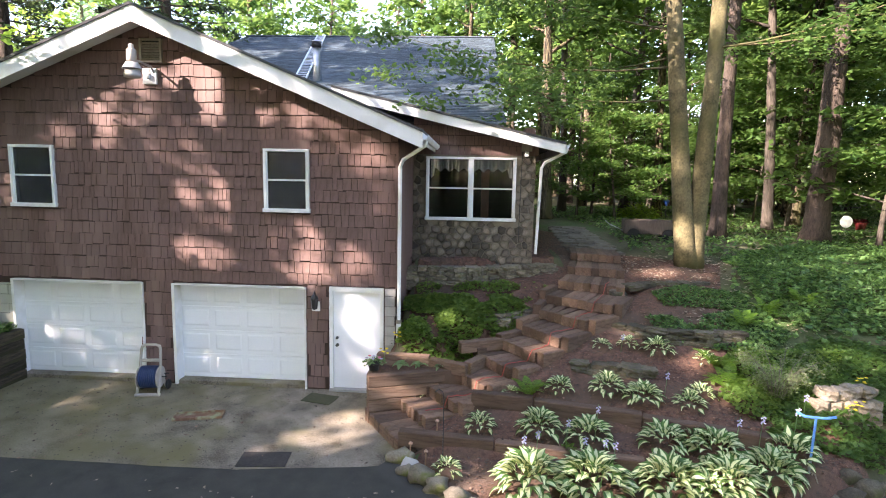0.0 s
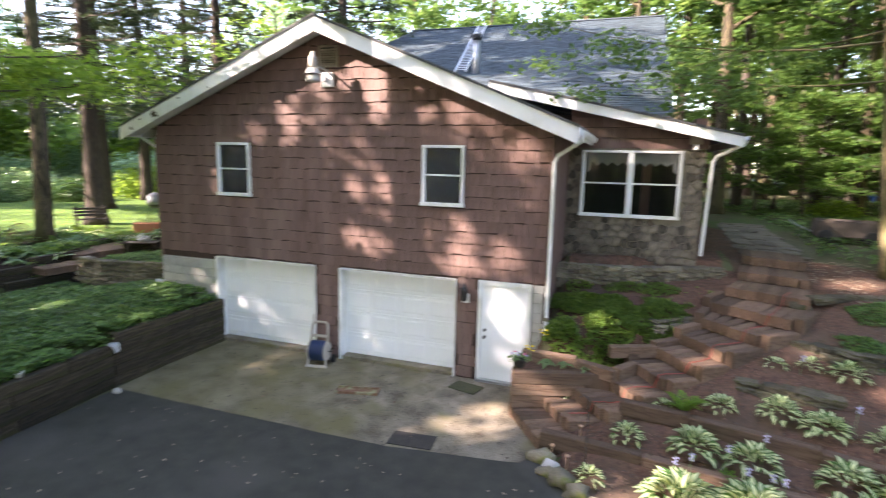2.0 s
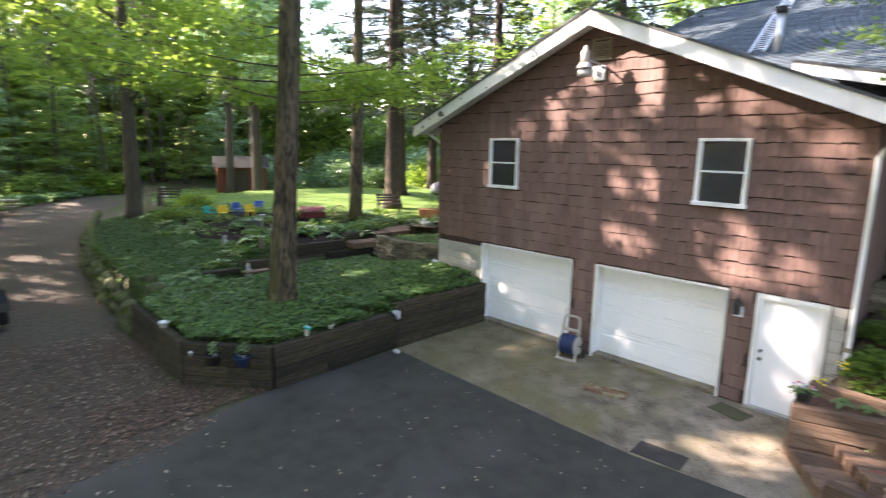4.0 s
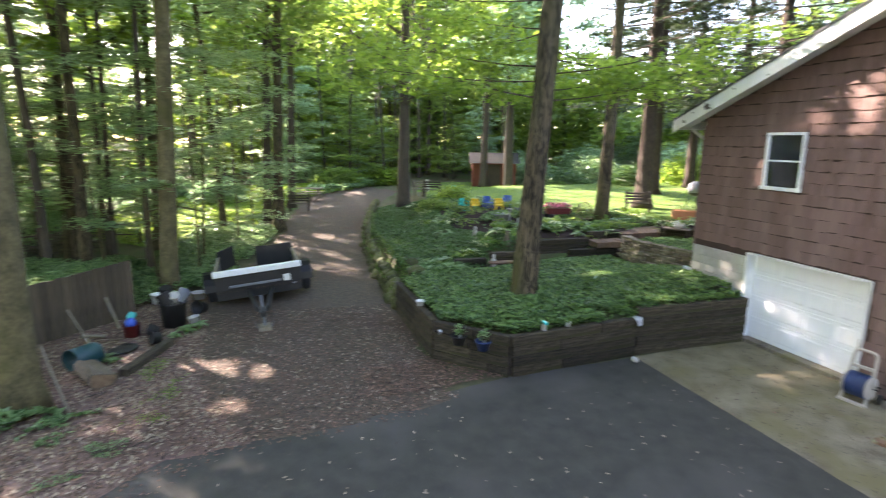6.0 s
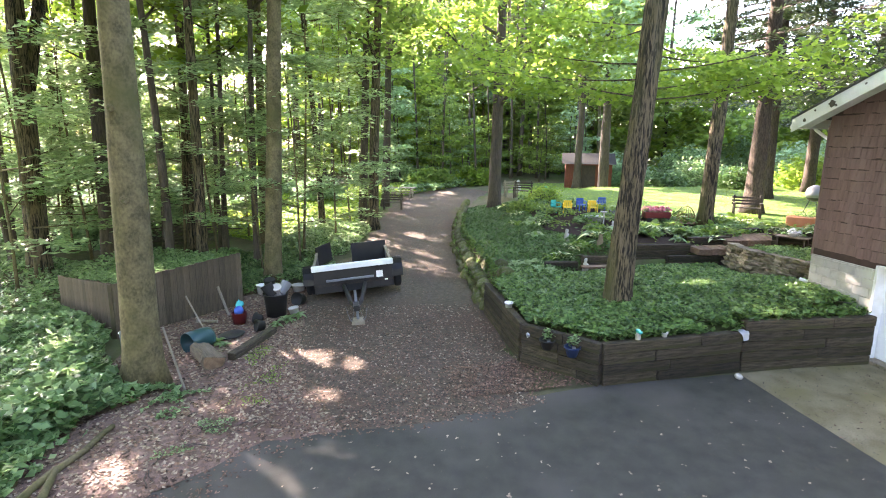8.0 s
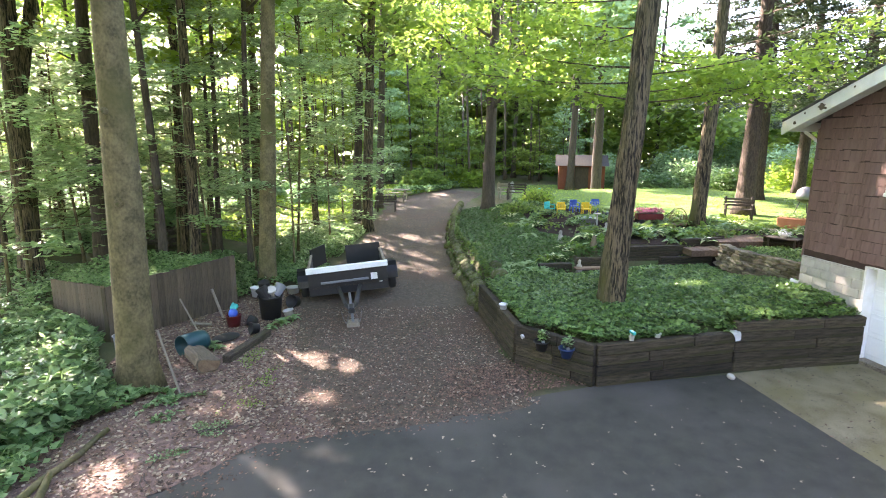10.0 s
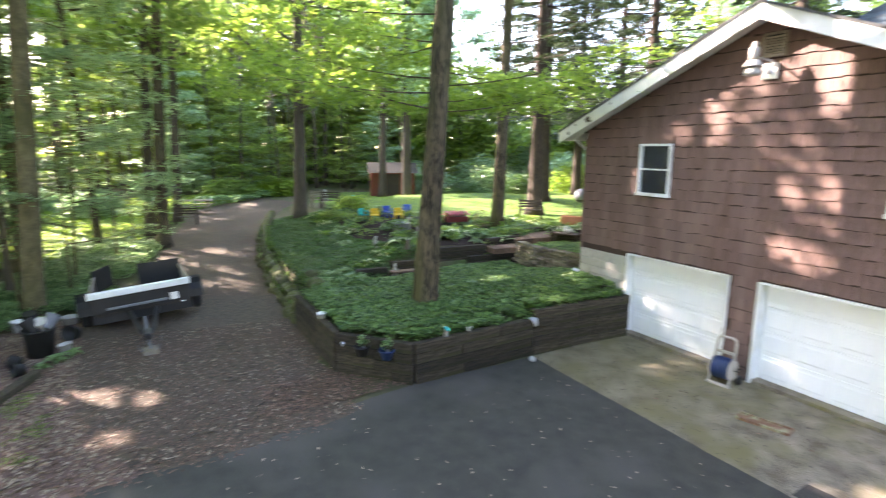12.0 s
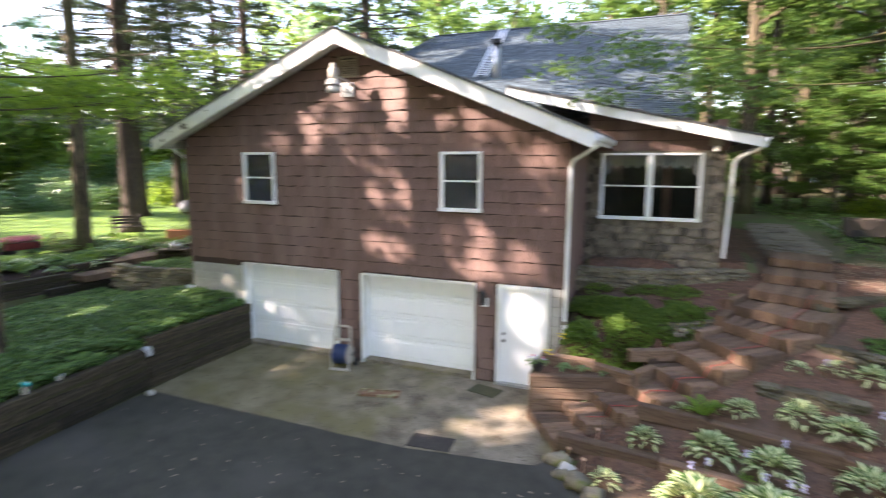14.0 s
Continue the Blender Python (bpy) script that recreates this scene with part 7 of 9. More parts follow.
# rounded edging stones of the hosta bed
for x, y, s, m_ in ((0.50, -2.68, 0.19, "edge_stone"), (0.66, -2.86, 0.14, "statue"), (0.62, -3.02, 0.13, "edge_stone"), (0.85, -3.15, 0.20, "edge_stone"), (1.08, -3.42, 0.19, "edge_stone"), (1.38, -3.68, 0.18, "edge_stone"), (1.66, -3.92, 0.19, "edge_stone"), (1.98, -4.05, 0.15, "statue"), (2.3, -4.2, 0.17, "edge_stone"), (6.45, -3.4, 0.17, "dry_stone"), (6.75, -3.2, 0.18, "dry_stone"), (7.1, -3.02, 0.2, "dry_stone"), (7.45, -2.9, 0.17, "dry_stone"), (6.9, -2.95, 0.15, "dry_stone"), (7.9, -2.85, 0.18, "dry_stone"), (4.75, 1.55, 0.2, "dry_stone")):
    o = part("edging_stone", blob(bmesh.new(), (0, 0, 0), (s, s * (0.7 + 0.25 * math.sin(x * 9)), s * 0.78), 0.55, 2, x * 3 + y), M[m_], None, "", True)
    o.location = (x, y, max(0.0, ground_z(x, y)) + s * 0.45)
    tagged(o, "rounded field stone edging the flower bed", "stone", "edging stones")

# mossy boulders along the drive
bw = empty("boulder_wall", (0, 0, 0), "low wall of moss covered boulders along the drive", "stone wall")
rb = random.Random(8)
boulders = []
for k in range(5):
    me = bpy.data.meshes.new("boulder")
    bm = blob(bmesh.new(), (0, 0, 0), (1, 0.85, 0.8), 0.3, 2, k * 2.7)
    bm.to_mesh(me)
    bm.free()
    me.polygons.foreach_set("use_smooth", [True] * len(me.polygons))
    me.materials.append(M["moss_stone"])
    boulders.append(me)
BP = [(-12.5, -7.25), (-16.0, -7.1), (-21.0, -6.7), (-27.0, -5.5), (-31.0, -4.5)]
for a, b in zip(BP, BP[1:]):
    L_ = math.hypot(b[0] - a[0], b[1] - a[1])
    for row in range(2):
        s = 0.0
        while s < L_:
            u = s / L_
            r0 = rb.uniform(0.16, 0.27)
            o = new("boulder", rb.choice(boulders))
            o.parent = bw
            x, y = a[0] + (b[0] - a[0]) * u, a[1] + (b[1] - a[1]) * u + row * 0.16 + rb.uniform(-0.06, 0.06)
            o.matrix_basis = Matrix.Translation((x, y, ground_z(x, y - 0.5) + 0.13 + row * 0.27)) @ Matrix.Rotation(rb.uniform(0, 6), 4, "Z") @ Matrix.Scale(r0, 4)
            s += r0 * 1.75
for x, y, s in ((-13.0, -6.6, 0.3), (-13.6, -6.9, 0.28), (-13.2, -7.3, 0.26), (-14.3, -6.4, 0.25)):
    o = new("boulder", boulders[2])
    o.parent = bw
    o.matrix_basis = Matrix.Translation((x, y, ground_z(x, y) + 0.12)) @ Matrix.Scale(s, 4)

# flagstones at the head of the steps
fp_ = empty("flagstone_path", (0, 0, 0), "worn flagstone path above the steps", "path", kind="structure")
rf = random.Random(3)
yy = 4.9
while yy < 12:
    xx = 4.15 + 0.05 * (yy - 5)
    for k in range(3):
        w, d = rf.uniform(0.4, 0.55), rf.uniform(0.45, 0.65)
        put_stone(fp_, "flagstone", xx + 0.25 + rf.uniform(-0.05, 0.05), yy + rf.uniform(-0.08, 0.08), ground_z(xx + 0.25, yy) + 0.03, w, d, 0.08, rf.uniform(-0.2, 0.2), M["flag"])
        xx += 0.5
    yy += 0.58

# ---- small things before the garage ----
reel = empty("hose_reel_cart", (-4.78, -0.52, 0.02), "tan plastic cart with a reel of blue hose", "hose reel", turn=8)
for sx in (-0.2, 0.2):
    part("side_frame", tube(bmesh.new(), [(sx, -0.16, 0.03), (sx, -0.02, 0.35), (sx * 0.9, 0.08, 0.86), (sx * 0.8, 0.09, 0.93)], 0.028, 8), M["tan_plastic"], reel)
    part("rear_leg", tube(bmesh.new(), [(sx, 0.02, 0.45), (sx, 0.2, 0.06)], 0.024, 8), M["tan_plastic"], reel)
part("handle", tube(bmesh.new(), [(-0.17, 0.09, 0.92), (-0.1, 0.09, 0.955), (0.1, 0.09, 0.955), (0.17, 0.09, 0.92)], 0.026, 8), M["tan_plastic"], reel)
part("crossbar", nb(-0.18, 0.18, 0.03, 0.07, 0.62, 0.68, 0.01), M["tan_plastic"], reel)
part("base_bar", nb(-0.24, 0.24, -0.2, -0.13, 0.0, 0.05, 0.01), M["tan_plastic"], reel)
coil = []
for k in range(27 * 18):
    ring, u = divmod(k, 9 * 18)
    rr, u = 0.12 + 0.042 * ring, u / (9 * 18)
    coil.append((-0.155 + 0.31 * (u if ring % 2 == 0 else 1 - u), rr * math.cos(k * math.pi / 9), 0.33 + rr * math.sin(k * math.pi / 9)))
bm = tube(bmesh.new(), coil, 0.02, 6)
part("hose", bm, M["hose_blue"], reel, "coiled dark blue hose", True)
for sx in (-0.19, 0.185):
    bm = lathe(bmesh.new(), [(0.03, -0.012), (0.21, -0.012), (0.215, 0.0), (0.21, 0.012), (0.03, 0.012)], 20)
    o = part("reel_disc", bm, M["tan_plastic"], reel)
    o.matrix_basis = Matrix.Translation((sx, 0, 0.33)) @ Matrix.Rotation(math.pi / 2, 4, "Y")
for sx in (-0.25, 0.25):
    o = part("wheel", lathe(bmesh.new(), [(0.02, -0.025), (0.09, -0.025), (0.1, 0.0), (0.09, 0.025), (0.02, 0.025)], 16), M["black_matt"], reel)
    o.matrix_basis = Matrix.Translation((sx, 0.2, 0.1)) @ Matrix.Rotation(math.pi / 2, 4, "Y")
part("crank", tube(bmesh.new(), [(0.2, 0, 0.33), (0.3, 0, 0.33), (0.3, -0.06, 0.42), (0.38, -0.06, 0.42)], 0.012, 6), M["black_matt"], reel)


def mat_rug(name, label, x, y, w, d, turn, m_):
    bm = nb(-w / 2, w / 2, -d / 2, d / 2, 0, 0.014, 0.004)
    o = part(name, bm, m_)
    o.matrix_world = pose(x, y, 0.022, 0, 0, turn)
    return tagged(o, label, "doormat")


M["mat_dark"] = mat("dark_fibre_mat", (0.03, 0.026, 0.023), (0.06, 0.052, 0.046), 20, 0.95, 0.8, 150)
M["mat_green"] = mat("mossy_fibre_mat", (0.045, 0.05, 0.025), (0.09, 0.085, 0.045), 20, 0.95, 0.8, 150)
mat_rug("doormat", "dark fibre mat lying at the edge of the asphalt", -1.60, -2.82, 0.74, 0.44, 5, M["mat_dark"])
mat_rug("doormat", "worn greenish mat before the entry door", -1.40, -0.48, 0.62, 0.42, -14, M["mat_green"])
gr = empty("drain_grate", (-3.32, -1.47, 0.02), "rusty metal tray lying on the concrete", "tray", turn=14)
M["rust"] = mat("rusty_metal", (0.13, 0.06, 0.035), (0.26, 0.15, 0.09), 8, 0.85, 0.5, 60, c3=(0.28, 0.27, 0.16), big=5)
part("plate", nb(-0.42, 0.42, -0.14, 0.14, 0.0, 0.02, 0.004), M["rust"], gr)
for a, b, c, d in ((-0.42, 0.42, -0.14, -0.12), (-0.42, 0.42, 0.12, 0.14), (-0.42, -0.40, -0.12, 0.12), (0.40, 0.42, -0.12, 0.12)):
    part("rim", nb(a, b, c, d, 0.021, 0.05), M["rust"], gr)

# red hose trailing down the steps
fine = []
for k in range(60):
    u = k / 59 * 8.2
    i, f = int(u), u - int(u)
    a, b = STAIR[2 + i], STAIR[3 + i]
    x, y = a[0] + (b[0] - a[0]) * f, a[1] + (b[1] - a[1]) * f
    off = 0.36 + 0.16 * noise.noise(Vector((u * 1.1, 2, 0)))
    z = RISE * (1 + int(u + 1.2)) + 0.035 + 0.03 * abs(noise.noise(Vector((u * 3, 5, 0)))) if f > 0.2 else a[2] + 0.05
    fine.append((x + off * 0.62, y - off * 0.78, max(z, a[2] + 0.03)))
tagged(part("garden_hose", tube(bmesh.new(), fine, 0.009, 6), M["hose_red"]), "thin red hose trailing down the timber steps", "hose")

# shepherd's hook and copper stakes
hk = part("garden_hook", tube(bmesh.new(), [(0, 0, 0), (0, 0, 0.95), (-0.02, 0, 1.06), (-0.08, 0, 1.10), (-0.13, 0, 1.05)], 0.008, 6), M["black"])
hk.matrix_world = pose(1.13, -2.76, ground_z(1.13, -2.76))
tagged(hk, "thin black iron hook standing in the bed", "garden hook")
for x, y, h in ((0.99, -2.15, 0.22), (0.62, -2.66, 0.30), (0.88, -2.95, 0.3)):
    st = empty("solar_stake_light", (x, y, ground_z(x, y)), "small copper stake light in the flower bed", "garden light", "stake lights")
    part("stake", tube(bmesh.new(), [(0, 0, 0), (0.01, 0, h)], 0.012, 6), M["copper"], st)
    part("cap", lathe(bmesh.new(), [(0.03, 0), (0.035, 0.015), (0.01, 0.04)], 10, (0.01, 0, h)), M["copper"], st)

# blue handled garden claw
cl = empty("garden_claw", (6.21, -3.15, ground_z(6.21, -3.15)), "garden claw tool with a curved blue handle", "garden tool")
part("shaft", tube(bmesh.new(), [(0, 0, 0.12), (0.02, 0, 0.90)], 0.016, 8), M["blue_paint"], cl, "blue steel shaft")
part("ferrule", tube(bmesh.new(), [(0, 0, 0.10), (0.004, 0, 0.34)], 0.02, 8), M["steel"], cl)
part("handle", tube(bmesh.new(), [(-0.21, 0.05, 0.95), (-0.12, 0.02, 0.905), (0.02, 0, 0.90), (0.15, -0.02, 0.905), (0.25, -0.05, 0.94)], 0.019, 8), M["blue_paint"], cl, "curved blue bar")
for k in range(4):
    t = k * math.pi / 2 + 0.4
    part("tine", tube(bmesh.new(), [(0, 0, 0.14), (0.09 * math.cos(t), 0.09 * math.sin(t), 0.12), (0.12 * math.cos(t + 0.3), 0.12 * math.sin(t + 0.3), 0.0)], 0.009, 6), M["wood"], cl)

# potted flowers on the planter corner
pt = empty("flower_pot", (-0.22, -1.15, 0.90), "pot of pink and purple petunias on the planter", "flower pot")
part("pot", lathe(bmesh.new(), [(0.08, 0), (0.11, 0.13), (0.12, 0.14), (0.10, 0.14)], 14), M["black_matt"], pt)
v_, f_ = leaf_cloud([(0, 0, 0.2), (0.1, 0.05, 0.17), (-0.08, -0.06, 0.16)], 160, 0.035, 0.12, 0.6, 3)
link_mesh("foliage", array_mesh("foliage", v_, f_), M["herb"], pt)
for k in range(7):
    o = part("blossom", lathe(bmesh.new(), [(0.005, 0), (0.032, 0.02), (0.01, 0.024)], 7), M["pink"] if k % 2 else M["lilac"], pt)
    o.location = (0.13 * math.cos(k * 2.4), 0.13 * math.sin(k * 2.4), 0.2 + 0.02 * (k % 3))

# garden cart, lantern, disc and red pot on the rise
gc = empty("garden_cart", (7.45, 8.3, ground_z(7.45, 8.3)), "dark old wooden garden cart among the ground cover", "garden cart", turn=-8)
for a in ((-0.85, 0.85, -0.42, -0.37), (-0.85, 0.85, 0.37, 0.42)):
    part("side_board", nb(a[0], a[1], a[2], a[3], 0.22, 0.68, 0.01), M["darkwood"], gc)
part("end_board", nb(-0.85, -0.80, -0.37, 0.37, 0.22, 0.68, 0.01), M["darkwood"], gc)
part("end_board", nb(0.80, 0.85, -0.37, 0.37, 0.22, 0.68, 0.01), M["darkwood"], gc)
part("floor_board", nb(-0.80, 0.80, -0.37, 0.37, 0.22, 0.25), M["darkwood"], gc)
for x in (-0.55, 0.55):
    for y in (-0.47, 0.47):
        o = part("wheel", lathe(bmesh.new(), [(0.03, -0.02), (0.2, -0.02), (0.21, 0), (0.2, 0.02), (0.03, 0.02)], 16), M["rubber"], gc)
        o.matrix_basis = Matrix.Translation((x, y, 0.2)) @ Matrix.Rotation(math.pi / 2, 4, "X")
part("handle", tube(bmesh.new(), [(-0.85, 0, 0.3), (-1.3, 0, 0.5), (-1.45, 0, 0.62)], 0.02, 6), M["steel"], gc)
ln = empty("garden_lantern", (11.26, 17.84, ground_z(11.26, 17.84)), "small solar lantern on a post", "garden light")
part("post", tube(bmesh.new(), [(0, 0, 0), (0, 0, 0.75)], 0.02, 6), M["black"], ln)
part("lantern", lathe(bmesh.new(), [(0.05, 0.75), (0.14, 0.95), (0.16, 1.0), (0.05, 1.1)], 8), M["blue_plastic"], ln)
part("globe", lathe(bmesh.new(), [(0.03, 1.1), (0.09, 1.17), (0.03, 1.24)], 10), M["white_plastic"], ln)
ds = empty("garden_disc", (16.48, 12.27, ground_z(16.48, 12.27)), "white round disc on a stake", "garden ornament")
part("stake", tube(bmesh.new(), [(0, 0, 0), (0, 0, 0.35)], 0.015, 6), M["steel"], ds)
o = part("disc", lathe(bmesh.new(), [(0.05, -0.02), (0.24, -0.015), (0.25, 0.0), (0.05, 0.02)], 20), M["white_plastic"], ds)
o.matrix_basis = Matrix.Translation((0, 0, 0.5)) @ Matrix.Rotation(math.pi / 2, 4, "X")
rp = empty("red_flower_pot", (17.68, 13.19, ground_z(17.68, 13.19)), "red tub of red flowers on a grey block", "flower pot")
part("block", nb(-0.3, 0.3, -0.2, 0.2, 0, 0.12, 0.02), M["block"], rp)
part("pot", lathe(bmesh.new(), [(0.16, 0.12), (0.22, 0.42), (0.24, 0.44), (0.2, 0.44)], 14), M["red_paint"], rp)
v_, f_ = leaf_cloud([(0, 0, 0.52), (-0.15, 0.05, 0.5), (0.12, 0, 0.5)], 120, 0.07, 0.2, 0.5, 9)
link_mesh("blossoms", array_mesh("blossoms", v_, f_), M["red_paint"], rp)

# plants in the timber planter
for x, y, s_ in ((0.25, -0.86, 0.26), (0.55, -0.84, 0.22), (0.95, -0.86, 0.2)):
    clump("leafy_perennial", "light green leafy plant in the timber planter", "plant", x, y, s_, 16, plain_leaves, "planter plants", z=0.86)

# ---- drive side: fence, trailer, clutter ----
fence = empty("board_fence", (0, 0, 0), "weathered grey-brown board fence screen", "fence")


def fence_run(a, b, z0, z1, dip):
    a, b = Vector(a), Vector(b)
    n = round((b - a).length / 0.17)
    turn = math.atan2(b.y - a.y, b.x - a.x)
    for k in range(n):
        u = (k + 0.5) / n
        p = a.lerp(b, u)
        w = (b - a).length / n
        bm = nb(-w / 2 + 0.003, w / 2 - 0.003, -0.011, 0.011, 0, z0 + (z1 - z0) * u + rng.uniform(-0.012, 0.012), 0.003)
        o = part("board", bm, M["fence"], fence)
        o.matrix_basis = Matrix.Translation((p.x, p.y, -0.03)) @ Matrix.Rotation(turn + rng.uniform(-0.01, 0.01), 4, "Z")
    for h in (0.35, 0.95):
        d = (b - a).normalized()
        nn = Vector((-d.y, d.x)) * dip
        put_tie(fence, "rail", a + nn, b + nn, h, 0.05, 0.09, M["fence"])
    for u in (0.0, 0.5, 1.0):
        p = a.lerp(b, u) + Vector((-(b - a).normalized().y, (b - a).normalized().x)) * dip * 2
        part("post", nb(p.x - 0.045, p.x + 0.045, p.y - 0.045, p.y + 0.045, -0.05, z0 + (z1 - z0) * u - 0.06, 0.006), M["fence"], fence)


fence_run((-11.45, -16.35), (-13.88, -14.0), 1.36, 1.55, 0.045)
fence_run((-13.46, -18.5), (-11.5, -16.38), 1.12, 1.36, 0.045)

# the utility trailer
tl = empty("utility_trailer", (-13.70, -11.0, 0.03), "black steel utility trailer with open tailgate and white front rail", "trailer")
tl.matrix_world = pose(-13.95, -10.83, 0.02, 5.0, 0, 2) @ Matrix.Diagonal((1.05, 1.06, 1.2, 1))
HW, L0 = 1.08, 2.3
part("floor", nb(-L0, 0, -HW, HW, 0.40, 0.46), M["darkwood"], tl, "worn wooden bed")
part("front_panel", nb(-0.04, 0.0, -HW, HW, 0.24, 0.80, 0.006), M["black"], tl)
part("front_rail", nb(-0.10, 0.06, -HW - 0.03, HW + 0.03, 0.80, 0.93, 0.012), M["white"], tl, "white board on the front rail")
part("side_panel", nb(-L0, -0.1, -HW, -HW + 0.04, 0.46, 0.80, 0.006), M["black"], tl)
part("side_panel", nb(-L0, -0.1, HW - 0.04, HW, 0.46, 0.80, 0.006), M["black"], tl)
part("side_rail", nb(-L0, -0.1, -HW - 0.02, -HW + 0.06, 0.80, 0.87, 0.01), M["wood"], tl, "weathered wooden top rail")
part("side_rail", nb(-L0, -0.1, HW - 0.06, HW + 0.02, 0.80, 0.87, 0.01), M["wood"], tl, "weathered wooden top rail")
part("tail_door", nb(-L0 - 0.04, -L0, 0.0, HW, 0.46, 1.02, 0.006), M["black"], tl, "black tailgate half")
bm = nb(-0.9, 0, -0.02, 0.02, 0.46, 1.0, 0.006)
o = part("tail_door", bm, M["black"], tl, "black tailgate half swung open")
o.matrix_basis = Matrix.Translation((-L0, -HW, 0)) @ Matrix.Rotation(radians(-28), 4, "Z")
for sy in (-1, 1):
    w = part("wheel", lathe(bmesh.new(), [(0.17, -0.1), (0.27, -0.11), (0.335, -0.08), (0.345, 0.0), (0.335, 0.08), (0.27, 0.11), (0.17, 0.1)], 24), M["rubber"], tl, "black tyre", True)
    w.matrix_basis = Matrix.Translation((-0.95, sy * (HW + 0.17), 0.335)) @ Matrix.Rotation(math.pi / 2, 4, "X")
    part("rim", lathe(bmesh.new(), [(0.02, -0.06), (0.17, -0.08), (0.17, 0.08), (0.02, 0.06)], 16), M["steel"], w)
    bm = bmesh.new()
    prev = None
    for k in range(9):
        t = math.pi * k / 8
        x, z = -0.95 + 0.45 * math.cos(t), 0.36 + 0.42 * math.sin(t)
        cur = [bm.verts.new((x, sy * (HW + 0.02), z)), bm.verts.new((x, sy * (HW + 0.33), z))]
        if prev:
            bm.faces.new((prev[0], prev[1], cur[1], cur[0]))
        prev = cur
    bmesh.ops.solidify(bm, geom=bm.faces[:], thickness=0.015)
    part("fender", bm, M["black"], tl)
    part("tongue", tube(bmesh.new(), [(-0.1, sy * 0.3, 0.38), (1.7, sy * 0.12, 0.38), (2.1, 0.0, 0.38)], 0.055, 6), M["black_matt"], tl)
part("coupler", nb(1.95, 2.4, -0.07, 0.07, 0.36, 0.48, 0.02), M["black"], tl)
part("jack", tube(bmesh.new(), [(2.0, 0, 0.06), (2.0, 0, 0.72)], 0.034, 8), M["grey_plastic"], tl, "grey jack post")
part("foot_block", nb(1.83, 2.17, -0.15, 0.15, -0.02, 0.08, 0.01), M["wood"], tl, "wooden block under the jack")
part("hitch_bar", nb(0.0, 0.06, -0.75, 0.55, 0.52, 0.57, 0.01), M["grey_plastic"], tl, "steel cross bar")
part("plate", nb(0.001, 0.012, 0.62, 0.80, 0.50, 0.66), M["white_plastic"], tl, "small pale plate")
part("reflector", lathe(bmesh.new(), [(0.05, 0), (0.05, 0.01), (0.01, 0.015)], 10, (0.01, 0.88, 0.42)), M["white_plastic"], tl)
for sy in (-1, 1):
    bm = bmesh.new()
    for k in range(22):
        u = k / 21
        c = Vector((2.18, sy * (0.05 + 0.2 * u), 0.52 - 0.10 * u - 0.36 * math.sin(u * math.pi)))
        bmesh.ops.create_icosphere(bm, subdivisions=1, radius=0.015, matrix=Matrix.Translation(c) @ Matrix.Rotation(k * math.pi / 2, 4, "Z") @ Matrix.Diagonal((1, 0.5, 1.5, 1)))
    part("safety_chain", bm, M["chain"], tl, "hanging steel safety chain")


def pot(name, label, category, x, y, r, h, m_, tip=None, z=None, group=""):
    t = 0.012
    o = part(name, lathe(bmesh.new(), [(r * 0.8, 0), (r, h), (r + 0.012, h + 0.004), (r + 0.012, h - 0.02), (r - t, h - 0.02), (r * 0.8 - t, 0.02)], 20), m_, None, "", True)
    z = ground_z(x, y) if z is None else z
    o.matrix_world = pose(x, y, z, *(tip or (0, 0, 0)))
    return tagged(o, label, category, group)


can = empty("trash_can", (-12.74, -12.92, 0), "black plastic bin stuffed with pots and cans", "trash can")
part("body", lathe(bmesh.new(), [(0.25, 0), (0.31, 0.62), (0.33, 0.64), (0.33, 0.60), (0.29, 0.60), (0.24, 0.03)], 20), M["black_matt"], can, "", True)
for k, (x, y, s, m_) in enumerate(((-0.08, 0.05, 0.10, "milky"), (0.12, -0.05, 0.13, "black_matt"), (0.05, 0.14, 0.12, "grey_plastic"), (-0.1, -0.14, 0.12, "black_matt"))):
    o = part("old_pot", lathe(bmesh.new(), [(s * 0.75, 0), (s, 0.26), (s, 0.27), (0.02, 0.27)], 14), M[m_], can, "discarded plastic pot")
    o.matrix_basis = Matrix.Translation((x, y, 0.55 + 0.04 * k)) @ Matrix.Rotation(0.6 * math.sin(k * 2.1), 4, "X") @ Matrix.Rotation(0.6 * math.cos(k * 1.7), 4, "Y") @ Matrix.Scale(1.25, 4)
brl = part("plastic_barrel", lathe(bmesh.new(), [(0.05, 0.0), (0.26, 0.0), (0.29, 0.1), (0.30, 0.72), (0.285, 0.72), (0.275, 0.12), (0.25, 0.03), (0.05, 0.03)], 24), M["teal_plastic"], None, "", True)
brl.matrix_world = pose(-10.72, -14.08, 0.24, 0, 90, -38) @ Matrix.Scale(0.8, 4)
tagged(brl, "teal plastic barrel lying on its side", "barrel")
lg = empty("split_log", (-9.72, -13.88, 0.2), "grey half log split along its length", "log", turn=31)
bm = lathe(bmesh.new(), [(0.19, -0.52), (0.225, -0.3), (0.22, 0.2), (0.24, 0.46)], 20)
for q in bm.verts:
    x, y, z = q.co.z, q.co.x * (1 + 0.35 * noise.noise(q.co * 6)), max(-0.17, q.co.y * 0.9)
    q.co = Vector((x + 0.05 * noise.noise(Vector((y * 9, z * 9, 3))), y, min(z, 0.09 - 0.3 * y + 0.04 * noise.noise(q.co * 8))))
bmesh.ops.holes_fill(bm, edges=bm.edges[:])
part("bark", bm, M["log_wood"], lg)
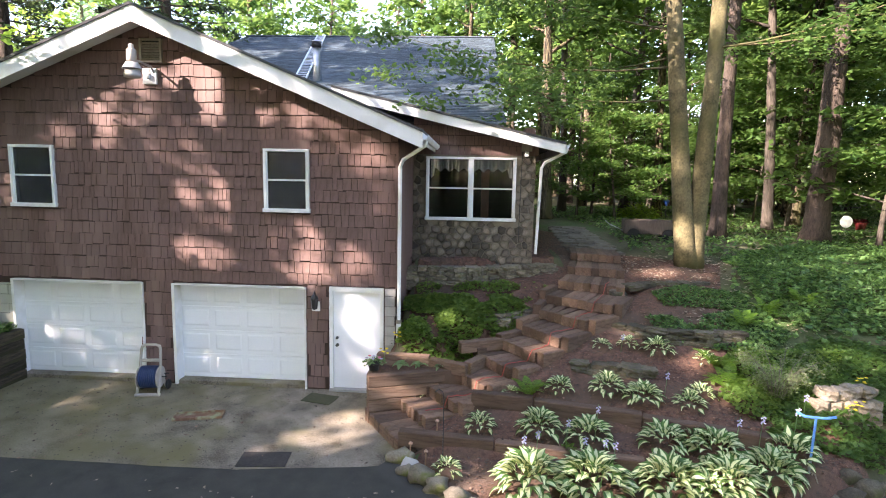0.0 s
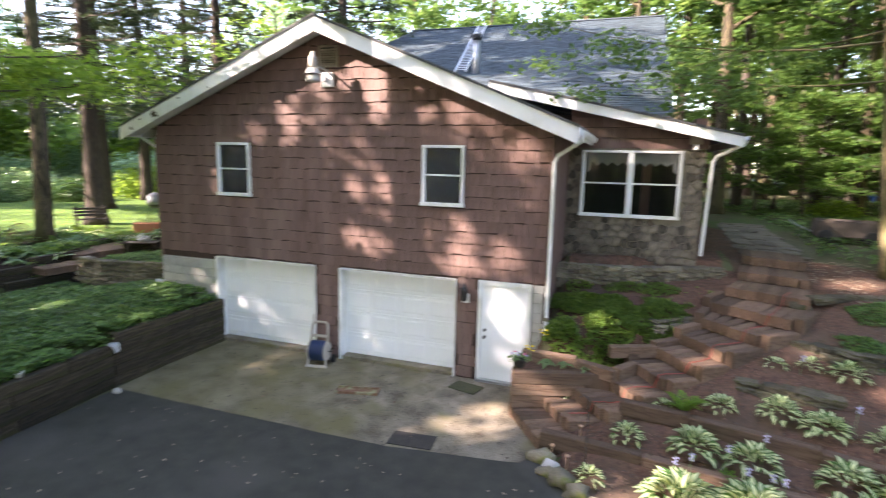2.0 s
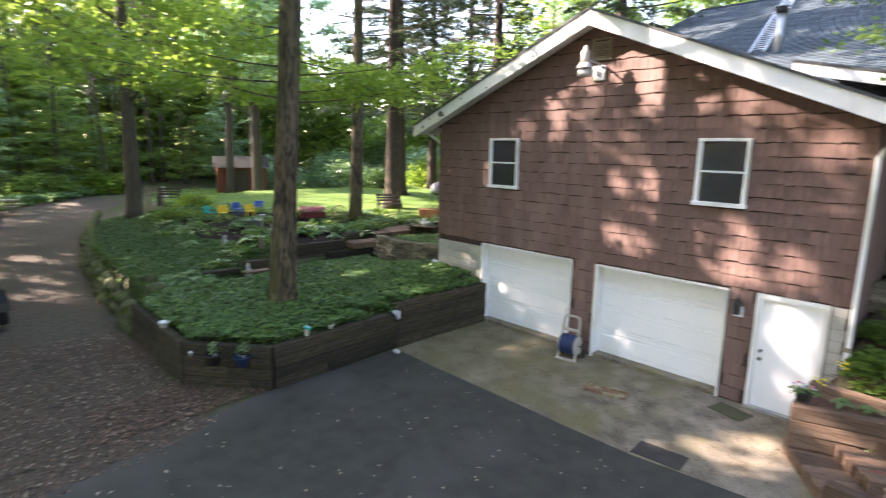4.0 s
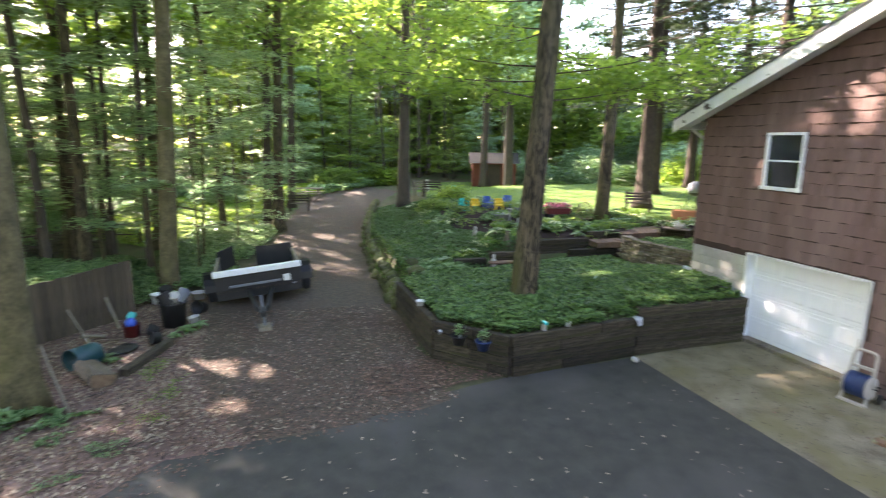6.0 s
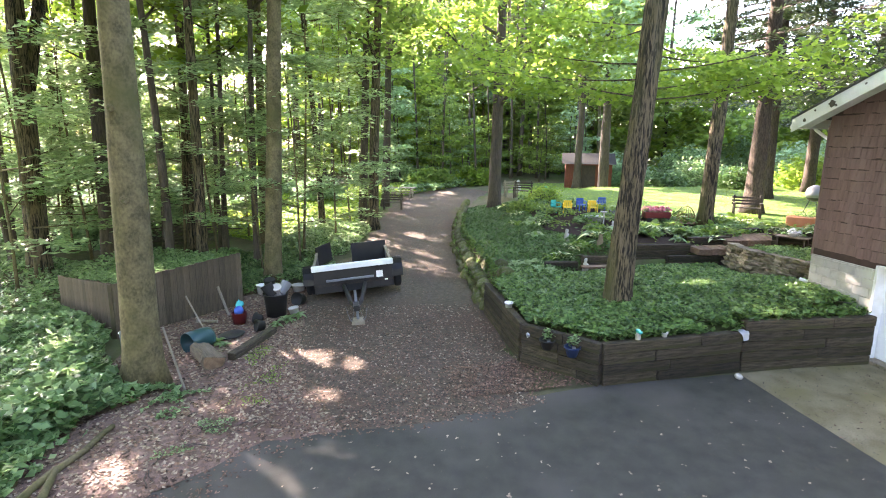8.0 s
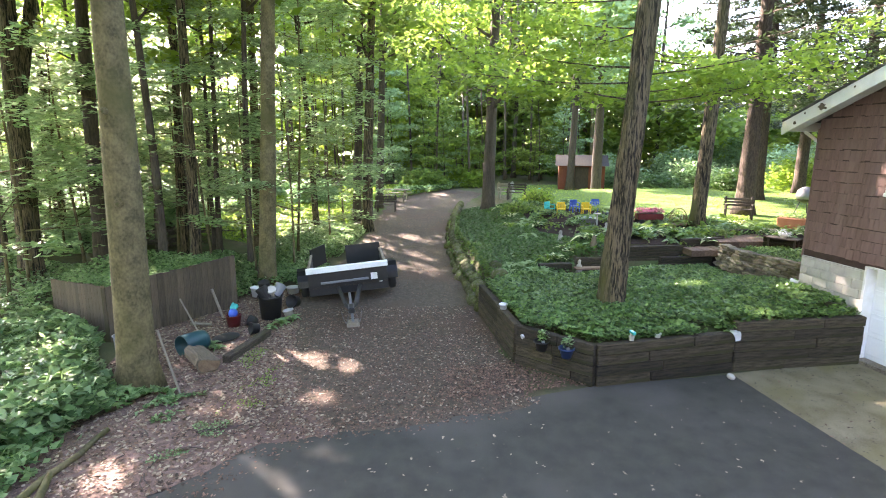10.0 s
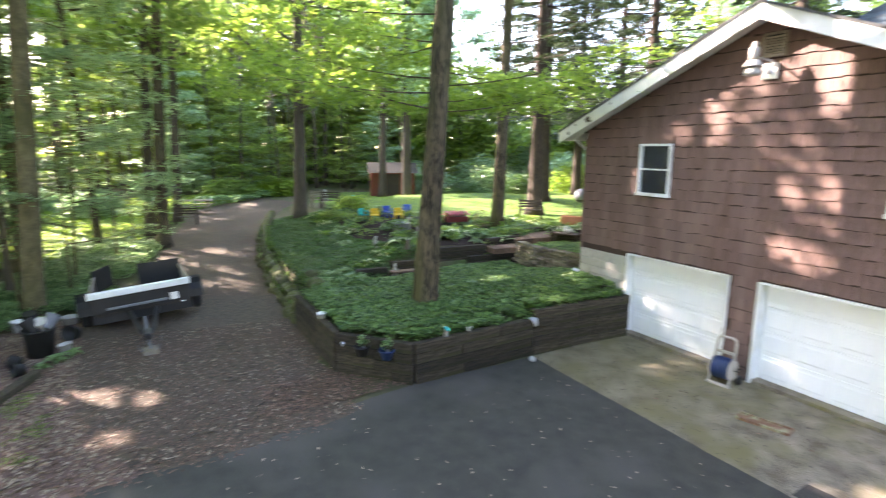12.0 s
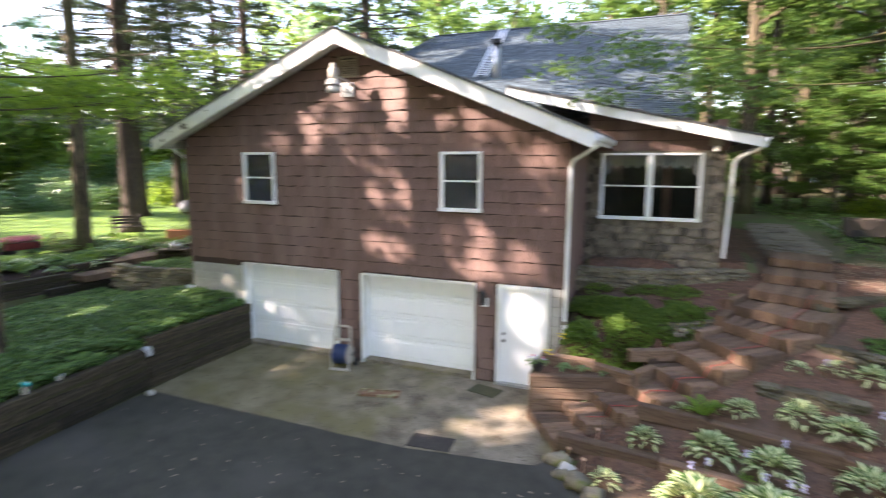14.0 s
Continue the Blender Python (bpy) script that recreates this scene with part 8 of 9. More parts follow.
bm = lathe(bmesh.new(), [(0.215, 0), (0.20, 0.012), (0.01, 0.014)], 20)
for q in bm.verts:
    x, y, z = q.co.z, q.co.x, max(-0.16, q.co.y * 0.9)
    q.co = Vector((x, y, min(z, 0.07 - 0.3 * y)))
part("cut_face", bm, M["sawn"], lg, "brown sawn end").location = (0.475, 0, 0)
bk = empty("red_bucket", (-12.19, -13.75, 0), "red bucket holding a blue ball and green plastic", "bucket")
part("body", lathe(bmesh.new(), [(0.15, 0), (0.19, 0.3), (0.2, 0.31), (0.18, 0.31), (0.14, 0.03)], 18), M["red_paint"], bk, "", True)
bm = bmesh.new()
bmesh.ops.create_uvsphere(bm, u_segments=14, v_segments=10, radius=0.12)
part("ball", bm, M["blue_plastic"], bk, "blue ball", True).location = (0.03, 0.0, 0.36)
part("bag", blob(bmesh.new(), (-0.12, -0.02, 0.45), (0.16, 0.1, 0.14), 0.5, 2, 3), M["green_glass"], bk, "green plastic sheet")
pot("plant_pot", "black plastic nursery pot lying on its side", "flower pot", -11.6, -13.05, 0.14, 0.2, M["black_matt"], (80, 0, 30), 0.13, "nursery pots")
pot("plant_pot", "black plastic nursery pot lying on its side", "flower pot", -12.1, -13.2, 0.13, 0.18, M["black_matt"], (80, 0, -20), 0.13, "nursery pots")
pot("plant_pot", "grey stone pot beside the trailer wheel", "flower pot", -15.1, -12.6, 0.2, 0.22, M["statue"], None, 0.0)
pot("plant_pot", "black plastic nursery pot lying on its side", "flower pot", -13.7, -12.35, 0.18, 0.26, M["black_matt"], (75, 0, 60), 0.16, "nursery pots")
pot("white_bucket", "white plastic bucket behind the bin", "bucket", -14.9, -13.65, 0.17, 0.30, M["white_plastic"], None, 0.0)
pot("white_bucket", "white plastic bucket among green plants", "bucket", -12.6, -12.42, 0.13, 0.24, M["milky"], (10, 0, 0), 0.02)
ldp = part("bin_lid", lathe(bmesh.new(), [(0.02, 0.06), (0.2, 0.05), (0.3, 0.02), (0.32, 0.0), (0.30, 0.0), (0.02, 0.03)], 20), M["black_matt"], None, "", True)
ldp.matrix_world = pose(-11.25, -13.75, 0.05, 6, 0, 0)
tagged(ldp, "round black bin lid lying on the leaves", "lid")
et = part("edging_log", tie(1.75, 0.2, 0.2, 4.0), M["tie_green"])
et.matrix_world = pose(-9.75, -13.41, -0.03, 0, 0, 159.5)
for k, (x, y, s_) in enumerate(((-12.05, -12.55, 0.42), (-12.35, -12.3, 0.36), (-11.75, -12.75, 0.3), (-10.75, -13.95, 0.3), (-10.55, -13.75, 0.26))):
    clump("leafy_weed", "bright green weed growing among the clutter", "weed", x, y, s_, 16, plain_leaves, "weeds by the verge")
cover("moss_patch", [(-9.7, -13.25), (-10.6, -12.95), (-10.4, -12.6), (-9.3, -12.9)], 700, 0.025, 0.005, 0.03, M["fern"], "bright mossy weeds along the rotten timber", "weeds", 41, 0.3, 2.0)
cover("moss_patch", [(-7.4, -13.1), (-9.0, -12.9), (-9.6, -12.2), (-7.6, -12.3)], 700, 0.022, 0.005, 0.03, M["fern"], "thin mossy weeds on the leaf litter", "weeds", 42, 0.55, 2.0)
cover("moss_patch", [(-6.0, -13.9), (-7.2, -13.4), (-7.4, -12.7), (-6.4, -12.9)], 500, 0.028, 0.005, 0.06, M["herb"], "small weeds by the asphalt edge", "weeds", 43, 0.6, 2.2)
tagged(et, "mossy rotten timber lying along the verge", "timber")
for nm, lb, a, b, r in (("garden_rake", "weathered wooden rake handle leaning on the beech", (-8.42, -13.95, 0.02), (-8.75, -14.35, 1.15), 0.022), ("wooden_stake", "wooden stake leaning on the fence", (-11.81, -14.51, 0.02), (-12.05, -14.95, 0.82), 0.02), ("wooden_stake", "grey plank leaning on the fence", (-12.87, -14.17, 0.02), (-13.25, -14.5, 0.72), 0.035), ("pale_branch", "short pale branch lying on leaves", (-12.4, -14.85, 0.06), (-12.2, -14.3, 0.08), 0.04)):
    tagged(part(nm, tube(bmesh.new(), [a, tuple((a[i] + b[i]) / 2 for i in range(3)), b], r, 7), M["wood"]), lb, "stick")
gb = part("grey_bin", lathe(bmesh.new(), [(0.2, 0), (0.24, 0.7), (0.26, 0.72), (0.22, 0.72), (0.19, 0.03)], 18), M["grey_plastic"], None, "", True)
gb.matrix_world = pose(-9.85, -15.35, 0)
tagged(gb, "grey plastic bin behind the beech trunk", "trash can")
for nm, pts_, r in (("fallen_branch", [(-5.2, -15.05, 0.06), (-5.8, -14.95, 0.07), (-6.4, -14.75, 0.07), (-6.85, -14.7, 0.08), (-7.05, -14.62, 0.1)], 0.055), ("fallen_branch", [(-5.2, -14.75, 0.05), (-5.65, -14.85, 0.06), (-5.95, -14.92, 0.08)], 0.06), ("fallen_branch", [(-5.6, -15.65, 0.05), (-6.1, -15.55, 0.06), (-6.5, -15.35, 0.08)], 0.04), ("fallen_branch", [(-5.35, -15.3, 0.05), (-5.7, -15.3, 0.06)], 0.04)):
    n = len(pts_)
    tagged(part(nm, tube(bmesh.new(), pts_, [r * (1 - 0.35 * k / n) for k in range(n)], 8), M["bark"], None, "", True), "bare grey fallen branch on the leaf litter", "branch", "fallen branches")
rs = random.Random(6)
for k in range(80):
    x, y = rs.uniform(-12.5, -6.8), rs.uniform(-12.0, -7.8)
    if k % 3 == 0:
        x, y = rs.uniform(-9.0, -5.6), rs.uniform(-14.6, -12.4)
    if edge_gap(x, y, ASPHALT) > -0.1:
        x -= 1.0
    l, t = rs.uniform(0.12, 0.4), rs.uniform(0, 6.28)
    z = ground_z(x, y) + 0.05
    tagged(part("twig", tube(bmesh.new(), [(x, y, z), (x + l * 0.5 * math.cos(t), y + l * 0.5 * math.sin(t), z + 0.015), (x + l * math.cos(t + 0.2), y + l * math.sin(t + 0.2), z)], [0.010, 0.008, 0.004], 5), M["darkwood"]), "small broken twig on the drive", "twig", "twigs on the drive")

# things on the timber wall
for x, y, m_, lb in ((-8.28, -6.98, "black_matt", "black hanging pot with a small plant"), (-7.85, -6.62, "hose_blue", "dark blue hanging pot with a small plant")):
    hp = empty("hanging_pot", (x, y, 0.52), lb, "flower pot", "hanging pots")
    part("pot", lathe(bmesh.new(), [(0.09, 0), (0.15, 0.2), (0.165, 0.21), (0.165, 0.18), (0.14, 0.18), (0.08, 0.02)], 18), M[m_], hp, "", True)
    part("bracket", nb(-0.02, 0.02, 0.0, 0.06, 0.16, 0.20), M["steel"], hp)
    v_, f_ = leaf_cloud([(0, 0, 0.3), (0.05, 0.03, 0.38), (-0.05, 0, 0.33)], 60, 0.05, 0.1, 1.0, int(x * -10))
    link_mesh("plant", array_mesh("plant", v_, f_), M["herb"], hp)
rg = empty("white_rag", (-7.83, -3.05, 0.86), "white cloth draped over the timber wall", "cloth")
rg.scale = (0.8, 0.7, 0.6)
bm = bmesh.new()
gridv = {}
for i in range(7):
    for j in range(9):
        u, w = i / 6 - 0.5, j / 8
        x = -0.12 + 0.26 * min(1, w * 1.6)
        z = (0.02 if w < 0.55 else 0.02 - (w - 0.55) * 0.62) + 0.03 * noise.noise(Vector((u * 6, w * 6, 1)))
        gridv[i, j] = bm.verts.new((x + 0.05 * noise.noise(Vector((u * 7, w * 6, 4))), u * 0.36 * (1 - 0.72 * w * w) + 0.04 * w, z + 0.03 + 0.05 * noise.noise(Vector((u * 9, w * 4, 7)))))
for i in range(6):
    for j in range(8):
        bm.faces.new((gridv[i, j], gridv[i + 1, j], gridv[i + 1, j + 1], gridv[i, j + 1]))
bmesh.ops.solidify(bm, geom=bm.faces[:], thickness=0.006)
part("fold", bm, M["cloth_white"], rg, "", True)
nz = empty("hose_nozzle_bottle", (-7.72, -5.35, 0.86), "teal sprayer bottle on the timber wall", "sprayer")
part("bottle", lathe(bmesh.new(), [(0.05, 0), (0.055, 0.1), (0.03, 0.14)], 12), M["tan_plastic"], nz, "pale cloudy bottle")
part("head", nb(-0.05, 0.12, -0.035, 0.035, 0.14, 0.2, 0.012), M["green_glass"], nz, "teal spray head")
pot("white_cup", "small white cup on the timber wall", "cup", -10.05, -7.30, 0.09, 0.12, M["white_plastic"], None, 0.86)
pot("white_cup", "small white cup on the timber wall", "cup", -7.8, -4.75, 0.06, 0.09, M["white_plastic"], None, 0.86)
o = part("small_stone", blob(bmesh.new(), (0, 0, 0.04), (0.09, 0.07, 0.06), 0.2, 2, 5), M["statue"], None, "", True)
o.matrix_world = pose(-7.5, -3.25, 0.02)
tagged(o, "small pale stone at the foot of the wall", "stone")
lm = empty("wall_lamp", (-8.75, -7.22, 0.62), "small lamp fixed to the timber wall", "garden light")
part("housing", lathe(bmesh.new(), [(0.04, 0), (0.06, 0.06), (0.03, 0.1)], 10), M["steel"], lm)
part("lens", lathe(bmesh.new(), [(0.035, 0), (0.03, -0.03), (0.01, -0.035)], 10), M["white_plastic"], lm)

# ---- the garden behind the bed ----
gt = empty("timber_terrace", (0, 0, 0), "dark timber steps and edging of the back garden", "garden edging", "timber terraces")
for a, b, z in (((-13.83, -5.15), (-13.78, -4.14), 1.03), ((-14.03, -3.9), (-13.9, -2.6), 1.14), ((-14.33, -2.2), (-14.3, -0.1), 1.40), ((-13.95, -1.1), (-13.85, 0.6), 1.10), ((-14.5, -0.05), (-14.63, 1.5), 1.56), ((-14.65, 1.5), (-15.4, 1.9), 1.60), ((-15.45, 1.9), (-15.5, 3.4), 1.66), ((-14.05, 2.6), (-12.2, 4.2), 1.72)):
    for k in range(3):
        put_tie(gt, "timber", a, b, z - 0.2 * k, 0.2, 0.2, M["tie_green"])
for k in range(5):
    put_tie(gt, "step_tie", (-14.28, -0.05 + 0.23 * k), (-13.62, -0.12 + 0.23 * k), 1.34 + rng.uniform(-0.01, 0.01), 0.22, 0.2, M["timber"])
for k in range(8):
    put_tie(gt, "landing_tie", (-15.3, 1.62 + 0.23 * k), (-14.0, 1.12 + 0.23 * k), 1.52 + rng.uniform(-0.01, 0.01), 0.22, 0.2, M["timber"])
put_tie(gt, "plank", (-13.45, -4.15), (-13.4, -2.7), 0.96, 0.3, 0.05, M["timber"])


def kid_chair(x, y, turn, m_, colour):
    c = empty("child_chair", (x, y, ground_z(x, y) + 0.03), f"small {colour} plastic garden chair", "chair", "plastic garden chairs", turn=turn)
    part("seat", nb(-0.18, 0.18, -0.17, 0.17, 0.26, 0.30, 0.015), m_, c)
    for sx in (-0.16, 0.16):
        for sy in (-0.15, 0.15):
            part("leg", tube(bmesh.new(), [(sx * 1.12, sy * 1.15, 0), (sx, sy, 0.27)], [0.022, 0.03], 6), m_, c)
        part("armrest", tube(bmesh.new(), [(sx * 1.1, -0.15, 0.28), (sx * 1.2, -0.13, 0.43), (sx * 1.2, 0.14, 0.45)], 0.024, 6), m_, c)
    bm = bmesh.new()
    for k in range(5):
        a = -0.15 + 0.075 * k
        box(bm, a - 0.028, a + 0.028, 0.15, 0.18, 0.29, 0.52 + 0.05 * math.sin(math.pi * (k + 0.5) / 5))
    box(bm, -0.18, 0.18, 0.148, 0.184, 0.50, 0.58, 0.01)
    part("backrest", bm, m_, c)


kid_chair(-21.95, -1.35, 70, M["yellow_plastic"], "yellow")
kid_chair(-22.35, -1.75, 120, M["green_glass"], "teal")
kid_chair(-21.8, -0.2, 80, M["yellow_plastic"], "yellow")
kid_chair(-22.9, -0.3, 95, M["blue_plastic"], "blue")
kid_chair(-23.1, 0.8, 60, M["blue_plastic"], "blue")
tb_ = empty("wash_tub", (-18.71, -1.49, ground_z(-18.71, -1.49) + 0.02), "galvanised steel wash tub in the mulch", "tub")
part("body", lathe(bmesh.new(), [(0.27, 0), (0.36, 0.32), (0.375, 0.33), (0.35, 0.32), (0.26, 0.03)], 24), M["steel"], tb_, "", True)
for sx in (-0.38, 0.38):
    part("handle", tube(bmesh.new(), [(sx, -0.07, 0.25), (sx * 1.1, 0, 0.24), (sx, 0.07, 0.25)], 0.012, 6), M["steel"], tb_)
pot("grey_planter", "round grey planter behind the tub", "flower pot", -20.3, 0.3, 0.32, 0.34, M["grey_plastic"], None)
wg = empty("red_wagon", (-18.43, 1.0, ground_z(-18.43, 1.0) + 0.02), "dark red wagon filled with pink flowers", "wagon", turn=80)
part("body", nb(-0.5, 0.5, -0.22, 0.22, 0.28, 0.52, 0.02), M["red_paint"], wg)
for x in (-0.36, 0.36):
    for y in (-0.25, 0.25):
        o = part("wheel", lathe(bmesh.new(), [(0.03, -0.025), (0.14, -0.025), (0.15, 0), (0.14, 0.025), (0.03, 0.025)], 14), M["rubber"], wg)
        o.matrix_basis = Matrix.Translation((x, y, 0.15)) @ Matrix.Rotation(math.pi / 2, 4, "X")
part("handle", tube(bmesh.new(), [(0.5, 0, 0.3), (0.9, 0, 0.6), (1.0, 0, 0.75)], 0.015, 6), M["black"], wg)
v_, f_ = leaf_cloud([(k * 0.12 - 0.42, 0.06 * math.sin(k * 3), 0.58) for k in range(8)], 380, 0.05, 0.17, 0.7, 5)
link_mesh("foliage", array_mesh("foliage", v_, f_), M["herb"], wg)
v_, f_ = leaf_cloud([(k * 0.12 - 0.42, 0.08 * math.cos(k * 3), 0.66) for k in range(8)], 420, 0.06, 0.2, 0.6, 6)
link_mesh("blossoms", array_mesh("blossoms", v_, f_), M["pink"], wg, "pink blossoms")
wk = empty("wicker_basket_chair", (-18.0, 1.95, ground_z(-18.0, 1.95) + 0.02), "brown hooped wicker chair frame", "chair")
for k in range(9):
    t = math.pi * (k + 0.5) / 9
    part("hoop_rib", tube(bmesh.new(), [(0, -0.4 * math.cos(t), 0.08), (0.08, -0.36 * math.cos(t), 0.35 + 0.1 * math.sin(t)), (0.1, -0.30 * math.cos(t) * 0.8, 0.3 + 0.45 * math.sin(t))], 0.012, 5), M["rust"], wk)
part("rim", tube(bmesh.new(), [(0.1, -0.42 * math.cos(math.pi * k / 12), 0.08 + 0.70 * math.sin(math.pi * k / 12)) for k in range(13)], 0.02, 6), M["rust"], wk)
part("seat", lathe(bmesh.new(), [(0.05, 0.1), (0.4, 0.12), (0.42, 0.16), (0.05, 0.17)], 18), M["rust"], wk)


def slat_bench(name, label, x, y, turn, m_, w=1.3):
    b = empty(name, (x, y, ground_z(x, y) + 0.02), label, "bench", turn=turn)
    for k in range(4):
        part("seat_slat", nb(-w / 2, w / 2, -0.2 + 0.1 * k, -0.115 + 0.1 * k, 0.42, 0.45, 0.005), m_, b)
    for k in range(3):
        part("back_slat", nb(-w / 2, w / 2, 0.22, 0.25, 0.55 + 0.13 * k, 0.64 + 0.13 * k, 0.005), m_, b)
    for sx in (-w / 2 + 0.08, w / 2 - 0.08):
        part("front_leg", nb(sx - 0.035, sx + 0.035, -0.2, -0.13, 0, 0.62, 0.006), m_, b)
        part("rear_leg", nb(sx - 0.035, sx + 0.035, 0.16, 0.22, 0, 0.98, 0.006), m_, b)
        part("armrest", nb(sx - 0.04, sx + 0.04, -0.24, 0.22, 0.62, 0.66, 0.006), m_, b)


slat_bench("garden_bench", "old grey-brown slatted bench under the trees", -28.6, -1.5, 60, M["darkwood"], 1.1)
slat_bench("garden_bench", "pale weathered bench beside the garden tree", -29.6, -1.9, 95, M["wood"], 0.8)
slat_bench("garden_bench", "dark green slatted bench below the spruce", -19.9, 6.1, 60, M["darkwood"], 1.2)
slat_bench("garden_bench", "dark bench at the woodland edge", -30.84, -8.82, 80, M["darkwood"], 1.2)
pc = empty("picnic_table", (-35.4, -7.9, ground_z(-35.4, -7.9) + 0.02), "grey weathered picnic table with attached seats", "picnic table", turn=75)
for k in range(5):
    part("top_board", nb(-0.9, 0.9, -0.37 + 0.15 * k, -0.23 + 0.15 * k, 0.72, 0.76, 0.004), M["wood"], pc)
for sy in (-0.75, 0.75):
    part("seat_board", nb(-0.9, 0.9, sy - 0.13, sy + 0.13, 0.42, 0.46, 0.004), M["wood"], pc)
for sx in (-0.6, 0.6):
    for s_ in (-1, 1):
        part("leg", tube(bmesh.new(), [(sx, s_ * 0.62, 0.0), (sx, s_ * 0.22, 0.72)], 0.045, 6), M["wood"], pc)
    part("brace", nb(sx - 0.03, sx + 0.03, -0.8, 0.8, 0.34, 0.42, 0.004), M["wood"], pc)
tbs = empty("small_garden_table", (-13.46, 2.81, ground_z(-13.46, 2.81) + 0.02), "small dark table holding white flowers", "table", turn=30)
part("tabletop", nb(-0.45, 0.45, -0.2, 0.2, 0.42, 0.46, 0.008), M["darkwood"], tbs)
for sx in (-0.38, 0.38):
    for sy in (-0.15, 0.15):
        part("leg", nb(sx - 0.025, sx + 0.025, sy - 0.025, sy + 0.025, 0, 0.42), M["darkwood"], tbs)
fb = empty("flower_bowl", (-13.46, 2.81, ground_z(-13.46, 2.81) + 0.49), "bowl of white and lilac flowers", "flower pot")
part("bowl", lathe(bmesh.new(), [(0.08, 0), (0.16, 0.09), (0.14, 0.09), (0.06, 0.02)], 14), M["white_plastic"], fb)
v_, f_ = leaf_cloud([(0, 0, 0.16), (0.1, 0.1, 0.14), (-0.1, 0, 0.15)], 110, 0.05, 0.16, 0.7, 8)
link_mesh("blossoms", array_mesh("blossoms", v_, f_), M["white_plastic"], fb)
tp = empty("terracotta_trough", (-17.0, 6.6, ground_z(-17.0, 6.6) + 0.02), "terracotta trough with flowering plants", "planter", turn=35)
part("trough", nb(-0.75, 0.75, -0.28, 0.28, 0, 0.42, 0.03), M["terracotta"], tp)
v_, f_ = leaf_cloud([(k * 0.2 - 0.6, 0, 0.5) for k in range(7)], 420, 0.06, 0.25, 0.8, 12)
link_mesh("foliage", array_mesh("foliage", v_, f_), M["herb"], tp)
gz = empty("gazing_ball", (-27.51, -0.49, ground_z(-27.51, -0.49) + 0.02), "shiny teal gazing ball on a stand", "garden ornament")
part("stand", lathe(bmesh.new(), [(0.14, 0), (0.06, 0.1), (0.05, 0.4), (0.1, 0.46)], 12), M["statue"], gz)
bm = bmesh.new()
bmesh.ops.create_uvsphere(bm, u_segments=16, v_segments=12, radius=0.17)
part("ball", bm, M["green_glass"], gz, "", True).location = (0, 0, 0.6)


def figure(x, y, h, m_, label, seed):
    """A small cast garden figure as one plain lump."""
    bm = lathe(bmesh.new(), [(0.22 * h, 0), (0.24 * h, 0.12 * h), (0.17 * h, 0.35 * h), (0.2 * h, 0.55 * h), (0.1 * h, 0.68 * h), (0.13 * h, 0.82 * h), (0.1 * h, 0.95 * h), (0.01, h)], 12)
    for q in bm.verts:
        q.co += Vector((noise.noise(q.co * 9 / h + Vector((seed, 0, 0))), noise.noise(q.co * 9 / h + Vector((0, seed, 0))), 0)) * 0.06 * h
    o = part("garden_statue", bm, m_, None, "", True)
    o.matrix_world = pose(x, y, ground_z(x, y) + 0.01)
    tagged(o, label, "statue", "garden statues")


figure(-13.6, -3.95, 0.42, M["statue"], "rounded pale cast stone garden figure", 1)
figure(-14.75, -3.0, 0.55, M["pale_stone"], "upright pale cast stone garden figure", 2)
figure(-16.9, -3.3, 0.45, M["statue"], "small white garden figure in the mulch", 3)
figure(-17.0, -1.5, 0.4, M["statue"], "small white garden figure in the mulch", 4)
figure(-38.0, 1.0, 1.0, M["statue"], "tall grey garden figure among bushes", 5)
bb = empty("birdbath_spout", (-17.6, -1.6, ground_z(-17.6, -1.6) + 0.02), "thin pale garden spout on a post", "garden ornament")
part("post", tube(bmesh.new(), [(0, 0, 0), (0, 0, 0.62)], 0.03, 8), M["statue"], bb)
part("dish", lathe(bmesh.new(), [(0.04, 0.6), (0.14, 0.66), (0.12, 0.66), (0.03, 0.62)], 12), M["statue"], bb)
gl = empty("kettle_grill", (-20.9, 10.3, ground_z(-20.9, 10.3) + 0.02), "covered grey kettle grill on thin legs", "grill")
part("cover", lathe(bmesh.new(), [(0.38, 0.75), (0.42, 0.9), (0.36, 1.15), (0.15, 1.3), (0.01, 1.33)], 18), M["grey_plastic"], gl, "", True)
part("bowl", lathe(bmesh.new(), [(0.1, 0.55), (0.33, 0.66), (0.38, 0.78), (0.02, 0.78)], 18), M["black"], gl, "", True)
for k in range(3):
    t = k * 2.094
    part("leg", tube(bmesh.new(), [(0.2 * math.cos(t), 0.2 * math.sin(t), 0.62), (0.42 * math.cos(t), 0.42 * math.sin(t), 0)], 0.018, 6), M["black"], gl)

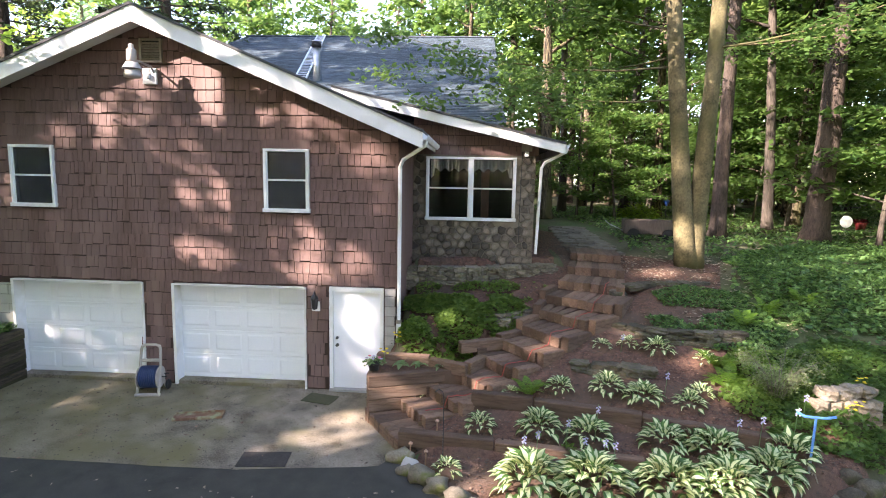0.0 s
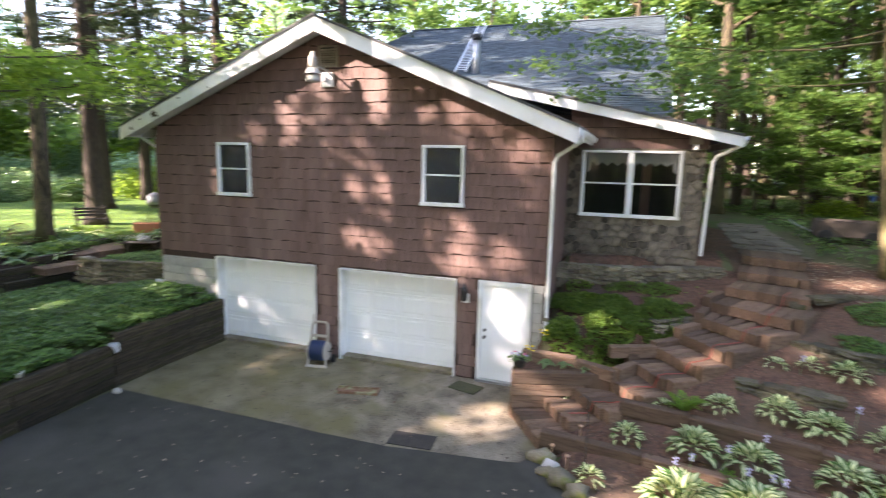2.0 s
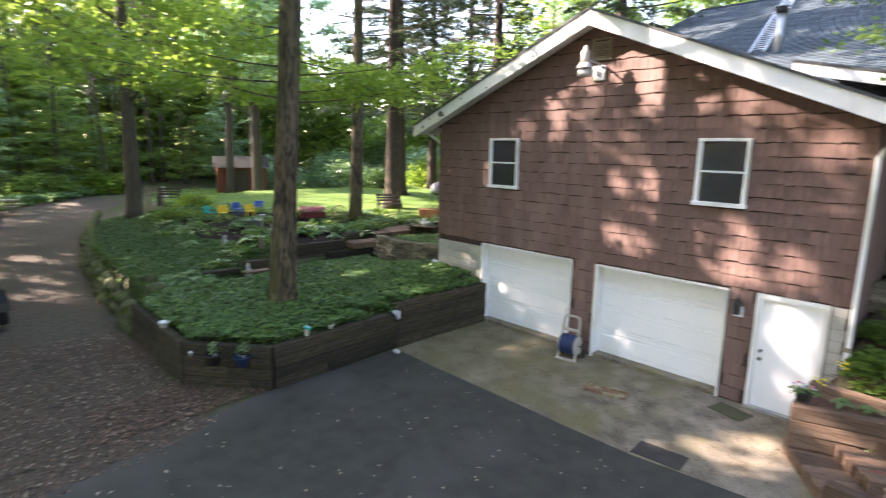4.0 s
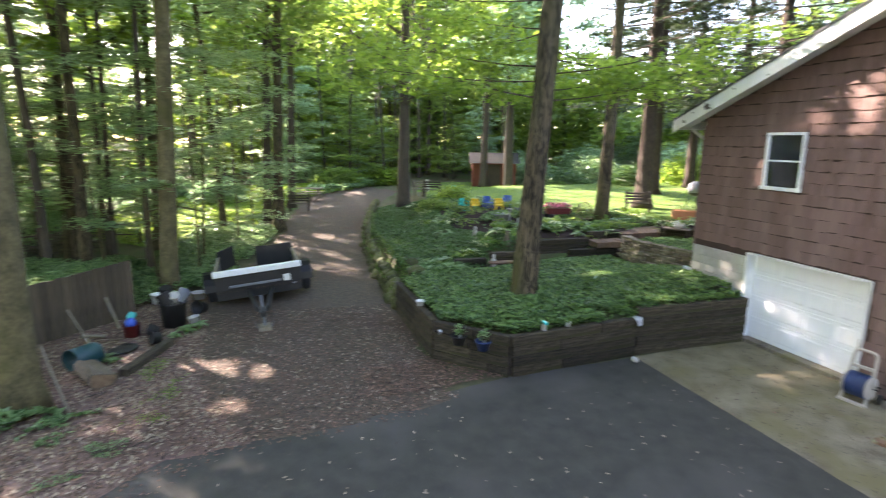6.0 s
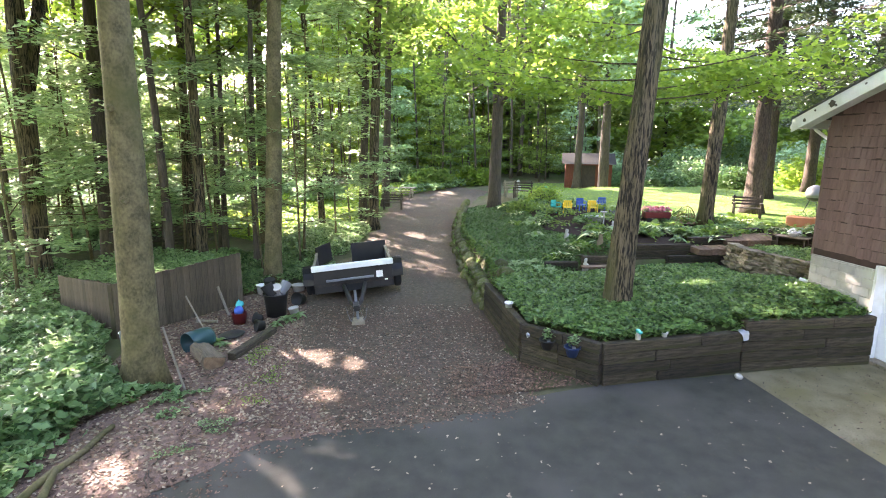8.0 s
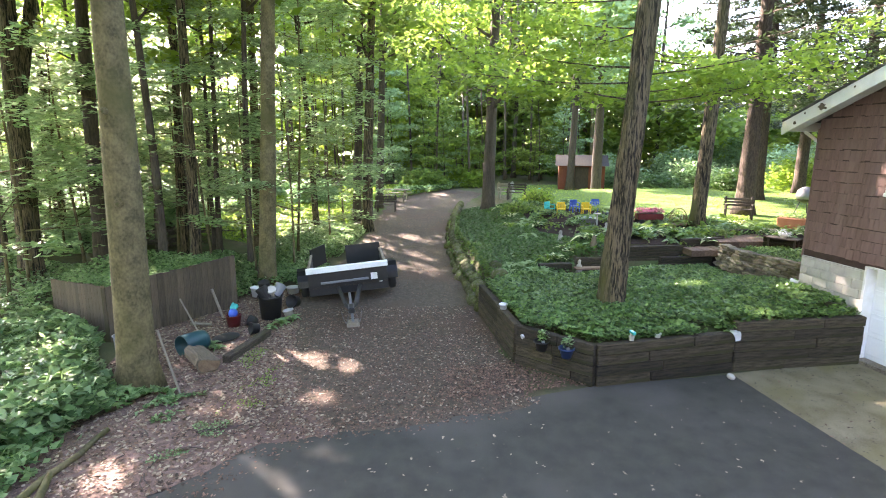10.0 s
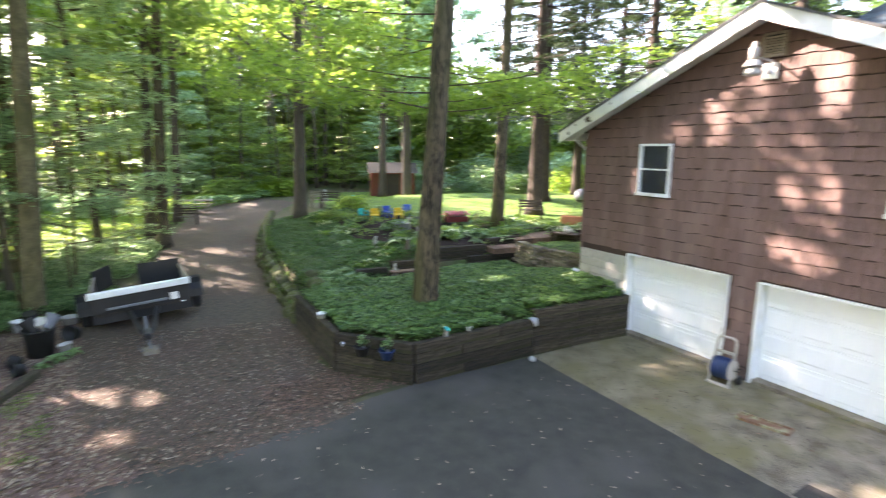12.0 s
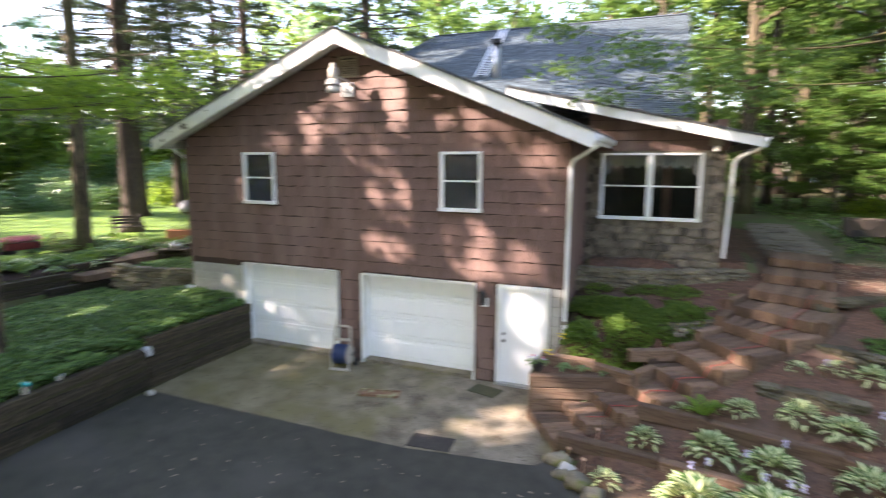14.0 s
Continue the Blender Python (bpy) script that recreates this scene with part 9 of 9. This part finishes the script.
# leafy clumps of the garden beds
rc = random.Random(15)
for k in range(150):
    x, y = rc.uniform(-26.5, -14.4), rc.uniform(-4.8, 7.0)
    g = edge_gap(x, y, GARDEN)
    edge_bias = abs(g) < 1.1 or x > -16.6
    if not edge_bias or (-22.5 < x < -17.5 and -2.6 < y < 1.6 and g > 0.7):
        continue
    if math.hypot(x + 17.7, y - 2.6) < 0.8 or math.hypot(x + 18.4, y - 1.2) < 0.9:
        continue
    kind = rc.random()
    if kind < 0.4:
        clump("garden_hosta", HOSTA + " in the garden bed", "hosta", x, y, rc.uniform(0.4, 0.65), 20, hosta_leaves, "garden hostas")
    elif kind < 0.75:
        clump("leafy_perennial", "broad leaved green garden perennial", "plant", x, y, rc.uniform(0.4, 0.7), 20, plain_leaves, "garden perennials")
    else:
        clump("daylily", "clump of arching strap-shaped green leaves", "daylily", x, y, rc.uniform(0.5, 0.8), 26, strap_leaves, "daylilies")
rg_ = random.Random(44)
for k in range(30):
    x, y = rg_.uniform(-16.8, -15.0), -2.6 + 6.4 * k / 30 + rg_.uniform(-0.2, 0.2)
    if math.hypot(x + 14.8, y - 2.3) < 1.2:
        continue
    if k % 3 == 0:
        clump("garden_hosta", HOSTA + " in the garden bed", "hosta", x, y, rg_.uniform(0.5, 0.75), 24, hosta_leaves, "garden hostas")
    elif k % 3 == 1:
        clump("leafy_perennial", "broad leaved green garden perennial", "plant", x, y, rg_.uniform(0.5, 0.8), 24, plain_leaves, "garden perennials")
    else:
        fern(x, y, rg_.uniform(0.55, 0.75))
for k in range(16):
    x, y = rc.uniform(-14.4, -13.2), rc.uniform(-6.4, -4.9)
    clump("leafy_perennial", "broad leaved dark green perennial on the bank", "plant", x, y, rc.uniform(0.35, 0.6), 18, plain_leaves, "garden perennials")


def bush(name, label, x, y, r0, h, m_, n=2600, size=0.09, seed=1):
    b = empty(name, (x, y, ground_z(x, y)), label, "bush", "garden bushes")
    rr = random.Random(seed)
    spots, bm = [], bmesh.new()
    for k in range(40):
        t, u = k * 2.399, (k + 0.5) / 40
        p = Vector((r0 * 0.85 * math.sqrt(u) * math.cos(t), r0 * 0.85 * math.sqrt(u) * math.sin(t), h * (0.25 + 0.6 * math.sqrt(max(0, 1 - u)) * rr.uniform(0.8, 1.05))))
        spots += [tuple(p), tuple(p * 0.8), (p.x, p.y, p.z * 0.5), (p.x * 1.05, p.y * 1.05, p.z * 0.25)]
        tube(bm, [(0, 0, 0), tuple(p * 0.6), tuple(p)], [0.025, 0.015, 0.006], 4)
    part("stem", bm, M["bark_dark"], b)
    v, f = leaf_cloud(spots, n, size, r0 * 0.3, 0.8, seed, 0.0)
    link_mesh("leaves", array_mesh("leaves", v, f), m_, b)


bush("round_bush", "rounded clipped dark green bush on the lawn", -37.5, 12.5, 2.0, 1.6, M["ivy"], 3200, 0.13, 1)
bush("round_bush", "rounded clipped dark green bush on the lawn", -34.0, 16.0, 1.7, 1.7, M["ivy"], 2800, 0.13, 2)
bush("leafy_bush", "loose light green flowering bush", -40.0, 17.0, 2.8, 2.6, M["herb"], 3200, 0.18, 3)
bush("leafy_bush", "loose light green flowering bush", -33.0, 21.0, 2.6, 2.8, M["leaf_bright"], 3200, 0.18, 4)
bush("leafy_bush", "loose light green flowering bush", -28.0, 24.0, 2.8, 2.6, M["herb"], 3200, 0.18, 5)
bush("leafy_bush", "loose light green flowering bush", -23.0, 20.5, 2.2, 2.4, M["leaf_bright"], 3000, 0.18, 6)
for k, (x, y, r0, h) in enumerate(((-45.0, 19.0, 3.2, 3.4), (-38.0, 25.0, 3.4, 4.2), (-31.0, 29.0, 3.4, 4.5), (-24.0, 29.0, 3.2, 4.0), (-47.0, 26.0, 3.6, 5.0), (-18.0, 27.0, 3.0, 4.0), (-36.0, 33.0, 3.8, 6.0))):
    bush("leafy_bush", "tall pale green shrub behind the lawn", x, y, r0, h, (M["herb"], M["leaf_cool"], M["leaf"])[k % 3], 4200, 0.19, 40 + k)
bush("leafy_bush", "pale blue-green bush at the lawn edge", -44.0, 12.0, 3.0, 2.4, M["leaf_cool"], 3200, 0.2, 7)
bush("leafy_bush", "yellowish green shrub by the garden bench", -26.3, -1.0, 1.0, 1.0, M["leaf_bright"], 1400, 0.09, 8)
bush("leafy_bush", "low green shrub among the garden plants", -24.0, -2.9, 0.8, 0.7, M["leaf"], 1200, 0.08, 9)
bush("leafy_bush", "leafy shrub at the end of the drive", -43.0, -5.0, 2.2, 1.6, M["leaf"], 2600, 0.2, 10)
bush("leafy_bush", "leafy shrub at the end of the drive", -44.5, -1.0, 2.0, 1.4, M["leaf_bright"], 2600, 0.2, 11)
bush("leafy_bush", "low yellow-green shrub above the flagstones", 9.6, 17.0, 1.2, 0.9, M["leaf_bright"], 1200, 0.1, 12)
for k, (x, y) in enumerate(((-36.0, -13.5), (-40.0, -17.0), (-29.0, -20.0), (-24.0, -22.0), (-47.0, -10.0))):
    bush("woodland_shrub", "dark leafy shrub on the forest floor", x, y, 1.8, 1.5, M["leaf_cool"], 2200, 0.17, 20 + k)

# brush pile at the wood's edge
bp = empty("brush_pile", (-22.5, -18.0, 0.1), "heap of dead grey branches in the woods", "brush pile")
for k in range(44):
    t, l = rc.uniform(0, 3.14), rc.uniform(1.0, 2.6)
    z = rc.uniform(0.05, 0.9)
    c = Vector((rc.uniform(-1.2, 1.2), rc.uniform(-1.2, 1.2), z))
    d = Vector((math.cos(t), math.sin(t), rc.uniform(-0.2, 0.2))) * l / 2
    part("branch", tube(bmesh.new(), [tuple(c - d), tuple(c), tuple(c + d)], [0.03, 0.025, 0.01], 5), M["bark_dark"], bp)

# red garden shed
sh = empty("garden_shed", (-41.8, 8.0, ground_z(-41.8, 8.0)), "small red wooden shed with a grey roof", "shed", turn=70)
sh.scale = (1.08, 1.05, 1.05)
part("wall", nb(-1.7, 1.7, -1.3, 1.3, 0, 1.9, 0.02), M["red_boards"], sh, "red board walls")
for k in range(14):
    part("batten", nb(-1.66 + 0.25 * k, -1.60 + 0.25 * k, -1.33, -1.3, 0.05, 1.85), M["red_boards"], sh)
for s_ in (-1, 1):
    bm = bmesh.new()
    q = [bm.verts.new(p) for p in ((-1.95, 0, 2.65), (1.95, 0, 2.65), (1.95, s_ * 1.65, 1.85), (-1.95, s_ * 1.65, 1.85))]
    bm.faces.new(q)
    bmesh.ops.solidify(bm, geom=bm.faces[:], thickness=0.06)
    part("roof", bm, M["shed_roof"], sh, "grey metal roof")
for sx in (-1.7, 1.66):
    bm = bmesh.new()
    a = [bm.verts.new((sx, y, z)) for y, z in ((-1.3, 1.9), (1.3, 1.9), (0, 2.6))]
    b = [bm.verts.new((sx + 0.04, y, z)) for y, z in ((-1.3, 1.9), (1.3, 1.9), (0, 2.6))]
    bm.faces.new(a[::-1]), bm.faces.new(b)
    for i in range(3):
        bm.faces.new((a[i], a[(i + 1) % 3], b[(i + 1) % 3], b[i]))
    part("gable", bm, M["red_boards"], sh)
part("door", nb(-0.5, 0.5, -1.36, -1.34, 0.05, 1.75), M["darkwood"], sh, "dark plank door")


# ---- single shingles of the front wall ----
for cx, z, w, k in shingle_singles:
    o = new("shingle", shingle_meshes[w])
    if not shingle_meshes[w].materials:
        shingle_meshes[w].materials.append(M["shingle"])
    o.parent = house
    o.matrix_basis = Matrix.Translation((cx, 0.028, z)) @ Matrix.Diagonal((k, 1, 1, 1))


# ---- gaps in the canopy that let the sun through ----
# sunlit spots on the gable wall (x, z, half width, half height)
WALL_SUN = [(-4.0, 6.1, 0.32, 0.3), (-3.6, 5.7, 0.2, 0.4), (-2.75, 5.55, 0.22, 0.4), (-4.2, 3.98, 0.26, 0.18), (-3.4, 3.95, 0.3, 0.2), (-4.25, 2.9, 0.24, 0.25), (-3.7, 2.75, 0.26, 0.28), (-1.75, 2.85, 0.26, 0.72), (-0.75, 2.7, 0.42, 0.36), (-0.55, 4.8, 0.22, 0.12), (-5.8, 5.15, 0.12, 0.4), (-6.7, 5.15, 0.16, 0.2), (-1.95, 5.5, 0.12, 0.14), (-0.88, 1.55, 0.12, 0.4), (-0.5, 0.95, 0.16, 0.5), (-0.42, 1.8, 0.1, 0.25), (-0.75, 0.6, 0.12, 0.25), (-0.35, 3.7, 0.16, 0.2), (-7.9, 4.0, 0.1, 0.3)]
# sunlit spots on the ground (x, y, height, half width, half depth)
GROUND_SUN = [(-0.6, -2.3, 0.0, 0.5, 0.28), (-1.9, -2.55, 0.0, 0.3, 0.1), (-0.3, -1.8, 0.0, 0.25, 0.2), (1.6, -3.4, 0.15, 0.6, 0.4), (2.35, -3.2, 0.45, 0.45, 0.4), (3.3, -3.6, 0.5, 0.5, 0.2), (4.6, -3.5, 0.5, 0.7, 0.25), (5.7, -1.75, 1.0, 0.4, 0.35), (5.3, -0.9, 1.25, 0.3, 0.3), (4.6, 0.0, 1.4, 0.35, 0.25), (6.3, 2.9, 2.1, 0.8, 0.4), (6.95, 3.4, 3.0, 0.4, 0.5), (8.4, -0.6, 1.3, 0.4, 0.4), (7.6, 0.6, 1.7, 0.5, 0.25), (11.5, 4.6, 2.4, 0.7, 0.2), (10.0, 6.8, 2.5, 0.5, 0.2), (6.6, 5.4, 2.4, 0.5, 0.3), (7.4, -1.8, 0.8, 0.4, 0.3), (0.2, -1.7, 0.6, 0.5, 0.3), (1.5, -1.3, 0.8, 0.4, 0.25), (2.7, -0.6, 1.3, 0.3, 0.25), (0.6, -0.6, 1.1, 0.4, 0.2), (1.2, 0.3, 1.4, 0.4, 0.3), (-9.6, -11.6, 0.0, 0.45, 0.35), (-9.2, -10.8, 0.0, 0.35, 0.2), (-9.9, -12.1, 0.0, 0.2, 0.2), (-7.9, -11.3, 0.0, 0.2, 0.22), (-23.5, -8.0, 0.1, 0.8, 0.4), (-37.0, -4.0, 0.2, 1.2, 0.6), (-5.9, -14.1, 0.0, 0.45, 0.22), (-10.2, -17.0, 0.5, 0.6, 0.3), (-8.9, -16.3, 0.5, 0.4, 0.25), (-8.0, -15.6, 0.5, 0.3, 0.2), (-11.0, -2.0, 1.15, 0.4, 0.45), (-26.0, 8.5, 1.4, 8.0, 4.5), (-36.0, 8.0, 1.2, 7.0, 4.0), (-27.5, -14.5, 0.2, 2.6, 1.6), (-35.0, -13.0, 0.2, 3.0, 1.6), (-12.7, -15.5, 1.4, 0.7, 0.7), (-33.0, 18.0, 1.5, 9.0, 5.0), (6.6, -0.4, 1.5, 0.3, 0.25), (3.9, -1.4, 1.2, 0.3, 0.2), (9.3, -2.0, 0.8, 0.6, 0.4), (6.6, -2.5, 0.8, 0.5, 0.3), (6.0, -1.75, 1.05, 0.5, 0.4), (6.35, -1.05, 1.25, 0.35, 0.3), (5.6, -0.7, 1.35, 0.3, 0.25), (2.1, -3.5, 0.25, 0.45, 0.35), (-0.6, -1.3, 0.0, 0.45, 0.3), (-1.15, -2.0, 0.0, 0.35, 0.25), (0.2, -1.27, 0.6, 0.3, 0.2)]


def sun_spots(c):
    """Which leaf centres stand between the sun and a sunlit spot."""
    hit = np.zeros(len(c), bool)
    k = -c[:, 1] / SUN_WAY.y
    x, z = c[:, 0] + k * SUN_WAY.x, c[:, 2] + k * SUN_WAY.z
    wob = 0.17 * np.sin(c[:, 0] * 9.3) + 0.17 * np.sin(c[:, 1] * 8.1 + c[:, 2] * 10.7)
    for cx, cz, rx, rz in WALL_SUN:
        hit |= (k > 0) & (((x - cx) / (rx + 0.10)) ** 2 + ((z - cz) / (rz + 0.10)) ** 2 < 1 + wob * 2)
    for cx, cy, z0, rx, ry in GROUND_SUN:
        k = (c[:, 2] - z0) / -SUN_WAY.z
        x, y = c[:, 0] + k * SUN_WAY.x, c[:, 1] + k * SUN_WAY.y
        hit |= (k > 1.5) & (((x - cx) / (rx + 0.16)) ** 2 + ((y - cy) / (ry + 0.16)) ** 2 < 1 + wob * 2)
    return hit


bpy.context.view_layer.update()
for ob in [o for o in bpy.data.objects if o.type == "MESH" and o.name.startswith(("crown", "far_woods"))]:
    me = ob.data
    co = np.empty(len(me.vertices) * 3, np.float32)
    me.vertices.foreach_get("co", co)
    co = co.reshape(-1, 4, 3)
    mw = np.array(ob.matrix_world)
    gone = sun_spots(co.mean(1) @ mw[:3, :3].T + mw[:3, 3])
    if gone.any():
        kept = co[~gone].reshape(-1, 3)
        i = np.arange(len(kept) // 4)[:, None] * 4
        ob.data = array_mesh("crown", kept, np.concatenate([i + [0, 1, 2], i + [0, 2, 3]], 0))
        ob.data.materials.append(me.materials[0])
